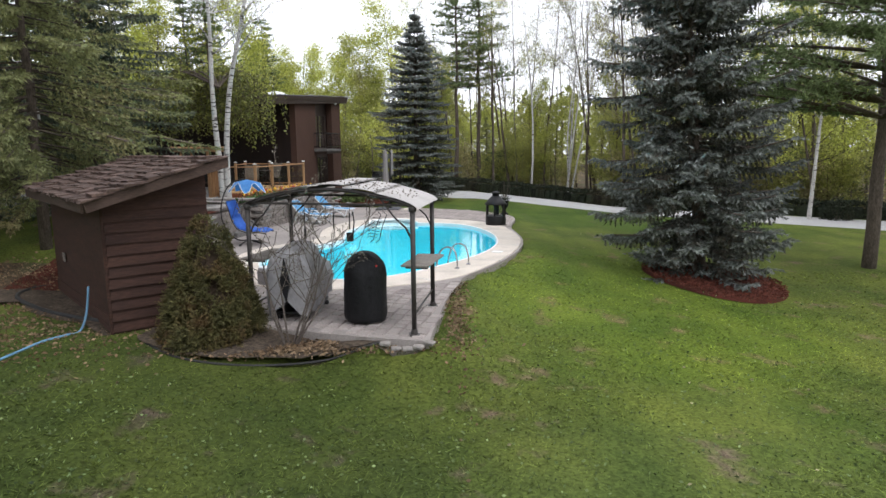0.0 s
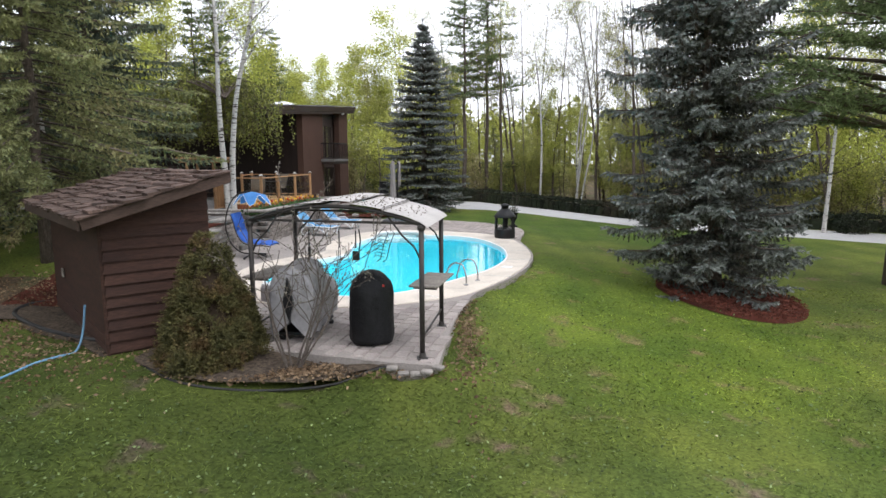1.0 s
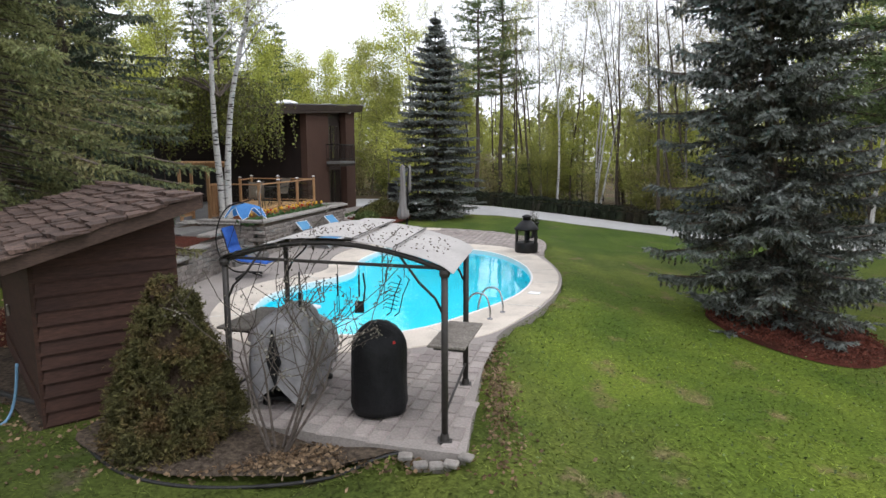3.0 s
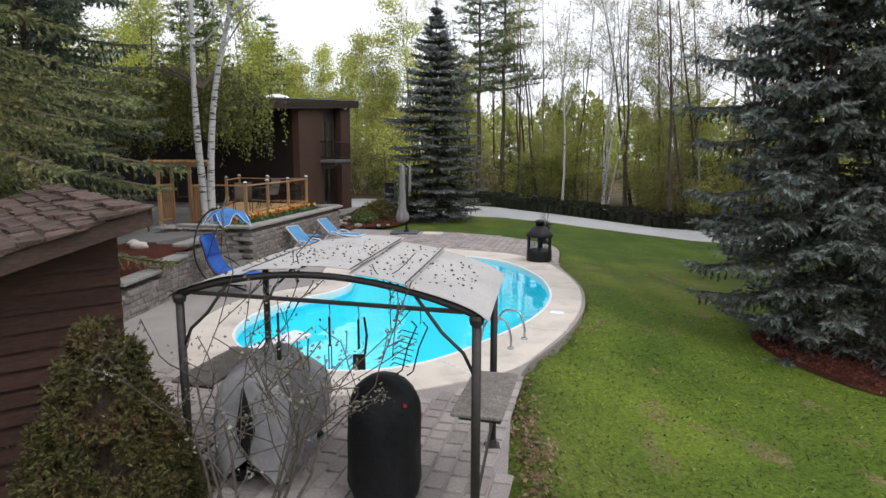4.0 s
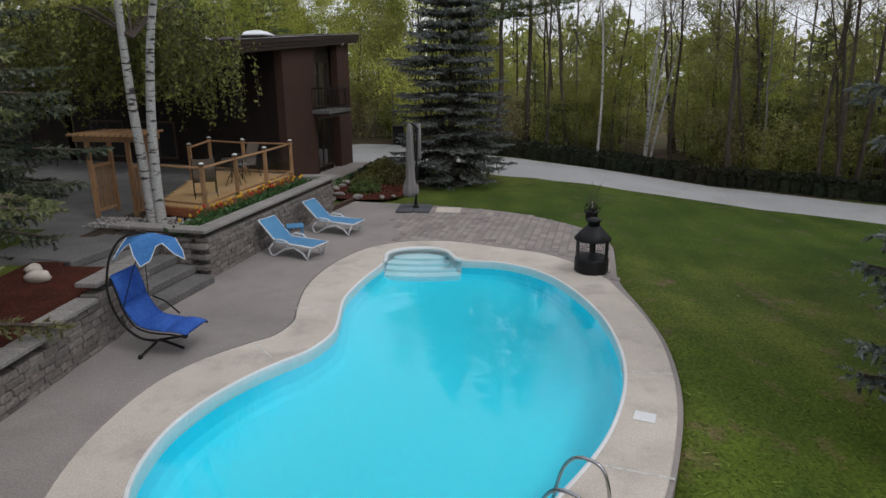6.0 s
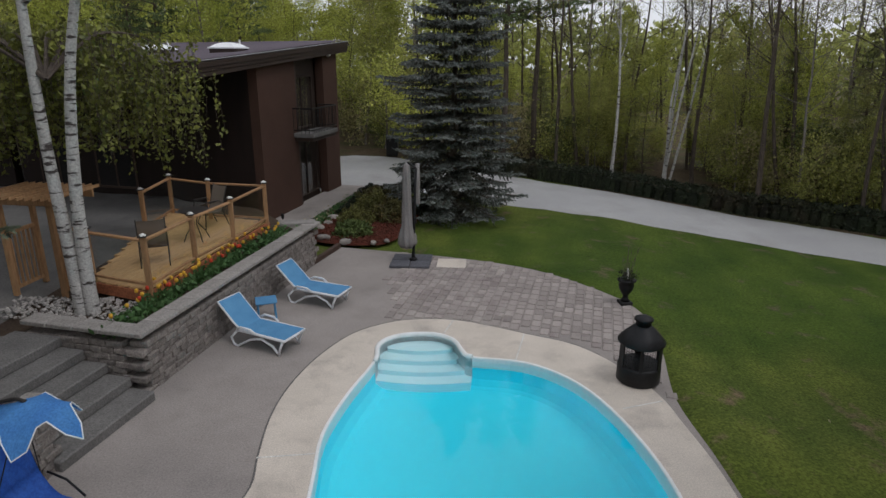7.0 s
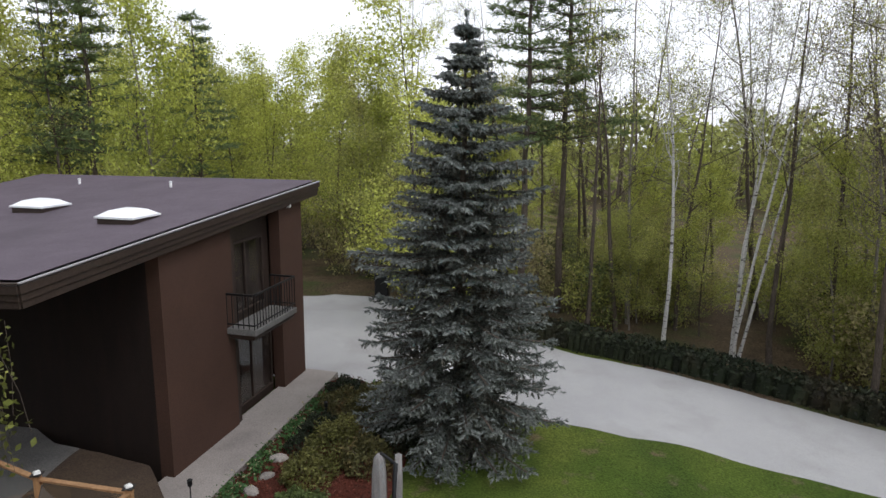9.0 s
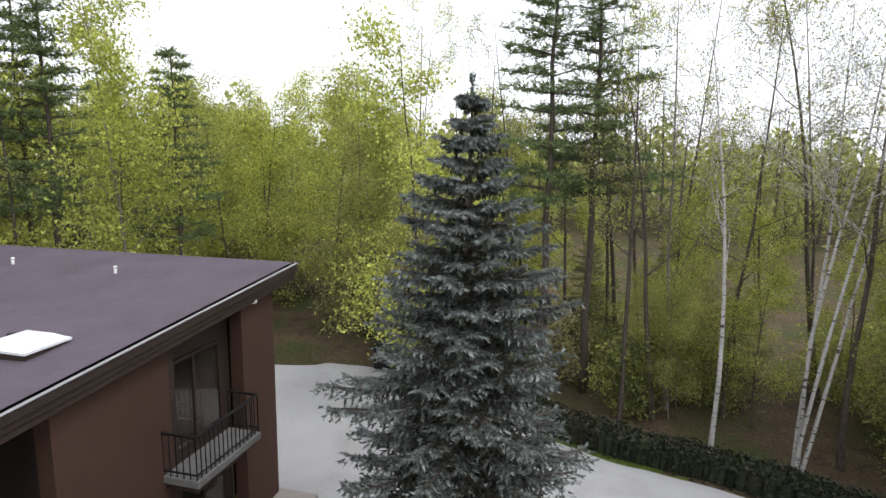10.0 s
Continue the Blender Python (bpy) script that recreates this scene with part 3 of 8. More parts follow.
def build_ground():
    fx = list(np.arange(-13, 16.01, 0.3))
    fy = list(np.arange(-1, 50.01, 0.3))
    xs = [-260, -150, -90, -60, -40, -28, -20, -16] + fx + [18, 21, 25, 30, 38, 50, 70, 110, 260]
    ys = [-240, -120, -60, -30, -16, -8, -4] + fy + [53, 57, 62, 70, 80, 100, 150, 280]
    m = Mesh()
    hole, basin = offset(PATIO, -0.75), offset(POOL, 0.25)
    for y in ys:
        for x in xs:
            under = 0.15 if 8 < y < 30 and inside(x, y, PATIO) else 0.0
            m.v.append((x, y, lawn_z(x, y) - under + 0.025 * noise.noise(Vector((x * 0.4, y * 0.4, 3)))))
    w = len(xs)
    for j in range(len(ys) - 1):
        for i in range(w - 1):
            cx, cy = (xs[i] + xs[i + 1]) / 2, (ys[j] + ys[j + 1]) / 2
            if -7 < cx < 4 and 8 < cy < 30 and (inside(cx, cy, hole) or inside(cx, cy, basin)):
                continue
            m.f.append((j * w + i, j * w + i + 1, (j + 1) * w + i + 1, (j + 1) * w + i))
            edge = 40.2 - 0.62 * max(cx - 1.5, 0) if cx > -6 else 44.5
            m.k.append(1 if cy > edge + 0.5 or cx < -17 or cx > 24 else 0)
    structure("ground", m, [LAWN, LITTER], "mown spring lawn with pale patches, woodland floor beyond", "lawn", True)


build_ground()


def strip(name, left, right, lift, mat, label, category, cells=6):
    """A road-like sheet between two plan curves."""
    m = Mesh()
    for a, b in zip(left, right):
        for k in range(cells + 1):
            t = k / cells
            x, y = a.x * (1 - t) + b.x * t, a.y * (1 - t) + b.y * t
            m.v.append((x, y, lawn_z(x, y) + lift - 0.05 * (abs(2 * t - 1) ** 6)))
    w = cells + 1
    for i in range(len(left) - 1):
        for k in range(cells):
            m.f.append((i * w + k, i * w + k + 1, (i + 1) * w + k + 1, (i + 1) * w + k))
            m.k.append(0)
    return structure(name, m, mat, label, category, True)


NEAR = spline([(-18.0, 38.6), (-8.5, 37.5), (-5.2, 35.6), (-3.2, 36.3), (-1.0, 35.9), (0.9, 34.4), (2.8, 33.7), (5.6, 32.8), (8.8, 31.8), (12.2, 29.8), (20, 22.8), (34, 8)], 8, closed=False)
FAR = spline([(-18.0, 46.2), (-8.5, 45.6), (-6.5, 46.0), (-4.2, 45.2), (-1.8, 42.6), (2.0, 39.7), (4.0, 38.9), (6.0, 38.2), (10.4, 35.7), (14.2, 32.6), (23, 25.5), (38, 11)], 8, closed=False)
strip("road", NEAR, FAR, 0.05, GRAVEL, "pale gravel driveway curving past the lawn", "driveway", 10)

# ---- patio, pool ----


OUTER = spline([(-2.0, 11.72), (-1.35, 11.82), (-0.75, 12.08), (-0.2, 12.38), (0.4, 12.9), (0.92, 13.8), (1.42, 14.8), (1.97, 16.3), (2.28, 17.9), (2.32, 19.2), (2.22, 20.3), (2.1, 21.15), (1.72, 22.05), (1.1, 22.88), (0.2, 23.36), (-0.5, 23.72), (-1.2, 23.97), (-1.9, 23.98), (-2.5, 23.8), (-3.15, 23.25),
                (-3.62, 22.25), (-3.86, 21.2), (-3.9, 20.3), (-3.8, 19.4), (-3.7, 18.75), (-3.85, 18.15), (-4.15, 17.85), (-4.6, 17.35), (-5.0, 16.6), (-5.15, 15.6), (-5.1, 14.6), (-4.8, 13.5), (-4.2, 12.6), (-3.35, 11.95), (-2.6, 11.73)], 4)


def filled(outer, inner, z):
    """A level sheet between two plan outlines: its points and faces."""
    bm = bmesh.new()
    loops = [[bm.verts.new((p.x, p.y, z)) for p in line] for line in (outer, inner)]
    edges = [bm.edges.new((r[i], r[(i + 1) % len(r)])) for r in loops for i in range(len(r))]
    bmesh.ops.triangle_fill(bm, use_beauty=True, edges=edges)
    bm.verts.ensure_lookup_table()
    bm.verts.index_update()
    for f in bm.faces:
        if f.normal.z < 0:
            f.normal_flip()
    pts, faces = [tuple(v.co) for v in bm.verts], [[v.index for v in f.verts] for f in bm.faces]
    bm.free()
    return pts, faces


def build_patio():
    m = Mesh()
    n = len(PATIO)
    top = [(p.x, p.y, 0.0) for p in PATIO]
    bot = [(p.x, p.y, -0.9) for p in PATIO]
    m.add(top + bot, [(i, n + i, n + (i + 1) % n, (i + 1) % n) for i in range(n)])
    m.add(*filled(PATIO, offset(POOL, 0.3), -0.002))
    return structure("pavement", m, SLAB, "grey paved pool terrace with weathered joints", "patio")


patio = build_patio()


def ring(name, inner, outer, z0, z1, mat, label, parent=None, bevel=0.02):
    """A band between two plan outlines with a rounded rim."""
    n = len(inner)
    m = Mesh()
    rows = [(inner, z0), (inner, z1 - bevel), ([a.lerp(b, bevel / max((b - a).length, 0.01)) for a, b in zip(inner, outer)], z1), ([b.lerp(a, bevel / max((b - a).length, 0.01)) for a, b in zip(inner, outer)], z1), (outer, z1 - bevel), (outer, z0)]
    for line, z in rows:
        m.v.extend((p.x, p.y, z) for p in line)
    for r in range(len(rows) - 1):
        for i in range(n):
            j = (i + 1) % n
            m.f.append((r * n + i, r * n + j, (r + 1) * n + j, (r + 1) * n + i))
            m.k.append(0)
    return part(name, m, mat, parent, label)


WATER_Z = -0.06
pool = thing("swimming_pool", "kidney-shaped pool with blue liner and clear turquoise water", "pool")


def build_coping():
    """The concrete margin: a sheet with a small rounded outer edge and faces down to the ground."""
    inner, low = offset(POOL, 0.05), offset(OUTER, 0.012)
    m = Mesh()
    m.add(*filled(OUTER, inner, 0.022))
    for line, z0, base, z1 in ((OUTER, 0.022, low, 0.008), (low, 0.008, low, -0.25), (inner, -0.25, inner, 0.022)):
        n = len(line)
        m.add([(p.x, p.y, z0) for p in line] + [(p.x, p.y, z1) for p in base], [(i, n + i, n + (i + 1) % n, (i + 1) % n) for i in range(n)])
    part("coping", m, CONCRETE, pool, "pale concrete coping with stains")
    edge = [p for p in offset(OUTER, 0.02) if p.x < 1.6 and p.y > 17.2]
    part("border_joint", Mesh().tube([(p.x, p.y, 0.006) for p in edge], 0.016, 6), STEP, pool, "dark open joint round the coping", True)


build_coping()
ring("rim", [Vector(p) for p in POOL], offset(POOL, 0.055), -0.3, 0.03, WHITE, "white bead edge", pool, 0.012)


def build_basin():
    n = len(POOL)
    m = Mesh()
    rows = [(0.03, 0.0, 1), (0.03, -0.3, 0), (0.0, -0.75, 0), (-0.1, -0.92, 0), (-0.2, -0.97, 0)]
    for d, z, _ in rows:
        m.v.extend((p.x, p.y, z) for p in offset(POOL, d))
    for r in range(len(rows) - 1):
        for i in range(n):
            j = (i + 1) % n
            m.f.append((r * n + j, r * n + i, (r + 1) * n + i, (r + 1) * n + j))
            m.k.append(rows[r][2])
    m.f.append(tuple(range(4 * n, 5 * n)))
    m.k.append(0)
    part("liner", m, [LINER, BAND], pool, "blue vinyl liner with a darker band")
    pts = offset(POOL, 0.02)
    bm = bmesh.new()
    vs = [bm.verts.new((p.x, p.y, WATER_Z)) for p in pts]
    bm.faces.new(vs)
    bm.normal_update()
    bmesh.ops.triangulate(bm, faces=bm.faces[:])
    me = bpy.data.meshes.new("water")
    for f in bm.faces:
        if f.normal.z < 0:
            f.normal_flip()
    bm.to_mesh(me)
    bm.free()
    me.materials.append(WATER)
    ob = part("water", me, None, pool, "still clear water")
    ob.visible_shadow = False


build_basin()
wb = WATER.node_tree
wnoise = wb.nodes.new("ShaderNodeTexNoise")
wnoise.inputs["Scale"].default_value, wnoise.inputs["Detail"].default_value = 1.6, 2
wco = wb.nodes.new("ShaderNodeTexCoord")
wb.links.new(wco.outputs["Object"], wnoise.inputs["Vector"])
wbump = wb.nodes.new("ShaderNodeBump")
wbump.inputs["Strength"].default_value, wbump.inputs["Distance"].default_value = 0.12, 0.05
wb.links.new(wnoise.outputs["Fac"], wbump.inputs["Height"])
wb.links.new(wbump.outputs["Normal"], wb.nodes["Principled BSDF"].inputs["Normal"])


def build_pool_steps():
    st = thing("pool_steps", "moulded entry steps coloured with the water's aqua tint, white rim under water", "pool steps")
    rim = [p for p in POOL if p.y > 22.05 and -2.75 < p.x < -0.8]
    m = Mesh()
    m.tube([(p.x, p.y, 0.035) for p in rim], 0.05, 8)
    part("rim", m, WHITE, st, "white rounded rim", True)
    m = Mesh()
    n = len(rim)
    m.add([(p.x, p.y, 0.03) for p in rim] + [(p.x, p.y, -1.15) for p in rim], [(i, i + 1, n + i + 1, n + i) for i in range(n - 1)])
    part("shell", m, RESIN, st, "white moulded shell")
    for k in range(4):
        cut = 22.88 - 0.26 * k
        line = [p for p in rim if p.y > cut]
        if len(line) < 3:
            continue
        a, b = line[0], line[-1]
        front = [(b.x + (a.x - b.x) * t, cut - 0.1 * math.sin(math.pi * t)) for t in (0.02, 0.25, 0.5, 0.75, 0.98)]
        m = Mesh()
        m.prism([(p.x, p.y - 0.015) for p in line] + front, -1.18, -0.15 - 0.17 * k)
        part("tread", m, TINTEDRESIN, st, "moulded step coloured with the water's aqua tint")


build_pool_steps()

# pale joints across the coping
for p, q in (((-3.66, 17.33), (-4.12, 17.88)), ((-3.0, 19.45), (-3.82, 19.33)), ((-1.39, 23.3), (-1.2, 23.95)), ((-0.08, 22.25), (0.18, 23.33)), ((1.42, 20.7), (2.1, 20.94)), ((1.66, 18.54), (2.3, 18.62)), ((1.44, 17.01), (2.14, 16.95)), ((0.6, 14.85), (1.4, 14.6)), ((-0.78, 13.1), (-0.24, 12.4)), ((-1.5, 12.66), (-1.24, 11.88)), ((-4.25, 14.0), (-4.9, 13.7))):
    m = Mesh()
    m.beam((*p, 0.018), (*q, 0.018), 0.03, 0.016, 0.002)
    part("coping_joint", m, JOINT, pool)

# ---- retaining walls and steps ----


def wall_run(name, label, a, b, tops, thick=0.3, base=-0.05):
    """A dry wall of split blocks from a to b; tops: (distance along, height) steps."""
    a, b = Vector(a), Vector(b)
    length = (b - a).length
    d = (b - a).normalized()
    rz = math.degrees(math.atan2(d.y, d.x))
    root = structure(name, Mesh().box((length, thick - 0.08, 0.02), pose((a.x + b.x) / 2, (a.y + b.y) / 2, base + 0.01, 0, 0, rz)), BLOCK, label, "retaining wall")
    shapes = []
    rng = random.Random(len(name))
    for ln in (0.22, 0.27, 0.32):
        m = Mesh()
        m.box((ln - 0.01, thick, 0.11), None, 0.016)
        m.v = [(x + rng.uniform(-0.006, 0.006), y + rng.uniform(-0.012, 0.012), z + rng.uniform(-0.003, 0.003)) for x, y, z in m.v]
        shapes.append((ln, m.data("block", BLOCK)))
    cap = Mesh().box((0.5, thick + 0.06, 0.075), None, 0.012).data("cap", CAP)
    course = 0
    z = base
    while z < max(h for _, h in tops) - 0.05:
        s = 0.13 * (course % 2)
        while s < length:
            ln, me = shapes[rng.randrange(3)]
            h = [q for u, q in tops if u <= s + ln / 2][-1]
            if z + 0.113 <= h + 0.02:
                p = a + d * (s + ln / 2)
                ob = new("block", me)
                ob.parent = root
                ob.matrix_basis = pose(p.x, p.y, z + 0.056, 0, 0, rz + rng.uniform(-1.2, 1.2) + 180 * rng.randrange(2)) @ Matrix.Translation((0, rng.uniform(-0.008, 0.008), 0))
            s += ln
        z += 0.113
        course += 1
    s = 0.0
    while s < length - 0.1:
        h = [q for u, q in tops if u <= s + 0.25][-1]
        layers = round((h - base) / 0.113)
        p = a + d * (s + 0.25)
        ob = new("cap", cap)
        ob.parent = root
        ob.matrix_basis = pose(p.x, p.y, base + layers * 0.113 + 0.04, 0, 0, rz + rng.uniform(-1, 1))
        s += 0.505
    return root


wall_run("wall_planter", "grey split-block retaining wall below the deck planter", (-6.2, 20.95), (-4.95, 27.5), [(0, 0.92)])
wall_run("wall_planter_return", "grey split-block return wall beside the garden steps", (-6.25, 21.15), (-7.9, 21.5), [(0, 0.92)])
wall_run("wall_garden", "grey block garden wall stepping down beside the terrace", (-6.48, 19.2), (-6.75, 12.9), [(0, 0.92), (1.6, 0.76), (2.7, 0.6), (3.9, 0.44), (5.1, 0.28)])
m = Mesh().box((0.22, 0.3, 1.0), pose(-4.93, 27.62, 0.5, 0, 0, 12), 0.02)
structure("wall_end_post", m, FASCIA, "dark timber post closing the block wall end", "post")
m = Mesh().box((0.95, 0.4, 0.09), pose(-5.3, 27.75, 1.02, 0, 0, 10), 0.015)
structure("wall_end_cap", m, CAP, "grey stone slab on the wall end", "cap stone")
m = Mesh().beam((-4.86, 27.45, 0.05), (-4.45, 28.95, 0.05), 0.12, 0.16, 0.015)
structure("step_kerb", m, FASCIA, "dark timber kerb at the terrace edge", "kerb")

steps = thing("garden_steps", "dark stone garden steps rising beside the planter wall", "steps", kind="structure")
for k in range(5):
    m = Mesh()
    m.box((2.6 - 0.42 * k, 1.85, 0.17), pose(-6.2 - 0.42 * k - (2.6 - 0.42 * k) / 2 + 0.18, 20.15 + 0.08 * k, 0.07 + 0.17 * k, 0, 0, -12), 0.02)
    part("tread", m, STEP, steps)


def terrace_z(x, y):
    for y0, z0, y1, z1 in ((-50, -0.1, 11.5, -0.1), (11.5, -0.1, 12.9, 0.12), (12.9, 0.12, 14.4, 0.38), (14.4, 0.38, 16.0, 0.62), (16.0, 0.62, 17.6, 0.8), (17.6, 0.8, 99, 0.83)):
        if y <= y1:
            t = (y - y0) / (y1 - y0)
            return z0 + (z1 - z0) * t + 0.03 * noise.noise(Vector((x, y, 0)) * 1.3)
    return 0.83


def geometry_point(p, a, b):
    """The point of the stretch from a to b that is nearest to p."""
    d = b - a
    return a + d * min(1.0, max(0.0, (p - a).dot(d) / d.dot(d)))


def build_terrace():
    low = [(-6.6, 19.3), (-6.9, 12.9), (-6.9, 11.4), (-22, 11.4), (-30, 40), (-22, 40), (-9.5, 31), (-7.2, 30.3), (-5.2, 27.6), (-6.35, 21.15), (-8.1, 21.5), (-8.0, 19.3)]
    m = Mesh()
    index = {}
    s = 0.22
    for j in range(int(28 / s)):
        for i in range(int(25 / s)):
            x, y = -30 + s * i, 11.4 + s * j
            if not inside(x + s / 2, y + s / 2, low):
                continue
            q = []
            for u, w in ((0, 0), (1, 0), (1, 1), (0, 1)):
                key = (i + u, j + w)
                if key not in index:
                    index[key] = len(m.v)
                    m.v.append((x + u * s, y + w * s, terrace_z(x + u * s, y + w * s)))
                q.append(index[key])
            m.f.append(tuple(q))
            edge = x + 0.35 * noise.noise(Vector((x, y, 7)))
            if y < 19.4 and edge > -8.7:
                k = 1
            elif y < 13.5:
                k = 3
            elif y > 21.2 and x > -9.0:
                k = 2
            elif (y > 21.8 and x < -9.0) or (y > 19.2 and edge > -10.0):
                # paving takes the dark step stone to hold the deep shade behind the arbor
                k = 4
            else:
                k = 0
            m.k.append(k)
    count = collections.Counter(i for f in m.f for i in f)
    ends = list(zip(low, low[1:] + low[:1]))
    for i, c in count.items():
        if c == 4:
            continue
        p = Vector(m.v[i][:2])
        best = min((Vector(geometry_point(p, Vector(a), Vector(b))) for a, b in ends), key=lambda q: (q - p).length)
        if (best - p).length < 0.4:
            m.v[i] = (best.x, best.y, m.v[i][2])
    structure("ground_terrace", m, [LAWN, MULCH, SOIL, LITTER, STEP], "raised garden terrace with lawn, red mulch and paving", "garden terrace", True)


build_terrace()

# ---- house ----
HN, HA, HO = Vector((-7.1, 30.4, 0)), Vector((0.2128, 0.9771, 0)), Vector((0.9771, -0.2128, 0))
HZ = math.degrees(math.atan2(HA.y, HA.x))


def hp(s, n, z):
    """A point of the house: s along its side wall, n out of that wall, z up."""
    return HN + HA * s + HO * n + Vector((0, 0, z))


def hbox(mesh, s0, s1, n0, n1, z0, z1, bevel=0.01):
    m = Matrix(((HA.x, -HO.x, 0, 0), (HA.y, -HO.y, 0, 0), (0, 0, 1, 0), (0, 0, 0, 1)))
    m.translation = hp((s0 + s1) / 2, (n0 + n1) / 2, (z0 + z1) / 2)
    return mesh.box((s1 - s0, n1 - n0, z1 - z0), m, bevel)


def roof_top(s, n):
    """Height of the roof's upper side."""
    t = (s + 2.9) / 9.9
    d = 0.45 - n
    return (5.05 - 0.06 * d) * (1 - t) + (5.72 - 0.012 * d) * t


house = thing("house", "brown two-storey house with a low sloping shingle roof", "house", kind="structure")


def wall_panel(s0, s1, n0, n1, name="wall", mat=WALL, base=0.1):
    """An upright wall block whose top follows the roof."""
    m = Mesh()
    v = []
    for z in (base, None):
        for s, n in ((s0, n0), (s1, n0), (s1, n1), (s0, n1)):
            v.append(hp(s, n, base if z is not None else roof_top(s, n) - 0.3))
    m.add(v, [(0, 1, 2, 3), (7, 6, 5, 4), (0, 4, 5, 1), (1, 5, 6, 2), (2, 6, 7, 3), (3, 7, 4, 0)])
    return part(name, m, mat, house)


wall_panel(0.45, 2.85, -0.3, 0.0)
wall_panel(5.1, 6.35, -0.3, 0.0)
wall_panel(2.85, 5.1, -0.6, -0.35, "recess_wall", DARKTRIM)
wall_panel(6.05, 6.35, -9.0, -0.3)
wall_panel(0.45, 0.75, -9.0, -0.3, "front_wall", SHADEDWALL, -0.1)
wall_panel(0.75, 6.05, -9.3, -9.0)


def build_roof():
    m = Mesh()
    ns, nn = 20, 20
    for side in (0, 1):
        for i in range(ns + 1):
            for j in range(nn + 1):
                s, n = -2.6 + 9.65 * i / ns, 0.14 - 9.59 * j / nn
                p = hp(s, n, roof_top(s, n) - 0.22 * side)
                m.v.append(tuple(p))
    w = nn + 1
    o = (ns + 1) * w
    for i in range(ns):
        for j in range(nn):
            a = i * w + j
            m.f.append((a, a + w, a + w + 1, a + 1)[::-1])
            m.f.append((o + a, o + a + w, o + a + w + 1, o + a + 1))
            m.k.extend((0, 1))
    part("roof", m, [SHINGLE, DARKTRIM], house, "dark grey-brown shingle roof")
    corners = [(-2.6, 0.14), (7.05, 0.14), (7.05, -9.45), (-2.6, -9.45)]
    for k in range(4):
        (s0, n0), (s1, n1) = corners[k], corners[(k + 1) % 4]
        for lvl, (dz, h, out, mat, nm) in enumerate(((0.0, 0.045, 0.09, FLASHING if k == 0 else DARKTRIM, "drip_edge"), (-0.1, 0.13, 0.07, DARKTRIM, "fascia"), (-0.22, 0.11, 0.04, DARKTRIM, "fascia"), (-0.335, 0.11, 0.015, DARKTRIM, "fascia"))):
            m = Mesh()
            cs, cn = 2.07, -4.5
            def q(s, n):
                e = Vector((s - cs, n - cn)).normalized() * out * 1.3
                return hp(s + e.x, n + e.y, roof_top(s, n) + dz - 0.03)
            m.beam(q(s0, n0), q(s1, n1), 0.06, h if nm == "fascia" else 0.022, 0.006)
            part(nm, m, mat, house, "thin pale metal edge" if nm == "drip_edge" and k == 0 else "")


build_roof()


def skylight(s, n):
    root = thing("skylight", "white domed skylight on the shingle roof", "skylight", group="roof skylights")
    z = roof_top(s, n)
    m = Mesh()
    hbox(m, s - 0.4, s + 0.4, n - 0.42, n + 0.42, z - 0.05, z + 0.1)
    part("kerb", m, DARKTRIM, root)
    m = Mesh()
    rows = [(1.0, 0.08), (1.0, 0.12), (0.93, 0.125), (0.6, 0.22), (0.25, 0.26)]
    for k, h in rows:
        for du, dn in ((-1, -1), (1, -1), (1, 1), (-1, 1)):
            m.v.append(tuple(hp(s + du * 0.43 * k, n + dn * 0.45 * k, z + h)))
    for r in range(len(rows) - 1):
        for i in range(4):
            j = (i + 1) % 4
            m.f.append((r * 4 + i, r * 4 + j, r * 4 + 4 + j, r * 4 + 4 + i))
            m.k.append(0)
    m.f.append((16, 17, 18, 19))
    m.k.append(0)
    part("dome", m, DOME, root, "white acrylic dome")


skylight(1.4, -1.4)
skylight(2.4, -4.65)
for s, n in ((5.4, -3.4), (5.6, -6.6)):
    pipe = thing("roof_vent", "small pale vent pipe on the roof", "vent pipe", group="roof vents")
    z = roof_top(s, n)
    m = Mesh().tube([hp(s, n, z - 0.1), hp(s, n, z + 0.14)], 0.035, 10)
    part("pipe", m, WHITE, pipe, "", True)
    m = Mesh().tube([hp(s, n, z + 0.13), hp(s, n, z + 0.17)], [0.05, 0.035], 10)
    part("cap", m, WHITE, pipe, "", True)
vent = thing("roof_vent", "small dark vent on the roof", "vent pipe", group="roof vents")
m = Mesh().tube([hp(1.6, -1.95, roof_top(1.6, -1.95) - 0.05), hp(1.6, -1.95, roof_top(1.6, -1.95) + 0.16)], 0.06, 10)
part("pipe", m, BLACK, vent, "", True)


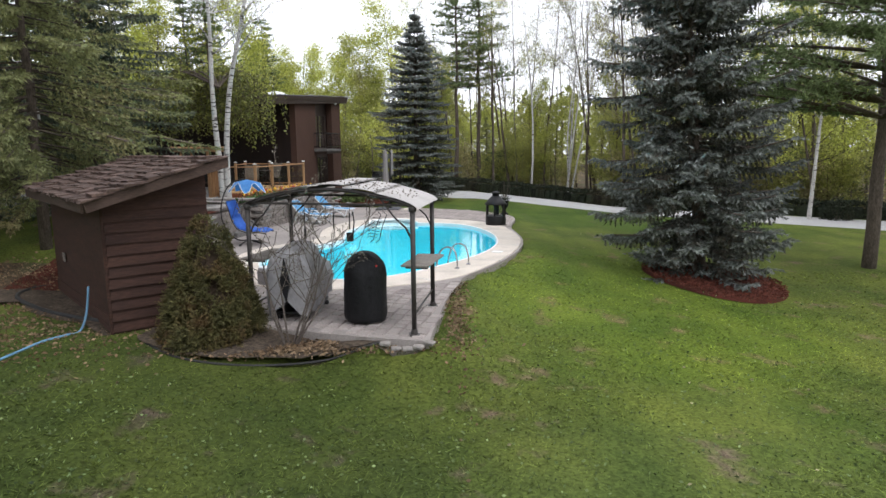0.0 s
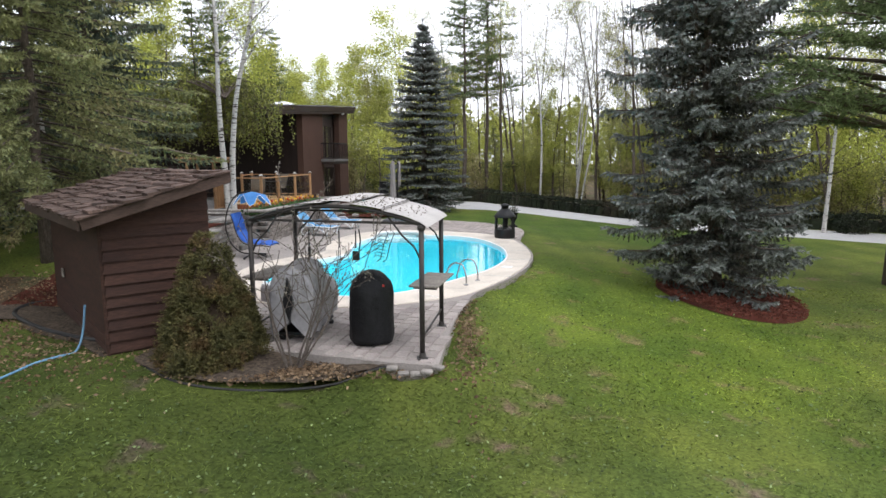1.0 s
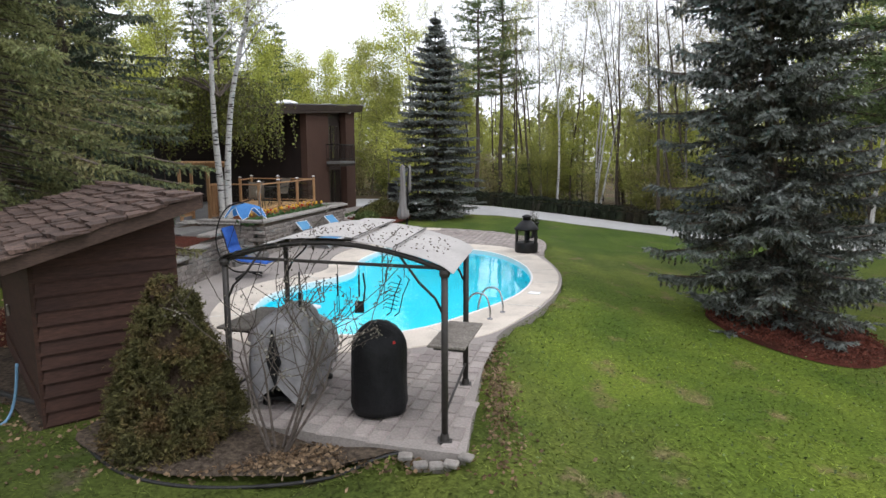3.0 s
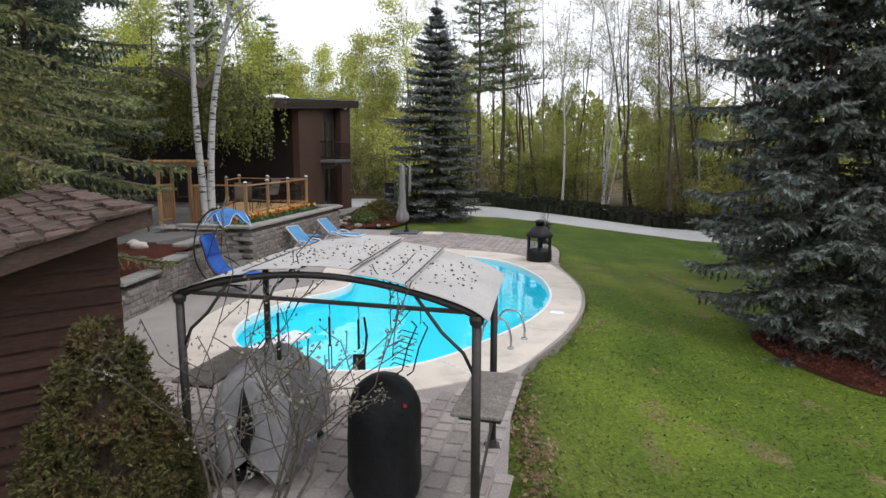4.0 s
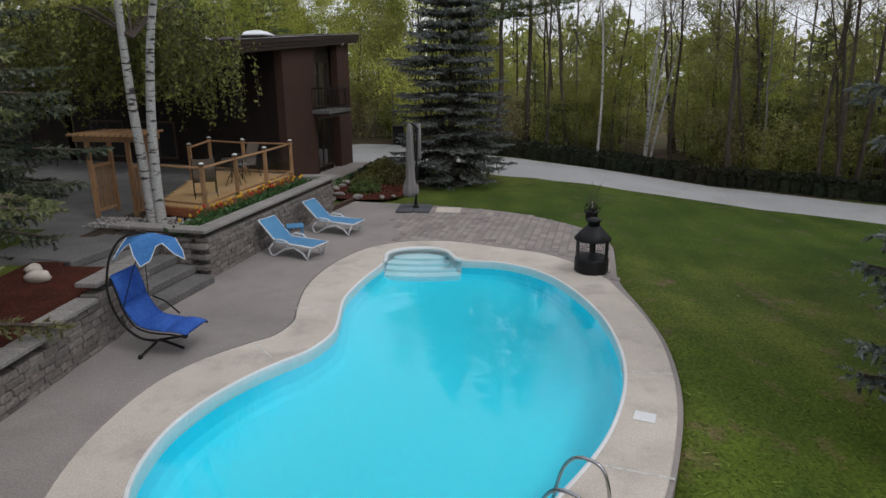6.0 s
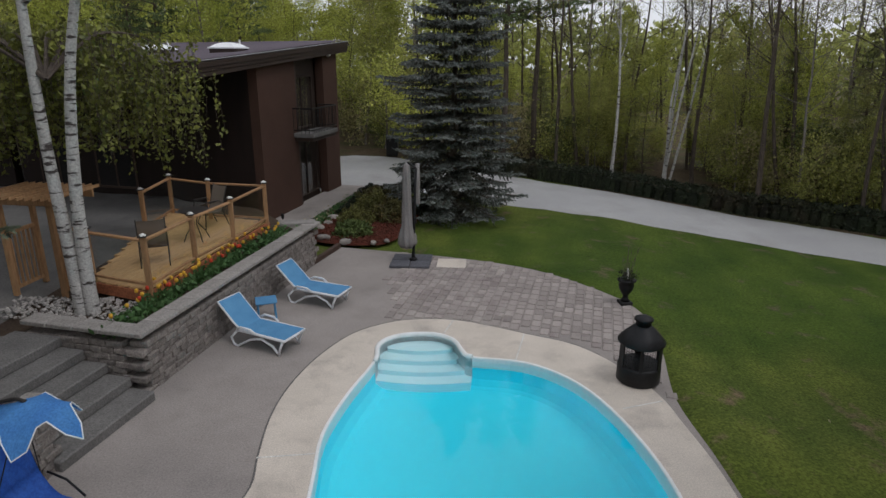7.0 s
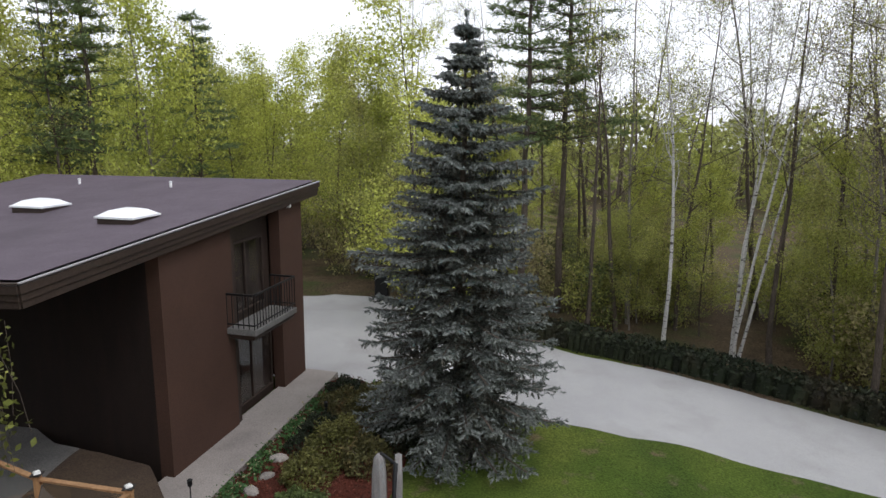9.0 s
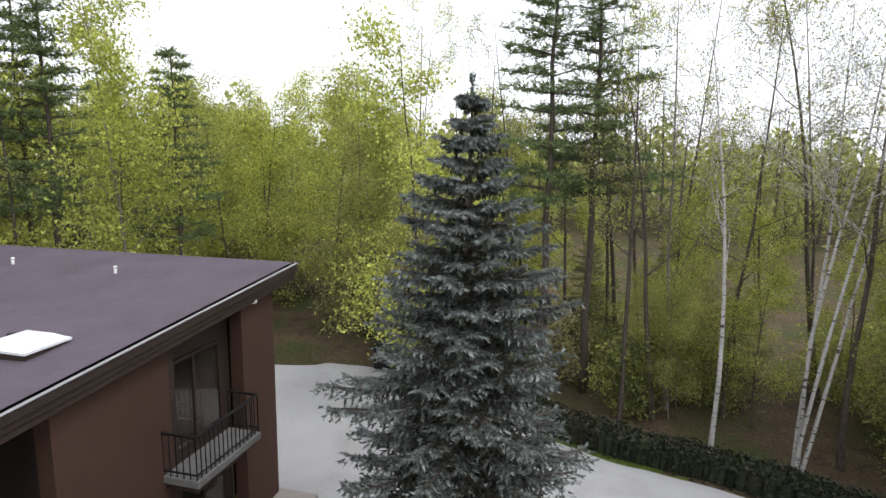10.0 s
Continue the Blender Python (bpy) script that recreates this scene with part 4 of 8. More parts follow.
def glazed_door(name, label, s0, s1, z0, z1, n=-0.33, leaves=2, curtain=True):
    """A framed glass door in the recess."""
    d = thing(name, label, "door", kind="structure")
    w = 0.06
    for a, b, c, e in ((s0, s1, z1 - w, z1), (s0, s1, z0, z0 + w)):
        part("door_frame", hbox(Mesh(), a, b, n - 0.04, n + 0.05, c, e), DARKTRIM, d)
    edges = [s0 + (s1 - s0 - w) * k / leaves for k in range(leaves + 1)]
    for e in edges:
        part("door_frame", hbox(Mesh(), e, e + w, n - 0.03, n + 0.045, z0 + w, z1 - w), DARKTRIM, d)
    for k in range(leaves):
        g = part("pane", hbox(Mesh(), edges[k] + w, edges[k + 1], n, n + 0.008, z0 + w, z1 - w, 0.001), GLASS, d)
        g.visible_shadow = False
    # flat dark sheet in place of the room's own darkness
    part("interior", hbox(Mesh(), s0, s1, n - 0.9, n - 0.85, z0, z1), UNLITROOM, d)
    if curtain:
        m = Mesh()
        cols = 40
        a, b = s0 + (s1 - s0) * 0.35, s1 - 0.1
        for z in (z0 + 0.08, z1 - 0.08):
            for k in range(cols + 1):
                s = a + (b - a) * k / cols
                m.v.append(tuple(hp(s, n - 0.07 + 0.025 * math.sin(k * 1.9), z)))
        m.add([], [])
        m.f = [(k, k + 1, cols + 2 + k, cols + 1 + k) for k in range(cols)]
        m.k = [0] * cols
        part("curtain", m, CURTAIN, d, "pale hanging curtain", True)
    return d


glazed_door("door_upper", "dark-framed glass balcony door with pale curtains", 3.05, 4.75, 2.72, 4.5)
glazed_door("door_lower", "dark-framed glass door at ground level", 3.05, 5.0, 0.32, 2.3)
# the recess wall behind the doors is opened by thin jambs
for s0, s1 in ((2.87, 3.05),):
    part("jamb", hbox(Mesh(), s0, s1, -0.34, -0.04, 0.2, 5.1), DARKTRIM, house)


def build_balcony():
    b = thing("balcony", "small dark balcony with upright bars and a concrete floor", "balcony", kind="structure")
    part("floor", hbox(Mesh(), 2.55, 4.55, -0.02, 0.72, 2.56, 2.7), STEP, b, "grey concrete slab")
    part("joist", hbox(Mesh(), 2.6, 4.5, 0.02, 0.66, 2.44, 2.56), DARKTRIM, b)
    lines = [(hp(2.58, 0.0, 0), hp(2.58, 0.68, 0)), (hp(2.58, 0.68, 0), hp(4.52, 0.68, 0)), (hp(4.52, 0.68, 0), hp(4.52, 0.0, 0))]
    for p, q in lines:
        for z, r in ((3.5, 0.045), (2.8, 0.03)):
            part("rail", Mesh().beam(p + Vector((0, 0, z)), q + Vector((0, 0, z)), r, r, 0.004), BLACK, b)
        n = max(2, int((q - p).length / 0.125))
        for k in range(n + 1):
            g = p.lerp(q, k / n)
            part("baluster", Mesh().beam(g + Vector((0, 0, 2.7)), g + Vector((0, 0, 3.5)), 0.018, 0.018, 0.002, (1, 0, 0)), BLACK, b)


build_balcony()
lamp = thing("soffit_lamp", "small white lamp under the roof edge", "lamp")
m = Mesh().lathe([(0.02, 0.0), (0.07, 0.02), (0.075, 0.08), (0.05, 0.12)], tuple(hp(5.4, 0.12, 5.12)), 12)
part("housing", m, WHITE, lamp, "", True)
m = Mesh().tube([hp(5.4, 0.0, 5.22), hp(5.4, 0.12, 5.22)], 0.02, 8)
part("arm", m, WHITE, lamp)


def build_wing():
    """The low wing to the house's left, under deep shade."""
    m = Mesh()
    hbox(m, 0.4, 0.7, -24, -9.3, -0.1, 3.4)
    part("wing_wall", m, SHADEDWALL, house, "dark brown boarded wing wall with deep shade in its colour")
    m = Mesh()
    hbox(m, -1.4, 7.0, -24, -9.5, 3.4, 3.62)
    part("wing_roof", m, SHINGLE, house)
    for n0 in (-8.2, -6.0, -12.5, -16.0):
        w = thing("window", "dark window in the shaded house front", "window", kind="structure")
        s = 0.45 if n0 > -9 else 0.4
        for a, b, c, e in ((n0, n0 + 1.5, 1.0, 1.08), (n0, n0 + 1.5, 2.3, 2.38), (n0, n0 + 0.07, 1.08, 2.3), (n0 + 0.72, n0 + 0.78, 1.08, 2.3), (n0 + 1.43, n0 + 1.5, 1.08, 2.3)):
            part("window_frame", hbox(Mesh(), s - 0.05, s - 0.002, a, b, c, e), FASCIA, w)
        for a in (n0 + 0.07, n0 + 0.78):
            part("pane", hbox(Mesh(), s - 0.03, s - 0.022, a, a + 0.65, 1.08, 2.3, 0.001), UNLITROOM, w, "opaque pane coloured as an unlit room")


build_wing()
# walk beside the house
m = Mesh()
m.prism([tuple(hp(-1.6, -0.2, 0)[:2]), tuple(hp(6.5, -0.2, 0)[:2]), tuple(hp(6.5, 0.95, 0)[:2]), tuple(hp(-1.6, 1.15, 0)[:2])][::-1], -0.2, 0.2)
m.prism([tuple(hp(-3.4, -2.0, 0)[:2]), tuple(hp(-3.0, 1.4, 0)[:2]), tuple(hp(-1.6, 1.15, 0)[:2]), tuple(hp(-1.6, 0.0, 0)[:2]), tuple(hp(0, 0.0, 0)[:2]), tuple(hp(0, -3.0, 0)[:2])], -0.2, 0.196)
structure("pavement_walk", m, SLAB, "grey concrete walk along the house wall", "walk")

# ---- garden shed ----
SA, SU, SE = Vector((-4.93, 9.1, 0)), Vector((0.755, 0.656, 0)), Vector((-0.656, 0.755, 0))


def sp(u, e, z):
    """A point of the shed: u along the gable side, e along the eave."""
    return SA + SU * u + SE * e + Vector((0, 0, z))


def build_shed():
    root = thing("garden_shed", "brown lap-sided shed with a sloping cedar shake roof", "shed")
    L, W, base = 4.0, 1.5, -0.45
    top = lambda u: 1.98 + 0.285 * u
    def quad_wall(name, pts, th, mat=SIDING):
        m = Mesh()
        inner = [p + th for p in pts]
        n = len(pts)
        m.add(pts + inner, [tuple(range(n)), tuple(range(n, 2 * n))[::-1]] + [(i, n + i, n + (i + 1) % n, (i + 1) % n) for i in range(n)])
        part(name, m, mat, root)
    quad_wall("wall", [sp(0.0, 0.02, base), sp(W, 0.02, base), sp(W, 0.02, top(W)), sp(0, 0.02, top(0))], SE * 0.06)
    quad_wall("wall", [sp(0, L, base), sp(W, L, base), sp(W, L, top(W)), sp(0, L, top(0))], -SE * 0.06)
    quad_wall("front_wall", [sp(0, 0.02, base), sp(0, L, base), sp(0, L, top(0)), sp(0, 0.02, top(0))], SU * 0.06)
    quad_wall("wall", [sp(W, 0.02, base), sp(W, L, base), sp(W, L, top(W)), sp(W, 0.02, top(W))], -SU * 0.06)
    z = base + 0.1
    while z < top(W):
        u0 = max(-0.015, (z - 1.83) / 0.285 + 0.1) if z > 1.78 else -0.015
        if u0 < W - 0.1:
            m = Mesh()
            a, b = sp(u0, 0, z), sp(W + 0.01, 0, z)
            zt = 0.185
            f = -SE
            m.add([a + f * 0.045, b + f * 0.045, b + f * 0.004 + Vector((0, 0, zt)), a + f * 0.004 + Vector((0, 0, zt)), a - f * 0.01, b - f * 0.01, b - f * 0.01 + Vector((0, 0, zt)), a - f * 0.01 + Vector((0, 0, zt))],
                  [(0, 1, 2, 3), (4, 7, 6, 5), (0, 4, 5, 1), (3, 2, 6, 7), (0, 3, 7, 4), (1, 5, 6, 2)])
            part("siding_board", m, SIDING, root)
        z += 0.165
    part("corner_board", Mesh().beam(sp(-0.01, -0.01, base), sp(-0.01, -0.01, top(0)), 0.05, 0.05, 0.006, (1, 0, 0)), SIDING, root)
    for k in range(4):
        part("front_board", Mesh().beam(sp(-0.012, 0.05, base + 0.14 + 0.15 * k), sp(-0.012, L - 0.05, base + 0.14 + 0.15 * k), 0.02, 0.14, 0.004), SIDING, root)
    # roof deck, rake and eave boards
    u0, u1, e0, e1 = -0.33, 1.67, -0.52, L + 0.08
    rz = lambda u: 2.02 + 0.285 * u
    m = Mesh()
    v = [sp(u, e, rz(u) + d) for d in (0, 0.05) for u, e in ((u0, e0), (u1, e0), (u1, e1), (u0, e1))]
    m.add(v, [(0, 3, 2, 1), (4, 5, 6, 7), (0, 1, 5, 4), (1, 2, 6, 5), (2, 3, 7, 6), (3, 0, 4, 7)])
    part("roof_deck", m, FASCIA, root)
    for e in (e0 - 0.02, e1 + 0.02):
        part("rake_board", Mesh().beam(sp(u0, e, rz(u0) - 0.03), sp(u1, e, rz(u1) - 0.03), 0.035, 0.15, 0.005), FASCIA, root, "weathered brown rake board")
    for u in (u0 - 0.02, u1 + 0.02):
        part("eave_board", Mesh().beam(sp(u, e0, rz(u) - 0.03), sp(u, e1, rz(u) - 0.03), 0.035, 0.14, 0.005), FASCIA, root)
    rng = random.Random(4)
    rows = 11
    for r in range(rows):
        e = e0 - 0.05 + rng.uniform(-0.1, 0)
        while e < e1 + 0.02:
            w = rng.uniform(0.2, 0.36)
            ln = (u1 - u0) / rows * 1.5 + rng.uniform(-0.04, 0.06)
            uc = u0 - 0.06 + (u1 - u0 + 0.05) * r / rows + ln / 2 - rng.uniform(0, 0.05)
            m = Mesh()
            ww = min(w, e1 + 0.05 - e)
            if ww > 0.06:
                a, b = uc - ln / 2, min(uc + ln / 2, u1 + 0.04)
                lift = 0.092 + rng.uniform(0, 0.035)
                v = []
                for u, t, bt in ((a, lift, lift - 0.042), (b, 0.062, 0.05)):
                    for q in (e + 0.006, e + ww - 0.006):
                        z = rz(u)
                        wob = rng.uniform(-0.008, 0.008)
                        v += [sp(u + rng.uniform(-0.03, 0.03), q, z + t + wob), sp(u, q, z + bt)]
                m.add(v, [(0, 2, 6, 4), (1, 5, 7, 3), (0, 1, 3, 2), (4, 6, 7, 5), (0, 4, 5, 1), (2, 3, 7, 6)])
                part("shake", m, SHAKE, root)
            e += w
    part("outlet_cover", Mesh().box((0.03, 0.12, 0.16), Matrix.Translation(sp(-0.03, 3.0, 0.75)) @ pose(0, 0, 0, 0, 0, 41), 0.008), GREYBARK, root, "grey outlet cover")


build_shed()

# ---- trees ----


def conifer(name, label, at, h, radius, mat, seed, z0=0.25, droop=0.25, whorl=0.26, per=8, step=0.14, twig=0.3, needles=10, nlen=0.06, nwid=0.016, trunk_r=0.14, power=0.9, bark=BARK, upturn=0.12, rag=0.2, group="", jit=0.5, tip=None, hang=0.8, rise=0.45, flat=0.0, bald=0.22, extra=()):
    """A spruce-like tree: whorls of drooping boughs set with needled twigs."""
    rng = np.random.default_rng(seed)
    root = thing(name, label, "tree", at, group)
    m = Mesh()
    pts = [(0.03 * math.sin(3 * k + seed), 0.03 * math.cos(2 * k), h * 0.98 * k / 9) for k in range(10)]
    pts[0] = (0, 0, -0.4)
    m.tube(pts, [trunk_r * (1 - 0.93 * k / 9) for k in range(10)], 9)
    part("trunk", m, bark, root, "", True)
    P, Q, young, boughs = [], [], [], Mesh()
    z = z0
    boughs_at = []
    while z < h - 0.12:
        f = (z - z0) / (h - z0)
        reach = radius * (1 - f) ** power * min(1.0, 0.35 + 3.2 * (1 - f)) * (0.82 + 0.18 * min(1, f * 6))
        n = max(4, int(per * (1 - 0.35 * f)))
        turn = rng.uniform(0, 6.28)
        for k in range(n):
            a = turn + 2 * math.pi * k / n + rng.normal() * 0.2
            boughs_at.append((f, a, max(0.14, reach * rng.uniform(1 - rag * 1.6, 1 + rag)), z + rng.uniform(-jit, jit) * whorl))
        z += whorl * (1 - 0.35 * f)
    boughs_at += [((zb - z0) / (h - z0), a, L, zb) for zb, a, L in extra]
    for f, a, L, zz in boughs_at:
        segs = max(3, int(L / step))
        t = np.linspace(0, 1, segs + 1)
        r = t * L
        dz = rise * f * r - droop * L * t ** 1.4 + upturn * L * t ** 4
        px, py, pz = np.cos(a) * r, np.sin(a) * r, zz + dz
        line = np.stack([px, py, pz], 1)
        if L > 0.5:
            boughs.tube([tuple(p) for p in line[:: max(1, segs // 3)]], 0.008 + 0.006 * L, 3, False)
        out = np.array([math.cos(a), math.sin(a), 0])
        side = np.array([-math.sin(a), math.cos(a), 0])
        for i in range(1, segs + 1):
            if t[i] < bald and L > 0.8:
                continue
            ln = twig * (1.15 - 0.55 * t[i]) * rng.uniform(0.7, 1.25) * min(1.0, 0.3 + 1.6 * (1 - f))
            for sgn in (-1, 1):
                d = out * 0.75 + side * sgn * rng.uniform(0.5, 0.95) + np.array([0, 0, rng.uniform(-0.45, 0.12) * (1 - flat)])
                d /= np.linalg.norm(d)
                P.append(line[i])
                Q.append(line[i] + d * ln)
                young.append(t[i] > 0.62 or rng.random() < 0.12)
            P.append(line[i - 1])
            Q.append(line[i] + out * 0.06)
            young.append(t[i] > 0.7)
            if rng.random() < hang:
                P.append(line[i])
                Q.append(line[i] + np.array([0.2 * out[0], 0.2 * out[1], -1]) * ln * 0.7)
                young.append(False)
    for k in range(5):
        P.append(np.array([0, 0, h - 0.35 + 0.06 * k]))
        Q.append(np.array([0.04 * math.cos(k), 0.04 * math.sin(k), h + 0.05]))
        young.append(True)
    part("branchwork", boughs, bark, root)["kind"] = "stuff"
    P, Q, young = np.array(P), np.array(Q), np.array(young)
    if tip is None:
        part("crown", triangles("crown", needle_tris(rng, P, Q, needles, nlen, nwid), mat), None, root)
    else:
        part("crown", triangles("crown", needle_tris(rng, P[~young], Q[~young], needles, nlen, nwid), mat), None, root)
        part("outer_foliage", triangles("outer_foliage", needle_tris(rng, P[young], Q[young], needles, nlen, nwid), tip), None, root, "paler needles at the bough ends")
    return root


def skeleton(rng, p, d, length, r, depth, tubes, tips, spread, lean=0.0, forks=3):
    """One limb and its branches, down to twigs."""
    n = 4
    path, rad = [tuple(p)], [r]
    d = np.array(d, dtype=float)
    q = np.array(p, dtype=float)
    for k in range(n):
        d = d + rng.normal(size=3) * 0.1 + np.array([0, 0, 0.06 - lean * (depth < 3)])
        d /= np.linalg.norm(d)
        q = q + d * length / n
        path.append(tuple(q))
        rad.append(r * (1 - 0.55 * (k + 1) / n))
        if depth > 0:
            for _ in range(forks if k >= 1 else 0):
                if rng.random() < 0.62:
                    side = rng.normal(size=3)
                    side -= d * side.dot(d)
                    side /= np.linalg.norm(side)
                    b = d * (1 - spread) + side * spread + np.array([0, 0, 0.12])
                    skeleton(rng, q, b / np.linalg.norm(b), length * rng.uniform(0.45, 0.7), rad[-1] * 0.55, depth - 1, tubes, tips, spread, lean, max(1, forks - 1))
    if depth <= 1:
        for k in range(1, n + 1):
            tips.append(path[k])
    tubes.append((path, rad, 6 if depth > 1 else 3))


def deciduous(name, label, at, h, seed, leafmat, bark, leaves=6000, size=0.13, spread=0.55, r=0.11, bare=0.35, fuzz=0.45, stems=1, group="", splay=0.1, depth=2, limb=0.42, n_limbs=12, leans=(), plain=False):
    """A leafy tree: trunk, limbs and a loose crown of small leaves."""
    rng = np.random.default_rng(seed)
    root = thing(name, label, "tree", at, group)
    tips = []
    for s in range(stems):
        tubes = []
        a = 2 * math.pi * s / stems + rng.uniform(0, 2)
        d = np.array([*leans[s], 1.0]) if leans else np.array([math.cos(a) * splay, math.sin(a) * splay, 1.0])
        path, rad = [(0.1 * (stems > 1) * math.cos(a), 0.1 * (stems > 1) * math.sin(a), -0.3)], [r * 1.15]
        q = np.array(path[0])
        H = h * rng.uniform(0.85, 1.0)
        for k in range(10):
            d = d + rng.normal(size=3) * 0.035 + np.array([0, 0, 0.03])
            d /= np.linalg.norm(d)
            q = q + d * (H + 0.3) / 10
            path.append(tuple(q))
            rad.append(r * (1 - 0.88 * (k + 1) / 10))
        tubes.append((path, rad, 5 if plain else 8))
        for k in range(n_limbs):
            f = bare + (0.97 - bare) * (k + rng.random()) / n_limbs
            i = min(9, int(f * 10))
            p0 = np.array(path[i]) * (1 - (f * 10 - i)) + np.array(path[i + 1]) * (f * 10 - i)
            b = rng.uniform(0, 6.28)
            dirn = np.array([math.cos(b), math.sin(b), rng.uniform(0.35, 1.0)])
            skeleton(rng, p0, dirn / np.linalg.norm(dirn), h * limb * 0.5 * (1.15 - 0.75 * f) * rng.uniform(0.7, 1.2), r * 0.42 * (1.1 - f), depth - 1, tubes, tips, spread)
        m = Mesh()
        for pth, rd, n in tubes:
            m.tube(pth, [max(0.006, x) for x in rd], min(n, 4) if plain and len(pth) < 8 else n, False)
        part("trunk", m, bark, root, "", True)
    tips = np.array(tips)
    c = tips[rng.integers(0, len(tips), leaves)] + rng.normal(size=(leaves, 3)) * fuzz * np.array([1, 1, 0.7])
    me = triangles("crown", leaf_tris(rng, c, size), leafmat) if plain else triangles("crown", leaf_quads(rng, c, size), leafmat, 4)
    part("crown", me, None, root)
    return root


def pine(name, label, at, h, seed, radius=2.4, clear=0.35, mat=PINENEEDLE, r=0.16, group="", dense=1.0):
    """A tall pine: bare lower trunk, level boughs with tufts of long needles."""
    rng = np.random.default_rng(seed)
    root = thing(name, label, "tree", at, group)
    m = Mesh()
    pts = [(0.05 * math.sin(2.1 * k + seed), 0.05 * math.cos(1.7 * k), -0.4 + (h + 0.4) * k / 10) for k in range(11)]
    m.tube(pts, [r * (1 - 0.85 * k / 10) for k in range(11)], 9)
    part("trunk", m, BARK, root, "", True)
    b = Mesh()
    P, Q = [], []
    z = h * clear
    while z < h:
        f = (z - h * clear) / (h * (1 - clear))
        for k in range(int(rng.integers(3, 6) * dense) + 1):
            a = rng.uniform(0, 6.28)
            L = radius * (1.05 - 0.8 * f) * rng.uniform(0.55, 1.15)
            segs = max(4, int(L / 0.25))
            line = []
            bend = rng.normal() * 0.25
            for i in range(segs + 1):
                t = i / segs
                aa = a + bend * t
                line.append(np.array([math.cos(aa) * L * t, math.sin(aa) * L * t, z + 0.22 * L * t - 0.1 * L * t * t]))
            b.tube([tuple(p) for p in line], [0.028 * (1 - 0.8 * i / segs) * (0.6 + 0.3 * L) for i in range(segs + 1)], 4, False)
            for i in range(max(1, segs // 3), segs + 1):
                for _ in range(5):
                    d = rng.normal(size=3) * np.array([1, 1, 0.35]) + np.array([math.cos(a), math.sin(a), 0.25]) * 0.6
                    d /= np.linalg.norm(d)
                    s0 = line[i] + rng.normal(size=3) * 0.05
                    P.append(s0)
                    Q.append(s0 + d * rng.uniform(0.18, 0.42))
        z += rng.uniform(0.35, 0.65)
    part("branchwork", b, BARK, root)["kind"] = "stuff"
    part("crown", triangles("crown", needle_tris(rng, P, Q, 9, 0.17, 0.035), mat), None, root)
    return root


def at(x, y, rz=0.0, k=1.0, dz=0.0):
    return pose(x, y, lawn_z(x, y) + dz, 0, 0, rz) @ Matrix.Diagonal((k, k, k, 1))


def plant_at(ob, x, y, rz=0.0, dz=0.0):
    ob.matrix_basis = pose(x, y, lawn_z(x, y) + dz, 0, 0, rz) @ Matrix.Diagonal((*ob.scale, 1))
    return ob


# the two spruces on the lawn, and the conifers behind the shed
conifer("blue_spruce", "dense blue-green spruce with layered boughs beside the driveway", pose(-1.25, 32.9, -0.05), 9.6, 2.15, BLUENEEDLE, 11, z0=0.25, droop=0.32, whorl=0.47, per=25, step=0.12, twig=0.42, needles=14, nlen=0.09, nwid=0.042, trunk_r=0.17, power=0.57, rag=0.24, jit=0.2, tip=BLUETIP, hang=0.4, upturn=0.14, flat=0.45, extra=((4.55, 3.2, 2.35), (4.5, 2.95, 2.1), (4.4, 3.45, 2.2), (5.9, 0.1, 1.75), (3.3, 0.3, 2.2)))
conifer("blue_spruce", "tall blue-grey spruce with sweeping skirts over red mulch", pose(6.6, 15.7, lawn_z(6.6, 15.7), 0, -5.5, 0), 13.5, 1.95, BLUENEEDLE, 23, z0=0.6, droop=0.4, whorl=0.4, per=15, step=0.12, twig=0.46, needles=14, nlen=0.1, nwid=0.046, trunk_r=0.16, power=0.38, rag=0.38, upturn=0.26, jit=0.75, tip=BLUETIP, hang=1.0, flat=0.0, bald=0.2, extra=((5.5, 3.3, 2.5), (4.8, 2.8, 2.4), (3.4, 3.9, 2.4), (2.5, 4.4, 2.3), (2.1, 3.1, 2.5)))
conifer("hemlock", "light green hemlock with feathery hanging boughs", pose(-9.3, 14.6, 0.3), 11.5, 3.3, HEMLOCK, 31, z0=1.7, droop=0.42, whorl=0.4, jit=0.6, hang=1.0, per=11, step=0.15, twig=0.44, needles=13, nlen=0.1, nwid=0.038, power=0.6, rag=0.35)
conifer("dark_spruce", "dark green spruce standing behind the shed", pose(-10.8, 19.6, 0.7), 13.0, 3.0, DARKNEEDLE, 37, tip=DARKTIP, jit=0.3, z0=0.4, droop=0.3, whorl=0.34, per=8, step=0.16, twig=0.38, needles=13, nlen=0.11, nwid=0.045, hang=1.0, power=0.65, rag=0.3)
conifer("dark_spruce", "dark green spruce with a bare lower trunk", pose(-13.8, 16.8, 0.4), 14.0, 3.2, DARKNEEDLE, 41, tip=DARKTIP, jit=0.3, z0=0.9, droop=0.28, whorl=0.38, per=8, step=0.18, twig=0.4, needles=13, nlen=0.12, nwid=0.05, hang=1.0, power=0.6, rag=0.3)
conifer("dark_spruce", "dark green spruce near the house corner", pose(-14.5, 24.5, 0.8), 12.0, 2.8, DARKNEEDLE, 43, tip=DARKTIP, jit=0.3, z0=0.6, droop=0.28, whorl=0.38, per=8, step=0.18, twig=0.4, needles=13, nlen=0.12, nwid=0.05, hang=1.0, power=0.65, rag=0.3)
pine("white_pine", "tall pine with a dark straight trunk on the lawn", at(12.2, 17.5), 14, 51, 5.0, 0.3, r=0.2, dense=3.2)
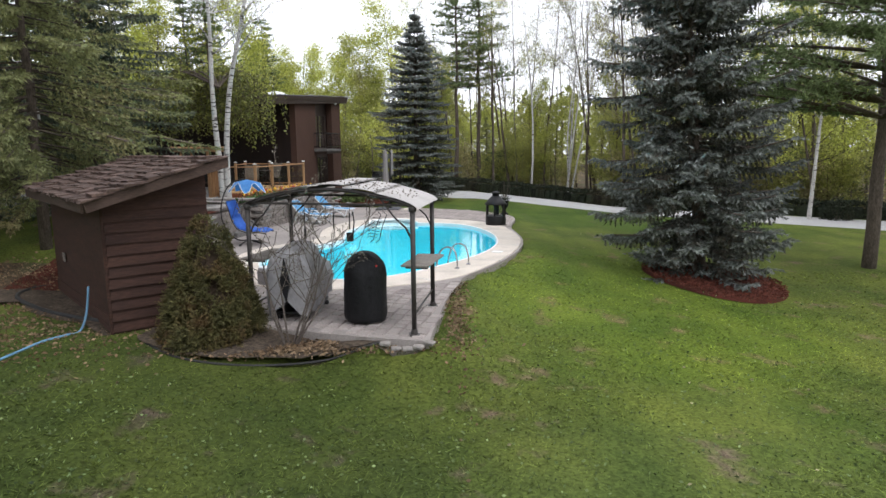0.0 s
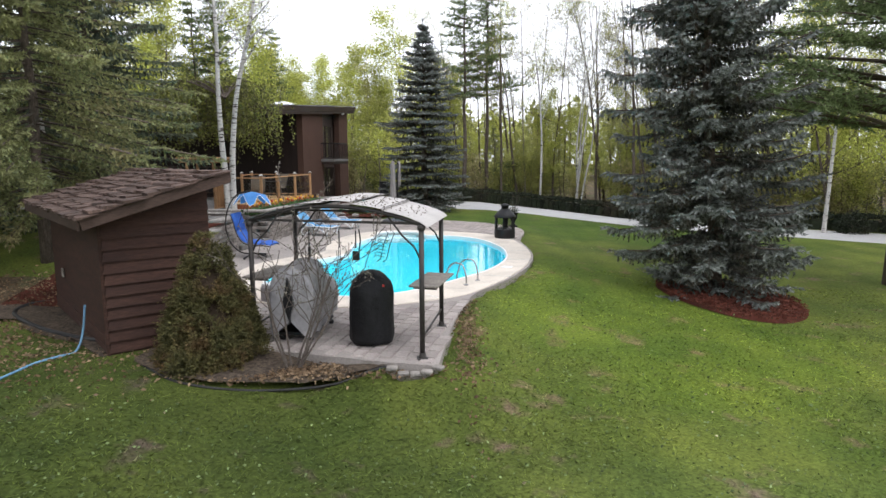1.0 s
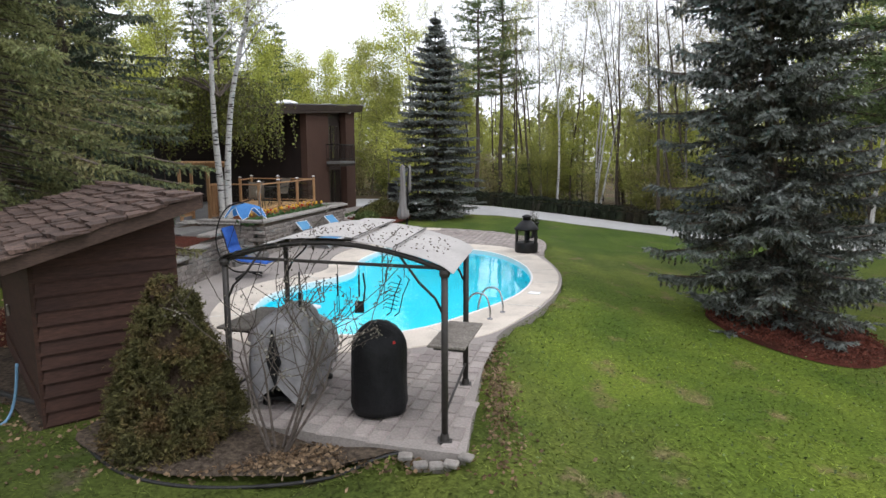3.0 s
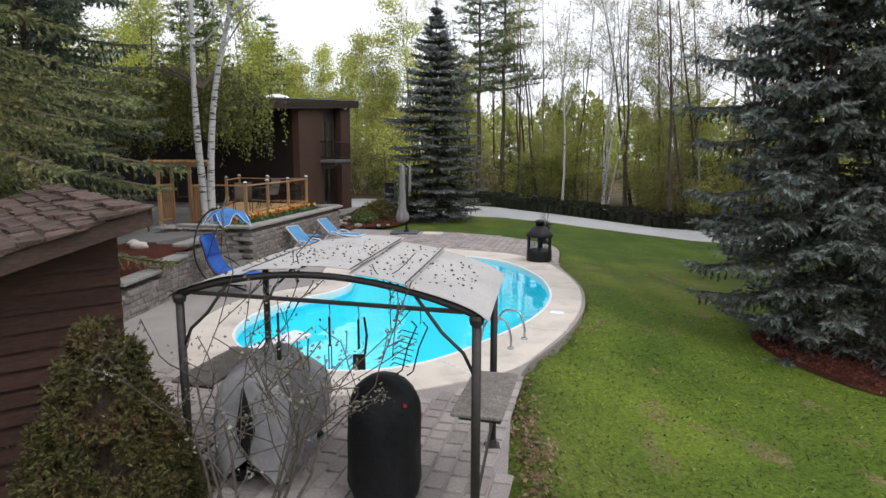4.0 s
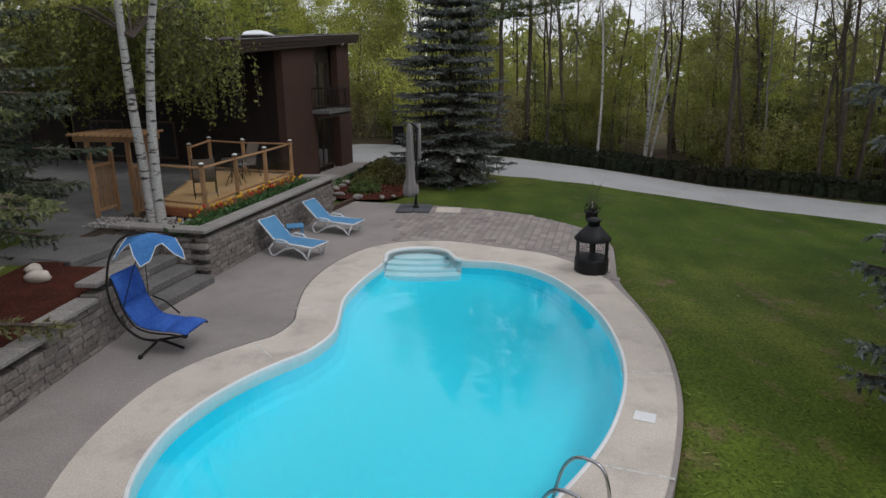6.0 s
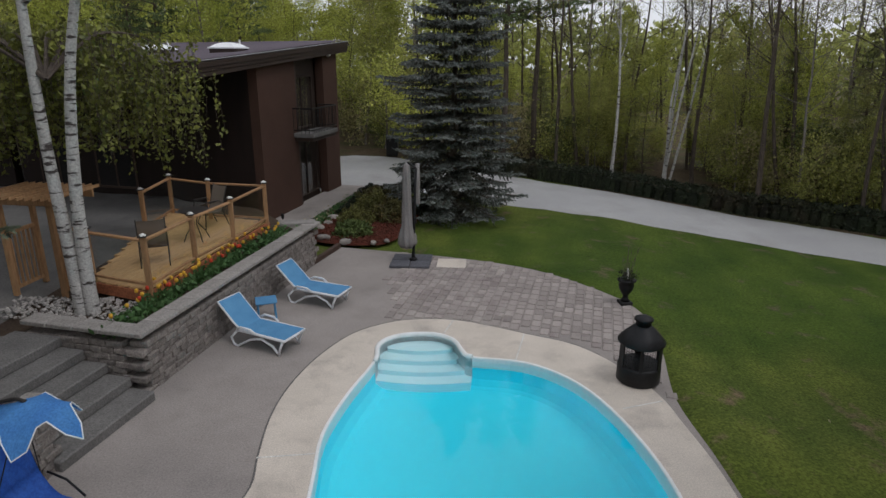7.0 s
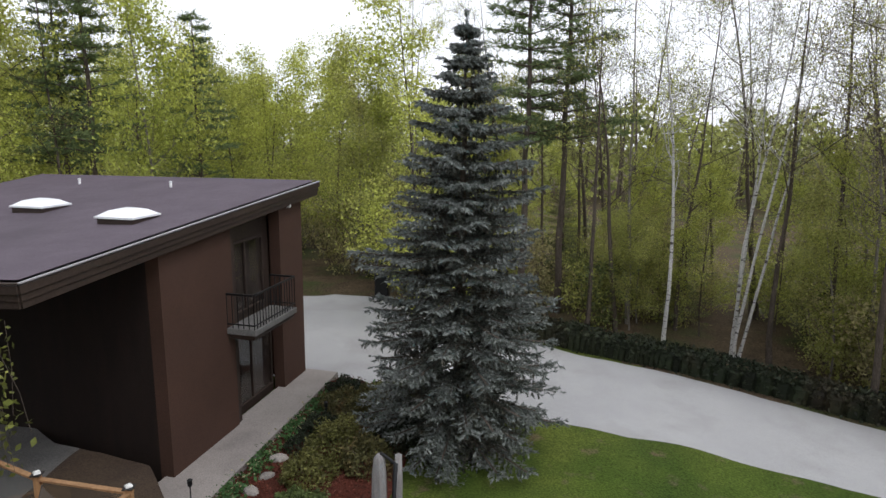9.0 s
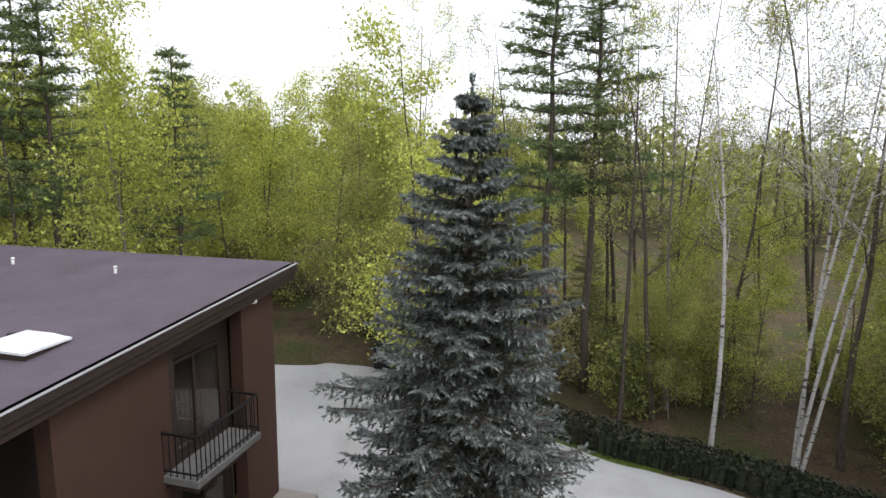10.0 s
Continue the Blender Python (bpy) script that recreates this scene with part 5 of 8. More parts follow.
pine("white_pine", "tall slender pine at the wood's edge", at(1.15, 43.2), 16, 53, 2.3, 0.42, group="edge pines")
pine("white_pine", "tall slender pine at the wood's edge", at(2.7, 44.0), 16.5, 57, 2.5, 0.42, group="edge pines")

# white birches
deciduous("birch", "clump of leaning white birches behind the hedge", at(8.2, 40.1), 14.5, 61, BIRCHLEAF, BIRCHBARK, 3600, 0.06, r=0.065, bare=0.5, stems=4, fuzz=0.16, n_limbs=8, depth=3, leans=((-0.02, 0.02), (0.03, 0.08), (0.07, -0.02), (0.13, 0.02)))
deciduous("birch", "slender white birch behind the hedge", at(5.9, 40.5), 14.0, 67, BIRCHLEAF, BIRCHBARK, 2600, 0.06, r=0.085, bare=0.45, stems=1, splay=0.03, fuzz=0.16, depth=3)
deciduous("birch", "white birch beside the driveway verge", at(17.0, 28.6), 12.0, 71, BIRCHLEAF, BIRCHBARK, 1600, 0.1, r=0.1, bare=0.4, splay=0.06)
deciduous("birch", "white birch among the dark spruces", pose(-11.5, 18.2, 0.5), 10.0, 73, BIRCHLEAF, BIRCHBARK, 900, 0.1, r=0.12, bare=0.6, splay=0.08)


def garden_birch():
    """The twin birch beside the deck, with hanging leafy twigs over its far end."""
    rng = np.random.default_rng(79)
    root = thing("birch", "twin-stemmed white birch with hanging leafy twigs by the deck", "tree", pose(-7.65, 22.25, 0.8))
    tips = []
    for a, path in enumerate(([(-0.08, 0, -0.1), (-0.12, 0.0, 1.2), (-0.22, 0.05, 2.6), (-0.26, 0.1, 4.2), (-0.22, 0.1, 6.0), (-0.3, 0.2, 8.0), (-0.25, 0.2, 10.5)],
                              [(0.1, 0, -0.1), (0.1, 0.02, 1.2), (0.2, 0.0, 2.6), (0.42, 0.0, 4.2), (0.85, 0.05, 6.0), (1.25, 0.1, 8.0), (1.5, 0.1, 10.5)])):
        curve = spline(path, 4, closed=False)
        m = Mesh()
        n = len(curve)
        m.tube([tuple(p) for p in curve], [0.125 * (1 - 0.75 * k / (n - 1)) * (1.1 if k == 0 else 1) for k in range(n)], 12, False)
        tubes = []
        for k in range(14):
            i = int(n * (0.58 + 0.38 * k / 14))
            b = rng.uniform(0, 6.28)
            d = np.array([math.cos(b), math.sin(b), rng.uniform(0.3, 1.0)])
            skeleton(rng, np.array(curve[i]), d / np.linalg.norm(d), rng.uniform(0.9, 2.0), 0.028, 2, tubes, tips, 0.5)
        for pth, rd, q in tubes:
            m.tube(pth, [max(0.004, x) for x in rd], q, False)
        part("trunk", m, BIRCHBARK, root, "", True)
    # limbs reaching over the deck, with hanging twigs
    limbs, hang = Mesh(), []
    ends = [(-3.0, 3.0), (-1.9, 3.6), (-1.0, 4.0), (-0.2, 4.1), (0.5, 3.7), (-4.0, 2.2), (-0.6, 4.6), (-2.3, 4.5), (-3.2, 4.2), (-4.6, 3.4), (-5.4, 2.6)]
    for ex, ey in ends:
        z1 = rng.uniform(4.0, 4.7)
        path = spline([(0, 0, 4.0), (ex * 0.35, ey * 0.35, 4.7), (ex * 0.75, ey * 0.75, z1 + 0.15), (ex, ey, z1 - 0.4)], 5, closed=False)
        limbs.tube([tuple(p) for p in path], [0.035 * (1 - 0.85 * k / (len(path) - 1)) for k in range(len(path))], 5, False)
        for p in path[4:]:
            for _ in range(7):
                o = np.array(p) + rng.normal(size=3) * np.array([0.4, 0.4, 0.12])
                ln = rng.uniform(0.6, 2.1)
                e = o + np.array([rng.normal() * 0.15, rng.normal() * 0.15, -ln])
                limbs.tube([tuple(o), tuple((o + e) / 2 + rng.normal(size=3) * 0.04), tuple(e)], 0.004, 3, False)
                for t in np.linspace(0, 1, int(ln / 0.07)):
                    hang.append(o * (1 - t) + e * t + rng.normal(size=3) * 0.05)
    part("branchwork", limbs, BARK, root, "thin dark hanging twigs")
    part("hanging_foliage", triangles("hanging_foliage", leaf_quads(rng, np.array(hang), 0.115), HANGLEAF, 4), None, root, "dark olive spring leaves on hanging twigs")
    tips = np.array(tips)
    c = tips[rng.integers(0, len(tips), 2200)] + rng.normal(size=(2200, 3)) * 0.22
    part("crown", triangles("crown", leaf_quads(rng, c, 0.06), BIRCHLEAF, 4), None, root, "sparse small spring leaves")


garden_birch()

# ---- the woods ----
maple = [deciduous("woodland_tree", "slender woodland tree in fresh yellow-green leaf", at(0, 0), 12.5, 101 + k, mat, BARK if k % 2 else GREYBARK, 10500, 0.12, r=0.075, bare=0.14, fuzz=0.34, n_limbs=16, group="woodland trees", plain=True) for k, mat in enumerate((SPRINGLEAF, SPRINGLEAF, OLIVELEAF, SPRINGLEAF))]
sparse = [deciduous("woodland_tree", "tall woodland tree with a thin veil of new leaves", at(0, 0), 15.0, 131 + k, mat, bark, 4200, 0.065, r=0.085, bare=0.34, fuzz=0.13, depth=3, n_limbs=12, group="woodland trees", splay=0.05, plain=True) for k, (mat, bark) in enumerate(((RUSTLEAF, GREYBARK), (OLIVELEAF, BARK), (SPRINGLEAF, GREYBARK)))]
low = [deciduous("sapling", "bushy young tree under the wood", at(0, 0), 3.8, 151 + k, mat, BARK, 1500, 0.15, r=0.025, bare=0.05, fuzz=0.36, stems=2, splay=0.25, group="understorey", n_limbs=5, limb=0.6, depth=1, plain=True) for k, mat in enumerate((SPRINGLEAF, OLIVELEAF, RUSTLEAF, OLIVELEAF, DEEPLEAF))]
poles = [deciduous("woodland_pole", "slender dark-trunked tree with few branches", at(0, 0), 14.0, 181 + k, mat, BARK, 1500, 0.07, r=0.115, bare=0.45, fuzz=0.16, depth=3, group="woodland poles", splay=0.06, plain=True, n_limbs=9) for k, mat in enumerate((OLIVELEAF, SPRINGLEAF, RUSTLEAF))]
fir = conifer("woodland_fir", "dark young fir among the trees", at(0, 0), 9.5, 1.9, DARKNEEDLE, 171, z0=0.8, whorl=0.5, per=7, step=0.22, twig=0.42, needles=6, nlen=0.15, nwid=0.09, power=0.75, group="woodland firs", tip=DARKTIP)
hem = conifer("woodland_hemlock", "soft olive hemlock filling the wood's edge", at(0, 0), 8.5, 2.3, HEMLOCK, 177, z0=0.7, whorl=0.55, per=7, step=0.2, twig=0.46, needles=8, nlen=0.13, nwid=0.06, power=0.7, jit=0.6, hang=0.9, rag=0.35, group="woodland hemlocks")
wpine = pine("woodland_pine", "woodland pine with tufted boughs", at(0, 0), 15, 173, 2.3, 0.4, group="woodland pines")


def plant_woods():
    rng = random.Random(5)
    used = set()

    def put(proto, x, y, k):
        m = Matrix.Translation((x, y, lawn_z(x, y) - 0.05)) @ pose(0, 0, 0, 0, -min(4.5, max(0.0, 0.4 * x)), 0) @ pose(0, 0, 0, 0, 0, rng.uniform(0, 360)) @ Matrix.Diagonal((k, k, k * rng.uniform(0.92, 1.08), 1))
        if proto in used:
            ob = copy_thing(proto, m)
        else:
            used.add(proto)
            ob = proto
        ob.matrix_basis = m

    def edge_y(x):
        return 41.6 - 0.66 * max(x - 1.5, 0) if x > -3 else 47.5 - 0.15 * (x + 3)

    x = -40.0
    while x < 40:
        for row in range(4):
            px = x + rng.uniform(-1.3, 1.3)
            py = edge_y(px) + 1.2 + row * 3.4 + rng.uniform(-1.3, 1.3)
            if x < -16:
                py += 3
            right = px > 0
            u = rng.random()
            if right:
                proto = sparse[rng.randrange(3)] if u < 0.86 else maple[rng.randrange(4)] if u < 0.92 else fir if u < 0.97 else wpine
                k = rng.uniform(0.78, 1.04)
            else:
                proto = maple[rng.randrange(4)] if u < 0.8 else sparse[rng.randrange(3)] if u < 0.9 else wpine if u < 0.96 else fir
                k = rng.uniform(0.82, 1.06)
            if proto in (wpine, fir) and -12 < px < -2:
                proto = maple[row]
            if row == 0 and (4.5 < px < 10.5 or -0.3 < px < 4):
                continue
            if not right or row < 3:
                put(proto, px, py, k)
            if right and row > 0:
                if rng.random() < 0.34:
                    put(hem, px + rng.uniform(-1.7, 1.7), py + rng.uniform(-1.2, 1.7), rng.uniform(0.5, 0.85))
                for _ in range(1 + (rng.random() < 0.4)):
                    put(maple[1 + rng.randrange(3)], px + rng.uniform(-1.7, 1.7), py + rng.uniform(-1.2, 1.7), rng.uniform(0.36, 0.66))
            for _ in range(3 if right else 2 if row < 3 else 1):
                if right and rng.random() < 0.2:
                    put(poles[rng.randrange(3)], px + rng.uniform(-1.7, 1.7), max(edge_y(px) + 1.3, py + rng.uniform(-1.7, 1.7)), rng.uniform(0.75, 1.1))
                sx, sy = px + rng.uniform(-1.8, 1.8), max(edge_y(px) + (3.0 if right else 1.6), py + rng.uniform(-2, 2))
                put(low[1 + rng.randrange(4)] if right else low[rng.randrange(5)], sx, sy, rng.uniform(0.55, 1.0 if right else 1.25))
        x += 3.2
    # dark trunks along the edge of the wood
    for k, px in enumerate((3.5, 4.7, 9.6, 10.9, 12.1, 13.0, 14.4, 15.5, 17.2, 19.0)):
        put(poles[k % 3], px, edge_y(px) + 1.5 + 1.3 * (k % 3), 0.85 + 0.06 * (k % 4))
    # the taller stand behind the house's far end
    for proto, px, py, k in ((wpine, -15.6, 43.6, 0.97), (wpine, -17.6, 45.0, 0.95), (wpine, -12.7, 46.6, 0.82), (maple[0], -14.0, 45.0, 1.12), (maple[1], -18.6, 43.2, 1.2), (maple[3], -20.5, 46.5, 1.2), (maple[0], -17.2, 41.4, 1.05), (maple[2], -22.0, 42.0, 1.2), (sparse[1], -16.3, 42.3, 0.95)):
        put(proto, px, py, k)
    # unseen firs added at the left to throw shade on the shed
    for px, py in ((-11.5, 3.5), (-13, 8.5), (-9.5, -2.5), (-14.5, 12.5)):
        put(fir, px, py, rng.uniform(1.0, 1.25))
    # trees that close the garden at the sides and behind
    for px, py in ((-22, 20), (-25, 30), (-20, 8), (-24, 0), (-16, -8), (-6, -14), (4, -15), (14, -10), (22, -2), (25, 8), (27, 18), (-28, 12), (-22, 38), (-27, 42), (24, 25), (29, 20)):
        put(maple[rng.randrange(4)] if rng.random() < 0.6 else fir, px, py, rng.uniform(0.9, 1.15))


plant_woods()


def far_woods():
    rng = np.random.default_rng(9)
    n = 45000
    a = np.where(rng.random(n) < 0.7, rng.uniform(-0.8, 1.05, n), rng.uniform(1.05, 5.48, n)) % (2 * math.pi)
    r = rng.uniform(66, 92, n)
    top = np.where((a > 0.02) & (a < 1.4), 8.6, 10.5) + 0.5 * np.sin(a * 9) + 0.8 * np.sin(a * 31 + 1) + 0.9 * np.sin(a * 83) + rng.normal(size=n) * 0.7
    z = top * rng.random(n) ** 0.75
    c = np.stack([r * np.sin(a), 18 + r * np.cos(a), z], 1)
    me = triangles("far_woods", leaf_quads(rng, c, 0.8), FARLEAF, 4)
    tagged(part("far_woods", me, None), "distant spring woods closing the view", "woods", "", "stuff")
    m = Mesh()
    for k in range(260):
        t = rng.uniform(0, 2 * math.pi)
        q = rng.uniform(64, 86)
        x, y = q * math.sin(t), 18 + q * math.cos(t)
        m.tube([(x, y, -1), (x + rng.normal() * 0.3, y, 5), (x + rng.normal() * 0.6, y, rng.uniform(9, 13))], [0.16, 0.12, 0.04], 4, False)
    tagged(part("far_trunks", m, BARK), "distant dark tree trunks in the wood", "trunks", "", "stuff")


far_woods()


def hedge():
    rng = np.random.default_rng(3)
    line = spline([(-1.6, 43.2), (2.1, 40.2), (4.1, 39.4), (6.2, 38.7), (10.7, 36.2), (14.6, 33.1), (23.4, 26.0), (38, 11.6)], 12, closed=False)
    root = thing("hedge", "low dark clipped hedge along the gravel drive", "hedge")
    core, pts = Mesh(), []
    for a, b in zip(line[:-1], line[1:]):
        za, zb = lawn_z(a.x, a.y), lawn_z(b.x, b.y)
        core.beam((a.x, a.y, za + 0.16), (b.x, b.y, zb + 0.16), 0.5, 0.75, 0.1)
        ln = (b - a).length
        k = int(ln * 640)
        t = rng.random(k)
        u = rng.uniform(-0.46, 0.46, k)
        w = np.where(rng.random(k) < 0.55, rng.uniform(0.6, 0.8, k), rng.uniform(-0.1, 0.75, k)) + 0.04 * np.sin(a.x * 3)
        d = (b - a).normalized()
        pts.append(np.stack([a.x + (b.x - a.x) * t - d.y * u, a.y + (b.y - a.y) * t + d.x * u, za + w], 1))
    part("core", core, YEWLEAF, root, "dark twiggy core")
    part("foliage", triangles("foliage", leaf_quads(rng, np.concatenate(pts), 0.13), YEWLEAF, 4), None, root)


hedge()

# ---- grill shelter ----
GU, GV, G0 = Vector((-0.965, 0.262, 0)), Vector((0.15, 0.989, 0)), Vector((-0.42, 8.75, 0))


def gp(u, v, z):
    """A point of the shelter: u from its right post leftwards, v into depth."""
    return G0 + GU * u + GV * v + Vector((0, 0, z))


def build_shelter():
    W, D, H = 2.6, 1.66, 1.82
    arch = lambda u: H + 0.03 + 0.23 * (1 - (2 * u / W - 1) ** 2)
    root = thing("grill_gazebo", "bronze metal grill shelter with a pale arched canvas canopy", "gazebo")
    for u, v in ((0, 0), (W, 0), (0, D), (W, D)):
        post = part("post", Mesh().tube([gp(u, v, 0.0), gp(u, v, H)], 0.036, 12), BRONZE, root, "", True)
        m = Mesh().box((0.16, 0.16, 0.02), Matrix.Translation(gp(u, v, 0.01)), 0.006)
        m.tube([gp(u, v, 0.02), gp(u, v, 0.09)], [0.055, 0.042], 12)
        part("foot_plate", m, BRONZE, post)
        m = Mesh().tube([gp(u, v, H - 0.04), gp(u, v, H), gp(u, v, H + 0.03)], [0.05, 0.058, 0.05], 12)
        part("collar", m, BRONZE, post)
    for v in (0, D):
        part("arch_beam", Mesh().tube([gp(W * k / 16, v, arch(W * k / 16)) for k in range(17)], 0.028, 8), BRONZE, root, "", True)
        part("tie_bar", Mesh().beam(gp(0.1, v, H + 0.05), gp(W - 0.1, v, H + 0.05), 0.026, 0.034, 0.005), BRONZE, root)
        for u, s in ((0, 1), (W, -1)):
            part("brace", Mesh().tube([gp(u, v, 1.35), gp(u + s * 0.1, v, 1.55), gp(u + s * 0.27, v, 1.7), gp(u + s * 0.48, v, arch(u + s * 0.48) - 0.02)], 0.014, 6), BRONZE, root, "", True)
    for u in (0, W):
        part("side_beam", Mesh().beam(gp(u, 0, H + 0.015), gp(u, D, H + 0.015), 0.04, 0.05, 0.006), BRONZE, root)
        part("side_rail", Mesh().beam(gp(u, 0, 0.3), gp(u, D, 0.3), 0.025, 0.025, 0.004), BRONZE, root)
        s = -1 if u == 0 else 1
        m = Mesh()
        m.box((0.42, D * 0.62, 0.03), Matrix.Translation(gp(u + 0.02 * s, D * 0.42, 0.97)) @ pose(0, 0, 0, 0, 0, -13), 0.006)
        part("shelf", m, GREYBARK, root, "weathered grey side shelf")
        for v in (0.2, 1.25):
            part("shelf_bracket", Mesh().beam(gp(u + 0.18 * s, v, 0.945), gp(u - 0.16 * s, v, 0.945), 0.02, 0.025, 0.003), BRONZE, root)
    # canvas in panels, the middle one lapped over its neighbours
    cuts = [-0.08, 0.55, 1.0, 1.42, 1.95, W + 0.08]
    for k in range(5):
        a, b = cuts[k], cuts[k + 1]
        lift, back = ((0.0, 0.0), (0.012, 0.0), (0.04, 0.09), (0.02, 0.02), (0.0, 0.0))[k]
        m = Mesh()
        nu, nv = 10, 14
        for top in (1, 0):
            for i in range(nu + 1):
                for j in range(nv + 1):
                    u = a - 0.015 + (b - a + 0.03) * i / nu
                    v = -0.04 + (D + 0.1 + back) * j / nv
                    sag = -0.02 * math.sin(math.pi * i / nu) * math.sin(math.pi * j / nv) + 0.008 * noise.noise(Vector((u * 3, v * 3, k)))
                    uu = min(max(u, 0), W)
                    z = arch(uu) + 0.042 + lift + sag - max(0, u - W, -u) * 0.7 - (0.0 if top else 0.004)
                    m.v.append(tuple(gp(u, v, z)))
        w, o = nv + 1, (nu + 1) * (nv + 1)
        for i in range(nu):
            for j in range(nv):
                q = (i * w + j, (i + 1) * w + j, (i + 1) * w + j + 1, i * w + j + 1)
                m.f.append(q)
                m.f.append(tuple(x + o for x in q[::-1]))
                m.k += [0, 0]
        part("canvas_panel", m, CANVAS, root, "", True)
        if k:
            # dark cord added for the thin shadow line where panels lap
            m = Mesh()
            m.tube([gp(a, -0.03 + (D + 0.08) * j / 10, arch(a) + 0.052 + max(lift, 0.02) - 0.006) for j in range(11)], 0.0055, 5)
            part("seam", m, BRONZE, root, "dark cord drawn as the seam's shadow line")
    m = Mesh()
    m.tube([gp(W * k / 16, D + 0.07, arch(W * k / 16) + 0.03) for k in range(17)], 0.012, 6)
    part("hem", m, BRONZE, root)
    # dead leaves lying on the canvas
    rng = np.random.default_rng(17)
    c = []
    for k in range(300):
        u, v = rng.uniform(0.1, W - 0.1), abs(rng.normal(0.85, 0.38))
        if 0 < v < D:
            c.append(gp(u, v, arch(u) + 0.075 + (0.035 if 1.0 < u < 1.42 else 0.0) - 0.02))
    me = triangles("leaf_debris", leaf_quads(rng, np.array([tuple(p) for p in c]), 0.03, 0.85), material("wet_leaf", (0.1, 0.08, 0.06), (0.15, 0.12, 0.09), bump=0), 4)
    tagged(part("leaf_debris", me, None), "dark dead leaves scattered on the canvas canopy", "dead leaves", "", "stuff")
    # tools on the front bar
    def hook(u):
        return Mesh().tube([gp(u, 0, H + 0.04), gp(u, 0.02, H - 0.04), gp(u, 0.0, H - 0.07)], 0.004, 5)
    for name, u, label in (("grill_spatula", 0.95, "black long-handled grill spatula hanging from the bar"), ("grill_fork", 1.2, "black long-handled grill fork hanging from the bar"), ("grill_brush", 1.66, "black grill brush hanging from the bar")):
        t = thing(name, label, "grill tool", group="hanging grill tools")
        part("hook", hook(u), STEEL, t)
        part("handle", Mesh().beam(gp(u, 0, H - 0.07), gp(u, 0, H - 0.31), 0.026, 0.016, 0.005, (1, 0, 0)), BLACK, t)
        if name == "grill_spatula":
            part("blade", Mesh().box((0.1, 0.006, 0.13), Matrix.Translation(gp(u, 0, H - 0.42)), 0.004), BLACK, t)
            part("tongs", Mesh().tube([gp(u - 0.05, 0, H - 0.05), gp(u - 0.07, 0, H - 0.20), gp(u - 0.05, 0, H - 0.35)], 0.01, 6), BLACK, t)
        elif name == "grill_fork":
            for d in (-0.012, 0.012):
                part("tine", Mesh().tube([gp(u + d, 0, H - 0.30), gp(u + d, 0, H - 0.50)], 0.005, 5), BLACK, t)
        else:
            part("head", Mesh().box((0.035, 0.04, 0.16), Matrix.Translation(gp(u, 0, H - 0.39)), 0.008), BLACK, t)
    rack = thing("rib_rack", "black wire rib rack hanging from the bar", "wire rack", group="hanging grill tools")
    part("hook", hook(0.44), STEEL, rack)
    for d in (0.0, 0.09):
        m = Mesh().tube([gp(0.42 + d, 0, H - 0.05), gp(0.38 + d, 0, H - 0.09), gp(0.45 + d, 0.0, H - 0.25), gp(0.50 + d, 0, H - 0.45), gp(0.55 + d, 0, H - 0.49)], 0.006, 5)
        part("frame", m, BLACK, rack, "", True)
    for k in range(7):
        z = H - 0.15 - 0.045 * k
        m = Mesh().tube([gp(0.46 + 0.012 * k, 0, z), gp(0.59 + 0.012 * k, 0.01, z + 0.02), gp(0.62 + 0.012 * k, 0.02, z - 0.01)], 0.004, 4)
        part("wire", m, BLACK, rack)


build_shelter()


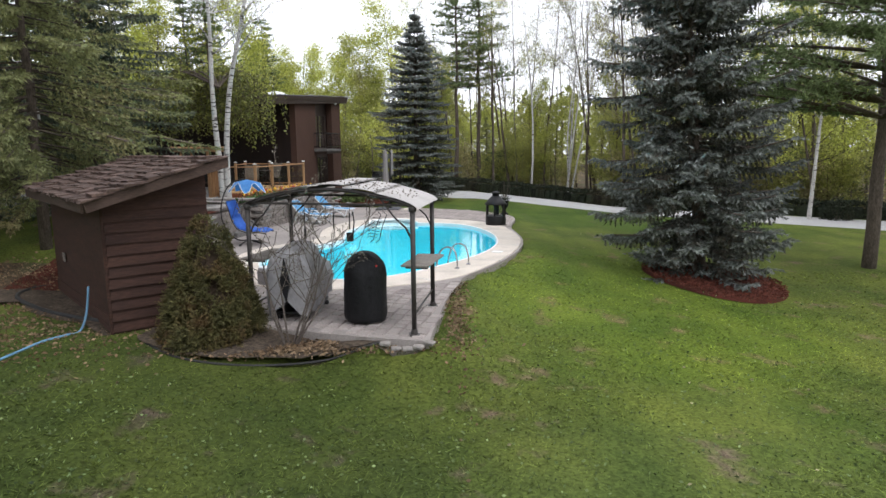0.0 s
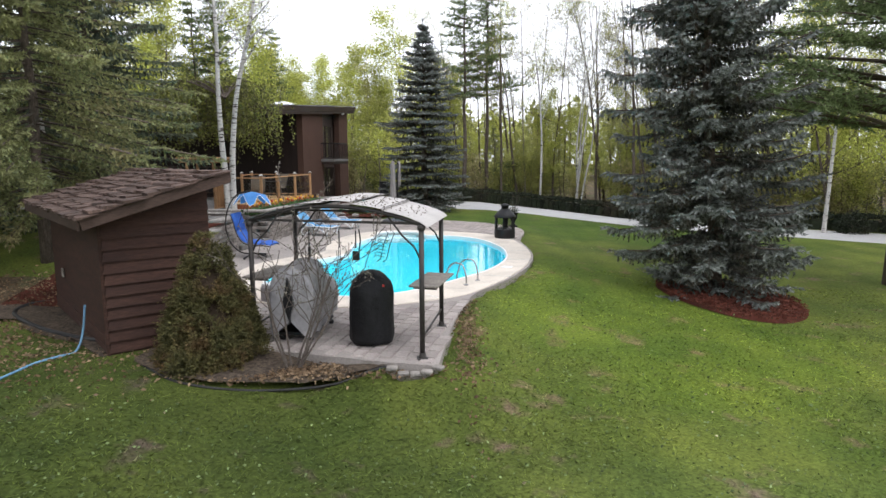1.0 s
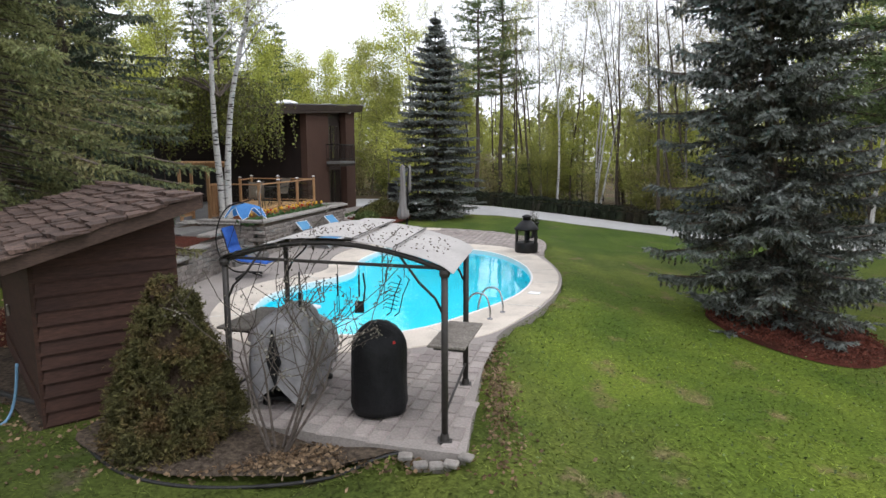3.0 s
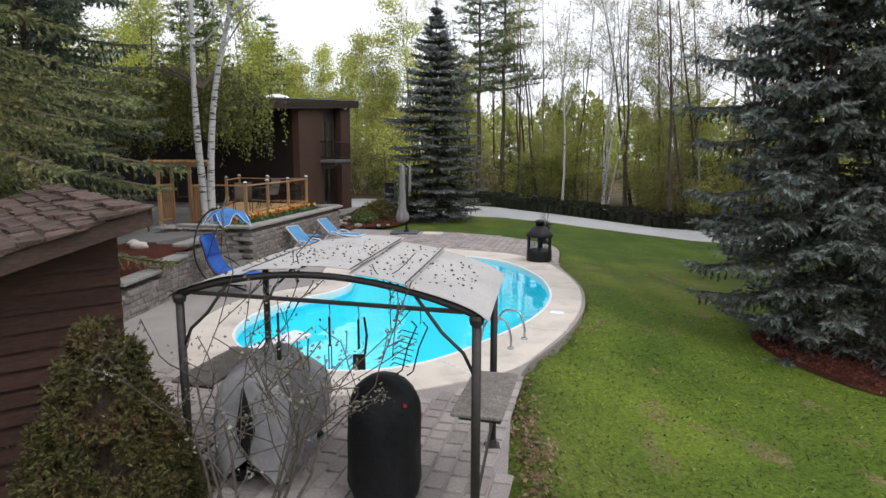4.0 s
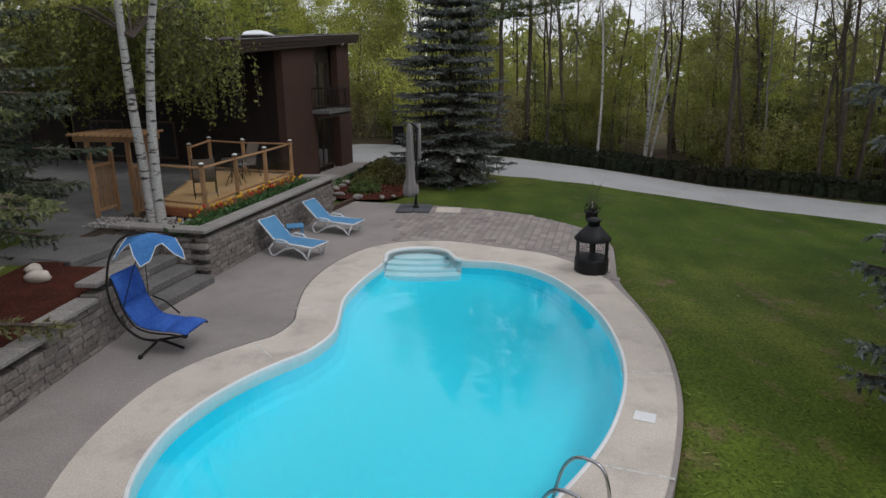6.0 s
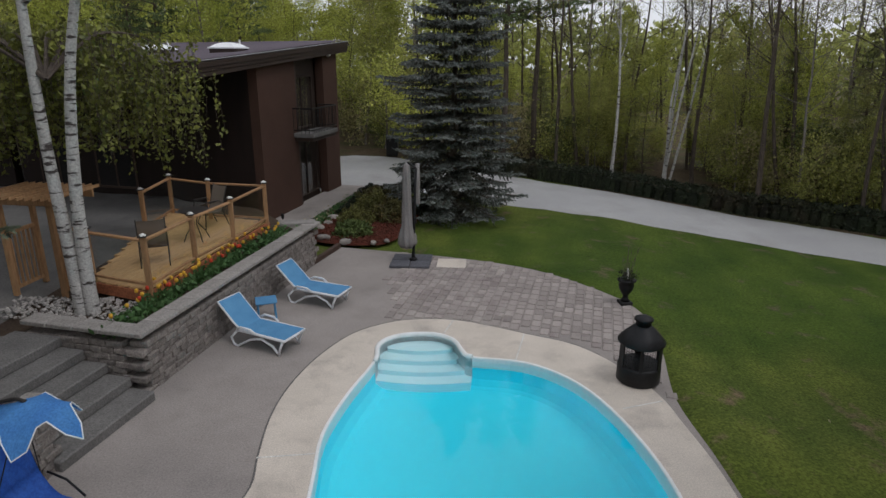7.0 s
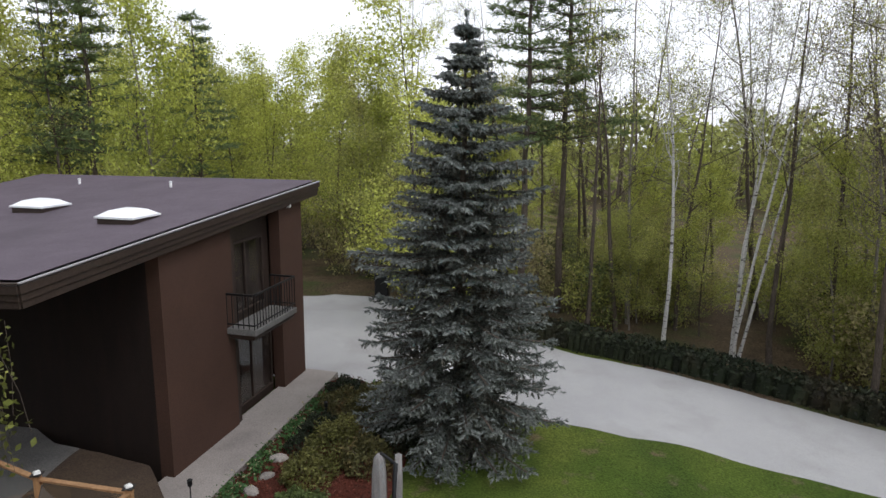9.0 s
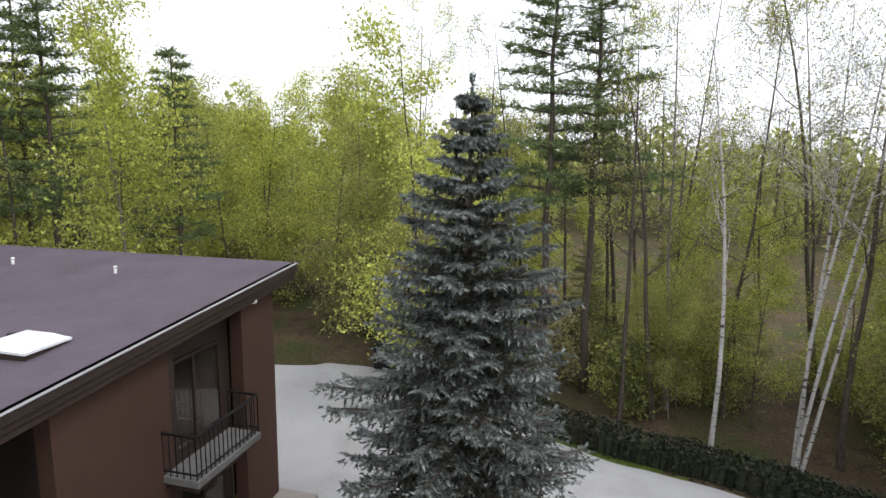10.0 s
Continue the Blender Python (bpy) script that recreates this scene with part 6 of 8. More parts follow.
def covered_grill():
    """The wide grill under a slack grey cover, on castors."""
    at_ = pose(-2.3, 10.1, 0, 0, 0, 82)
    root = thing("covered_grill", "wide gas grill under a slack grey vinyl cover", "grill", at_)
    L, rows = 1.3, 30
    m = Mesh()

    def ridge(x):
        """Height of the cover: tall over the hood, falling to the side burner at one end."""
        return 1.2 - 0.34 * smoothstep((x + 0.02) / 0.5) - 0.05 * smoothstep((-x - 0.45) / 0.2)

    def section(x, pull):
        """One drape across the grill, pulled in towards its middle for the ends."""
        h, hem = ridge(x), 0.1 + 0.1 * smoothstep((x + 0.1) / 0.6)
        ring_ = spline([(-0.27, hem), (-0.31, 0.45), (-0.33, h - 0.4), (-0.26, h - 0.12), (-0.07, h), (0.08, h - 0.01), (0.24, h - 0.12), (0.33, h - 0.42), (0.31, 0.45), (0.27, hem)], 4, closed=False)
        out = []
        for j, p in enumerate(ring_):
            side = 1 if p.x > 0 else -1
            slack = 1 - min(1.0, max(0.0, p.y / h))
            fold = side * (0.03 * math.sin(19 * x + 3.0 * p.y + side) + 0.018 * math.sin(41 * x - 5 * p.y)) * (0.25 + slack)
            crease = 0.05 * noise.noise(Vector((x * 4, p.x * 5, p.y * 3 + 7)))
            y, z = p.x + fold + crease, p.y + 0.035 * noise.noise(Vector((x * 3, p.x * 4, 2))) * (p.y > 0.3)
            out.append((x, y * pull, 0.5 + (z - 0.5) * (0.35 + 0.65 * pull) if pull < 1 else z))
        return out

    lines = [section(-L / 2 - 0.045 + 0.05 * (q - 0.3) ** 2, q) for q in (0.02, 0.3, 0.6, 0.86)]
    lines += [section(-L / 2 + L * k / rows, 1.0) for k in range(rows + 1)]
    lines += [section(L / 2 + 0.045, q) for q in (0.9, 0.6, 0.3, 0.02)]
    w = len(lines[0])
    for line in lines:
        m.v.extend(line)
    for i in range(len(lines) - 1):
        for j in range(w - 1):
            m.f.append((i * w + j, i * w + j + 1, (i + 1) * w + j + 1, (i + 1) * w + j))
            m.k.append(0)
    part("cover", m, GREYCOVER, root, "slack creased grey vinyl cover", True)
    m = Mesh()
    shape_ = [(0.02, 1.02), (-0.04, 0.8), (-0.075, 0.62), (-0.03, 0.5), (0.0, 0.36), (0.05, 0.5), (0.09, 0.66), (0.05, 0.84)]
    n = len(shape_)
    m.add([(-L / 2 - 0.085 + 0.06 * max(0, z - 0.8), y, z) for y, z in shape_] + [(-L / 2 + 0.1, y, z) for y, z in shape_], [tuple(range(n)), tuple(range(n, 2 * n))[::-1]] + [(i, n + i, n + (i + 1) % n, (i + 1) % n) for i in range(n)])
    part("cover_slit", m, BLACKCOVER, root, "black gap in the cover")
    part("base_shelf", Mesh().box((1.1, 0.5, 0.05), pose(0, 0, 0.13), 0.01), BLACK, root)
    for x in (-0.48, 0.48):
        for y in (-0.22, 0.22):
            w = part("castor", Mesh().tube([(x - 0.02, y, 0.05), (x + 0.02, y, 0.05)], 0.05, 14), BLACK, root, "", True)
            part("fork", Mesh().box((0.06, 0.03, 0.06), pose(x, y, 0.1), 0.006), STEEL, w)


covered_grill()


def covered_smoker():
    root = thing("covered_smoker", "upright smoker under a tall black vinyl cover", "smoker", pose(-1.2, 9.52, 0, 0, 0, 13))
    m = Mesh()
    prof = [(0.29, 0.05), (0.305, 0.12), (0.3, 0.5), (0.298, 0.74), (0.285, 0.86), (0.255, 0.95), (0.2, 1.03), (0.12, 1.09), (0.02, 1.115)]
    m.lathe(prof, n=40, wobble=lambda a, z: 1.07 * (1 + 0.026 * math.sin(7 * a + 4 * z) + 0.05 * noise.noise(Vector((math.cos(a) * 2, math.sin(a) * 2, z * 3)))) * (1.0 if z > 0.95 else 1.0 + 0.06 * abs(math.sin(2 * a))))
    part("cover", m, BLACKCOVER, root, "black vinyl cover with soft folds", True)
    part("emblem", Mesh().lathe([(0.001, 0.0), (0.018, 0.0), (0.018, 0.006), (0.001, 0.006)], (0, 0, 0), 14), RED, root, "small red badge", False, Matrix.Translation((0.14, -0.285, 0.92)) @ pose(0, 0, 0, 78, 0, 20))
    for a in (20, 140, 260):
        part("castor", Mesh().tube([(0.22 * math.cos(radians(a)) - 0.015, 0.22 * math.sin(radians(a)), 0.04), (0.22 * math.cos(radians(a)) + 0.015, 0.22 * math.sin(radians(a)), 0.04)], 0.04, 12), BLACK, root)


covered_smoker()


def bare_shrub():
    rng = np.random.default_rng(91)
    root = thing("bare_shrub", "bare twiggy shrub just coming into bud", "shrub", pose(-2.2, 8.72, -0.22))
    tubes, tips = [], []
    for k in range(7):
        a = 2.4 * k + rng.uniform(0, 0.8)
        lean = rng.uniform(0.12, 0.55)
        d = np.array([math.cos(a) * lean, math.sin(a) * lean * 0.6, 1.0])
        skeleton(rng, np.array([0.05 * math.cos(a), 0.05 * math.sin(a), 0]), d / np.linalg.norm(d), rng.uniform(1.2, 1.6), 0.019, 3, tubes, tips, 0.58, 0.0, 2)
    m = Mesh()
    for pth, rd, n in tubes:
        m.tube(pth, [max(0.0045, x) for x in rd], 5, False)
    part("stem", m, TWIG, root, "", True)
    tips = np.array(tips)
    keep = tips[tips[:, 2] > 0.55]
    c = keep[rng.integers(0, len(keep), 1300)] + rng.normal(size=(1300, 3)) * 0.03
    bud = part("bud", triangles("bud", leaf_quads(rng, c, 0.03), GREYBUD, 4), None, root, "pale opening buds")
    bud["kind"] = "stuff"


bare_shrub()


def cone_bush(x, y, h, r):
    rng = np.random.default_rng(7)
    root = thing("dwarf_spruce", "dense cone-shaped dwarf spruce with olive tufts", "shrub", pose(x, y, -0.28))
    tufts, P, Q = 820, [], []
    for k in range(tufts):
        z = (1 - math.sqrt(rng.random())) * h * 0.97
        edge = r * (1 - z / h) ** 0.7 * (0.84 + 0.16 * min(1, z / 0.25))
        a = rng.uniform(0, 2 * math.pi)
        out = np.array([math.cos(a), math.sin(a), 0.45])
        size = rng.uniform(0.08, 0.17) * (0.5 + 0.5 * (1 - z / h))
        deep = rng.uniform(0.74, 1.0)
        mid = np.array([math.cos(a) * edge * deep, math.sin(a) * edge * deep, z])
        d = rng.normal(size=(26, 3)) * 0.75 + out
        p = mid + rng.normal(size=(26, 3)) * size * 0.28
        P.append(p)
        Q.append(p + unit(d) * size * rng.uniform(0.6, 1.1, 26)[:, None])
    part("foliage", triangles("foliage", needle_tris(rng, np.concatenate(P), np.concatenate(Q), 9, 0.04, 0.015), DWARF), None, root)
    m = Mesh().lathe([(0.1, 0.0), (r * 0.62, 0.1), (r * 0.58, 0.35), (r * 0.38, h * 0.5), (r * 0.14, h * 0.8), (0.02, h * 0.9)], n=18)
    part("core", m, SOIL, root, "dark twiggy core")
    part("stem", Mesh().tube([(0, 0, -0.1), (0, 0, 0.2)], 0.05, 8), BARK, root)


cone_bush(-3.42, 9.05, 2.1, 0.8)

# ---- beside the shed ----


def garden_line(name, label, pts, r, mat, category, lift=0.02, height=1.0):
    root = thing(name, label, category)
    path = spline([(x, y, (lawn_z(x, y) if z is None else z) + lift) for x, y, z in pts], 6, closed=False)
    part("run", Mesh().tube([tuple(p) for p in path], r, 8), mat, root, "", True)
    return root


garden_line("garden_edging", "black plastic bed edging half sunk in the grass", [(-4.3, 8.75, None), (-3.7, 8.3, None), (-3.05, 8.15, None), (-2.35, 8.25, None), (-1.6, 8.4, None), (-1.1, 8.55, None), (-0.85, 8.62, None)], 0.02, EDGING, "edging", 0.012)
garden_line("garden_edging", "black plastic edging looped round the shed bed", [(-5.3, 9.65, None), (-6.0, 9.95, None), (-6.9, 10.5, None), (-7.9, 11.4, None), (-8.1, 12.1, None), (-7.7, 12.4, None)], 0.04, EDGING, "edging", 0.04)
garden_line("garden_hose", "pale blue garden hose trailing over the grass from the shed", [(-5.35, 9.3, 0.62), (-5.42, 9.3, 0.2), (-5.5, 9.22, -0.05), (-5.6, 9.0, None), (-5.75, 8.7, None), (-5.8, 8.2, None), (-5.9, 7.5, None), (-6.4, 6.6, None), (-7.4, 6.2, None)], 0.017, HOSE, "hose", 0.02)
rng_s = random.Random(12)
stone = Mesh().box((0.15, 0.12, 0.05), None, 0.015).data("edge_stone", ROCK)
for k, (x, y) in enumerate(((-0.82, 8.5), (-0.66, 8.4), (-0.5, 8.38), (-0.35, 8.36), (-0.2, 8.44))):
    ob = tagged(new("edge_stone", stone), "pale concrete paving stone laid at the bed edge", "paving stone", "edge stones")
    ob.matrix_basis = pose(x, y, lawn_z(x, y) + 0.05, 0, 0, rng_s.uniform(-25, 25))


def scatter_leaves(name, label, boxes, count, mat, size, category, lift=0.015, flat=0.75, seed=1):
    rng = np.random.default_rng(seed)
    c = []
    for _ in range(count):
        cx, cy, rx, ry, zf = boxes[rng.integers(0, len(boxes))]
        x, y = cx + rng.normal() * rx * 0.5, cy + rng.normal() * ry * 0.5
        z = terrace_z(x, y) if zf == "t" else lawn_z(x, y) if zf is None else zf
        c.append((x, y, z + lift))
    tagged(part(name, triangles(name, leaf_quads(rng, np.array(c), size, flat), mat, 4), None), label, category, "", "stuff")


scatter_leaves("leaf_litter", "brown dead leaves lying on the beds", [(-6.0, 9.2, 2.2, 1.6, None), (-7.6, 10.4, 1.8, 1.6, None), (-1.9, 8.6, 1.8, 0.4, -0.12), (-2.9, 8.6, 1.3, 0.4, -0.12), (-9.0, 12.6, 2.4, 1.4, "t"), (0.25, 10.6, 0.25, 2.6, None)], 6500, LITTER_LEAF, 0.06, "dead leaves", 0.02, 0.7, 2)

# ---- mulch ring under the spruce ----


def mulch_bed(name, label, outline, zf, seed, chips, mat=MULCH, chip=CHIP, rise=0.07):
    rng = np.random.default_rng(seed)
    m = Mesh()
    cx, cy = sum(p[0] for p in outline) / len(outline), sum(p[1] for p in outline) / len(outline)
    rings = 6
    n = len(outline)
    for r in range(rings + 1):
        f = 1 - r / rings
        for x, y in outline:
            px, py = cx + (x - cx) * f, cy + (y - cy) * f
            m.v.append((px, py, zf(px, py) + 0.012 + rise * (1 - f ** 4) + 0.015 * noise.noise(Vector((px * 4, py * 4, 1)))))
    for r in range(rings):
        for k in range(n):
            j = (k + 1) % n
            m.f.append((r * n + k, r * n + j, (r + 1) * n + j, (r + 1) * n + k))
            m.k.append(0)
    structure(name, m, mat, label, "mulch bed", True)
    if not chips:
        return
    c = []
    while len(c) < chips:
        x = rng.uniform(min(p[0] for p in outline), max(p[0] for p in outline))
        y = rng.uniform(min(p[1] for p in outline), max(p[1] for p in outline))
        if inside(x, y, outline):
            c.append((x, y, zf(x, y) + 0.09 + rng.uniform(0, 0.02)))
    tagged(part("mulch_chips", triangles("mulch_chips", leaf_quads(rng, np.array(c), 0.06, 0.8), CHIP, 4), None), "shredded red bark chips", "bark chips", "", "stuff")


mulch_bed("ground_mulch_ring", "round bed of red bark mulch under the spruce", [(6.75 + 1.65 * math.cos(a) * (1 + 0.05 * math.sin(3 * a)), 15.15 + 1.85 * math.sin(a) * (1 + 0.04 * math.cos(4 * a))) for a in np.linspace(0, 2 * math.pi, 41)[:-1]], lawn_z, 5, 4000)
FRONTBED = [tuple(p) for p in spline([(-4.5, 8.95), (-4.0, 8.5), (-3.5, 8.28), (-3.0, 8.2), (-2.35, 8.28), (-1.6, 8.42), (-1.0, 8.58), (-0.75, 8.7), (-1.5, 9.0), (-2.7, 9.45), (-3.4, 9.9), (-4.2, 9.8)], 4)]
SHEDBED = [tuple(p) for p in spline([(-4.95, 9.0), (-5.6, 9.6), (-6.2, 9.9), (-7.0, 10.4), (-8.0, 11.3), (-9.6, 11.0), (-10.5, 12.4), (-8.6, 13.6), (-6.6, 12.6), (-5.2, 10.4)], 4)]
mulch_bed("ground_front_bed", "narrow bed of brown leaf mulch before the terrace", FRONTBED, lambda x, y: lawn_z(x, y) * 0.6 - 0.005, 15, 0, BEDLITTER, LITTER_LEAF, 0.03)
mulch_bed("ground_shed_bed", "bed of brown dead leaves along the shed", SHEDBED, lawn_z, 16, 0, BEDLITTER, LITTER_LEAF, 0.03)
BED = [tuple(p) for p in spline([(-5.0, 36.0), (-5.75, 31.6), (-6.15, 29.9), (-5.0, 29.2), (-4.1, 28.95), (-3.2, 29.1), (-2.7, 30.2), (-2.4, 32.0), (-2.6, 34.0), (-3.9, 36.2)], 5)]
mulch_bed("ground_house_bed", "red mulched flower bed between the house walk and the lawn", BED, lambda x, y: 0.05, 6, 4500)

# ---- deck ----
DECK_Z = 1.12
DECK = [(-6.7, 22.6), (-5.95, 27.55), (-8.85, 28.35), (-8.7, 26.4), (-8.05, 23.1)]


def build_deck():
    root = thing("deck", "raised cedar deck with glass-panelled railing and lamp-capped posts", "deck")
    d = Vector((0.148, 0.989))
    nrm = Vector((0.989, -0.148))
    k = 0
    off = -3.6
    while off < 1.2:
        base = Vector((-6.7, 22.6)) + nrm * off
        span = [t for t in np.arange(-1.0, 7.0, 0.05) if inside(base.x + d.x * t, base.y + d.y * t, DECK)]
        if len(span) > 6:
            p, q = base + d * float(span[0]), base + d * float(span[-1])
            part("plank", Mesh().beam((p.x, p.y, DECK_Z - 0.014), (q.x, q.y, DECK_Z - 0.014), 0.134, 0.028, 0.004), DECKWOOD, root)
        off += 0.14
    for a, b in zip(DECK, DECK[1:] + DECK[:1]):
        part("skirt_board", Mesh().beam((a[0], a[1], DECK_Z - 0.13), (b[0], b[1], DECK_Z - 0.13), 0.04, 0.2, 0.005), REDWOOD, root, "reddish skirt board")
    posts = [(-6.67, 22.62), (-6.48, 24.2), (-6.2, 25.66), (-5.98, 27.45), (-7.5, 27.72), (-8.76, 28.3), (-8.62, 26.5), (-7.98, 23.12)]
    for x, y in posts:
        post = part("post", Mesh().box((0.095, 0.095, 1.12), pose(x, y, DECK_Z - 0.06 + 0.5, 0, 0, 8), 0.008), CEDAR, root)
        part("post_cap", Mesh().box((0.15, 0.15, 0.025), pose(x, y, DECK_Z + 1.01, 0, 0, 8), 0.006), BRONZE, post)
        part("cap_lamp", Mesh().lathe([(0.068, 0), (0.062, 0.02), (0.03, 0.04), (0.004, 0.045)], (x, y, DECK_Z + 1.022), 4), LAMPCAP, post, "pale solar lamp cap")
    runs = [(0, 1), (1, 2), (2, 3), (3, 4), (4, 5), (5, 6), (7, 0)]
    for i, j in runs:
        (x0, y0), (x1, y1) = posts[i], posts[j]
        part("top_rail", Mesh().beam((x0, y0, DECK_Z + 0.93), (x1, y1, DECK_Z + 0.93), 0.085, 0.04, 0.006), CEDAR, root)
        part("bottom_rail", Mesh().beam((x0, y0, DECK_Z + 0.1), (x1, y1, DECK_Z + 0.1), 0.045, 0.05, 0.005), CEDAR, root)
        e = Vector((x1 - x0, y1 - y0)).normalized() * 0.06
        g = part("glass_panel", Mesh().beam((x0 + e.x, y0 + e.y, DECK_Z + 0.52), (x1 - e.x, y1 - e.y, DECK_Z + 0.52), 0.008, 0.76, 0.001), PANEL, root, "smoky clear glass panel")
        g.visible_shadow = False


build_deck()


def sling_chair(at_, label, group="patio chairs"):
    root = thing("patio_chair", label, "chair", at_, group)
    for s in (-1, 1):
        x = 0.26 * s
        m = Mesh().tube([(x, -0.3, 0.0), (x, -0.26, 0.42), (x, -0.2, 0.62), (x, 0.12, 0.66), (x, 0.2, 0.6)], 0.013, 7)
        part("arm_frame", m, BRONZE, root, "", True)
        part("rear_leg", Mesh().tube([(x, 0.36, 0.0), (x, 0.2, 0.4), (x, 0.3, 0.75), (x, 0.38, 1.0)], 0.013, 7), BRONZE, root, "", True)
        part("armrest", Mesh().box((0.05, 0.36, 0.025), pose(x, -0.04, 0.665), 0.01), BRONZE, root)
    part("stretcher", Mesh().beam((-0.26, 0.2, 0.38), (0.26, 0.2, 0.38), 0.02, 0.02, 0.004), BRONZE, root)
    m = Mesh()
    prof = [(-0.27, 0.43), (-0.1, 0.4), (0.1, 0.385), (0.19, 0.41), (0.24, 0.55), (0.31, 0.8), (0.37, 0.98)]
    for t in (0, 0.012):
        for y, z in prof:
            for k in range(5):
                x = -0.25 + 0.125 * k
                m.v.append((x, y + t, z - 0.02 * (1 - (x / 0.25) ** 2) - t))
    w = 5
    for o in (0, 35):
        for i in range(6):
            for k in range(4):
                q = (o + i * w + k, o + i * w + k + 1, o + (i + 1) * w + k + 1, o + (i + 1) * w + k)
                m.f.append(q if o == 0 else q[::-1])
                m.k.append(0)
    part("sling", m, TAUPE, root, "taupe woven sling", True)
    return root


sling_chair(pose(-7.3, 24.2, DECK_Z, 0, 0, 205), "bronze-framed patio chair with a taupe sling on the deck")
sling_chair(pose(-7.25, 27.0, DECK_Z, 0, 0, -35), "bronze-framed patio chair with a taupe sling on the deck")


def patio_table():
    root = thing("patio_table", "small round metal patio table with scrolled legs", "table", pose(-7.1, 25.8, DECK_Z))
    part("tabletop", Mesh().lathe([(0.02, 0.69), (0.33, 0.69), (0.34, 0.7), (0.33, 0.715), (0.02, 0.715)], n=28), BRONZE, root)
    for k in range(4):
        a = radians(45 + 90 * k)
        c, s = math.cos(a), math.sin(a)
        part("leg", Mesh().tube([(0.3 * c, 0.3 * s, 0), (0.22 * c, 0.22 * s, 0.18), (0.06 * c, 0.06 * s, 0.4), (0.16 * c, 0.16 * s, 0.6), (0.26 * c, 0.26 * s, 0.69)], 0.012, 6), BRONZE, root, "", True)


patio_table()


def arbor():
    root = thing("garden_arbor", "cedar arbor with slatted sides and an open slat top", "arbor")
    o, ax, ay = Vector((-9.42, 23.0, 0.83)), Vector((0.92, -0.1, 0)).normalized(), Vector((0.1, 0.92, 0)).normalized()
    P = lambda a, b, z: o + ax * a + ay * b + Vector((0, 0, z))
    for a in (0, 1.0):
        for b in (0, 0.75):
            part("post", Mesh().beam(P(a, b, 0), P(a, b, 1.85), 0.09, 0.09, 0.008, (1, 0, 0)), CEDAR, root)
        for z in (0.15, 1.2):
            part("side_rail", Mesh().beam(P(a, 0, z), P(a, 0.75, z), 0.04, 0.07, 0.005), CEDAR, root)
        for k in range(6):
            b = 0.1 + 0.11 * k
            part("slat", Mesh().beam(P(a, b, 0.17), P(a, b, 1.18), 0.02, 0.05, 0.003, (1, 0, 0)), CEDAR, root)
    for b in (-0.05, 0.8):
        part("beam", Mesh().beam(P(-0.3, b, 1.84), P(1.3, b, 1.84), 0.045, 0.14, 0.008), CEDAR, root)
    for k in range(11):
        a = -0.25 + 0.15 * k
        part("top_slat", Mesh().beam(P(a, -0.3, 1.94), P(a, 1.05, 1.94), 0.035, 0.06, 0.005), CEDAR, root)


arbor()


def flower_row():
    rng = np.random.default_rng(21)
    line = spline([(-6.75, 21.6), (-6.5, 22.9), (-6.25, 24.3), (-5.95, 25.7), (-5.6, 27.1)], 8, closed=False)
    for k in range(50):
        p = line[int(rng.integers(0, len(line)))]
        x, y = p.x + rng.normal() * 0.1 + 0.02, p.y + rng.normal() * 0.25
        red = rng.random() < (0.4 if 24.4 < y < 25.2 or y < 22.4 else 0.18)
        t = thing("tulip", ("red" if red else "yellow") + " tulip blooming in the planter bed", "flower", pose(x, y, 0.84, 0, 0, rng.uniform(0, 360)), "planter tulips")
        h = rng.uniform(0.24, 0.36)
        part("stem", Mesh().tube([(0, 0, 0), (0.01, 0, h * 0.5), (0.02, 0.01, h)], 0.005, 5), TULIPLEAF, t)
        part("bloom", Mesh().lathe([(0.008, h), (0.03, h + 0.015), (0.036, h + 0.045), (0.026, h + 0.075), (0.014, h + 0.08)], (0.02, 0.01, 0), 7), TULIPR if red else TULIPY, t, "", True)
        m = Mesh()
        for q in range(3):
            a = q * 2.1
            c, s = math.cos(a), math.sin(a)
            pts = [(0, 0, 0), (0.05 * c - 0.02 * s, 0.05 * s + 0.02 * c, 0.12), (0.13 * c, 0.13 * s, 0.22), (0.05 * c + 0.02 * s, 0.05 * s - 0.02 * c, 0.12)]
            m.add(pts, [(0, 1, 2, 3)])
        part("leaf", m, TULIPLEAF, t)
    c = []
    for k in range(1500):
        p = line[int(rng.integers(0, len(line)))]
        c.append((p.x + rng.normal() * 0.13 + 0.03, p.y + rng.normal() * 0.3, 0.86 + abs(rng.normal()) * 0.09))
    tagged(part("planter_greenery", triangles("planter_greenery", leaf_quads(rng, np.array(c), 0.12), TULIPLEAF, 4), None), "green bulb leaves filling the planter bed", "bulb leaves", "", "stuff")
    c = []
    m = Mesh()
    r2 = random.Random(3)
    for k in range(900):
        x, y = rng.uniform(-9.3, -6.75), rng.uniform(21.7, 22.9)
        if inside(x, y, [(-6.7, 21.4), (-6.8, 22.6), (-8.0, 23.1), (-9.3, 23.2), (-9.2, 22.0), (-7.9, 21.7)]):
            s = rng.uniform(0.018, 0.042)
            m.rock((x, y, 0.86), (s, s, s * 0.7), r2, 3, 5)
    tagged(part("white_pebbles", m, PEBBLE), "pale rounded pebbles round the birch foot", "pebbles", "", "stuff")


flower_row()

# ---- loungers, swing, side table ----


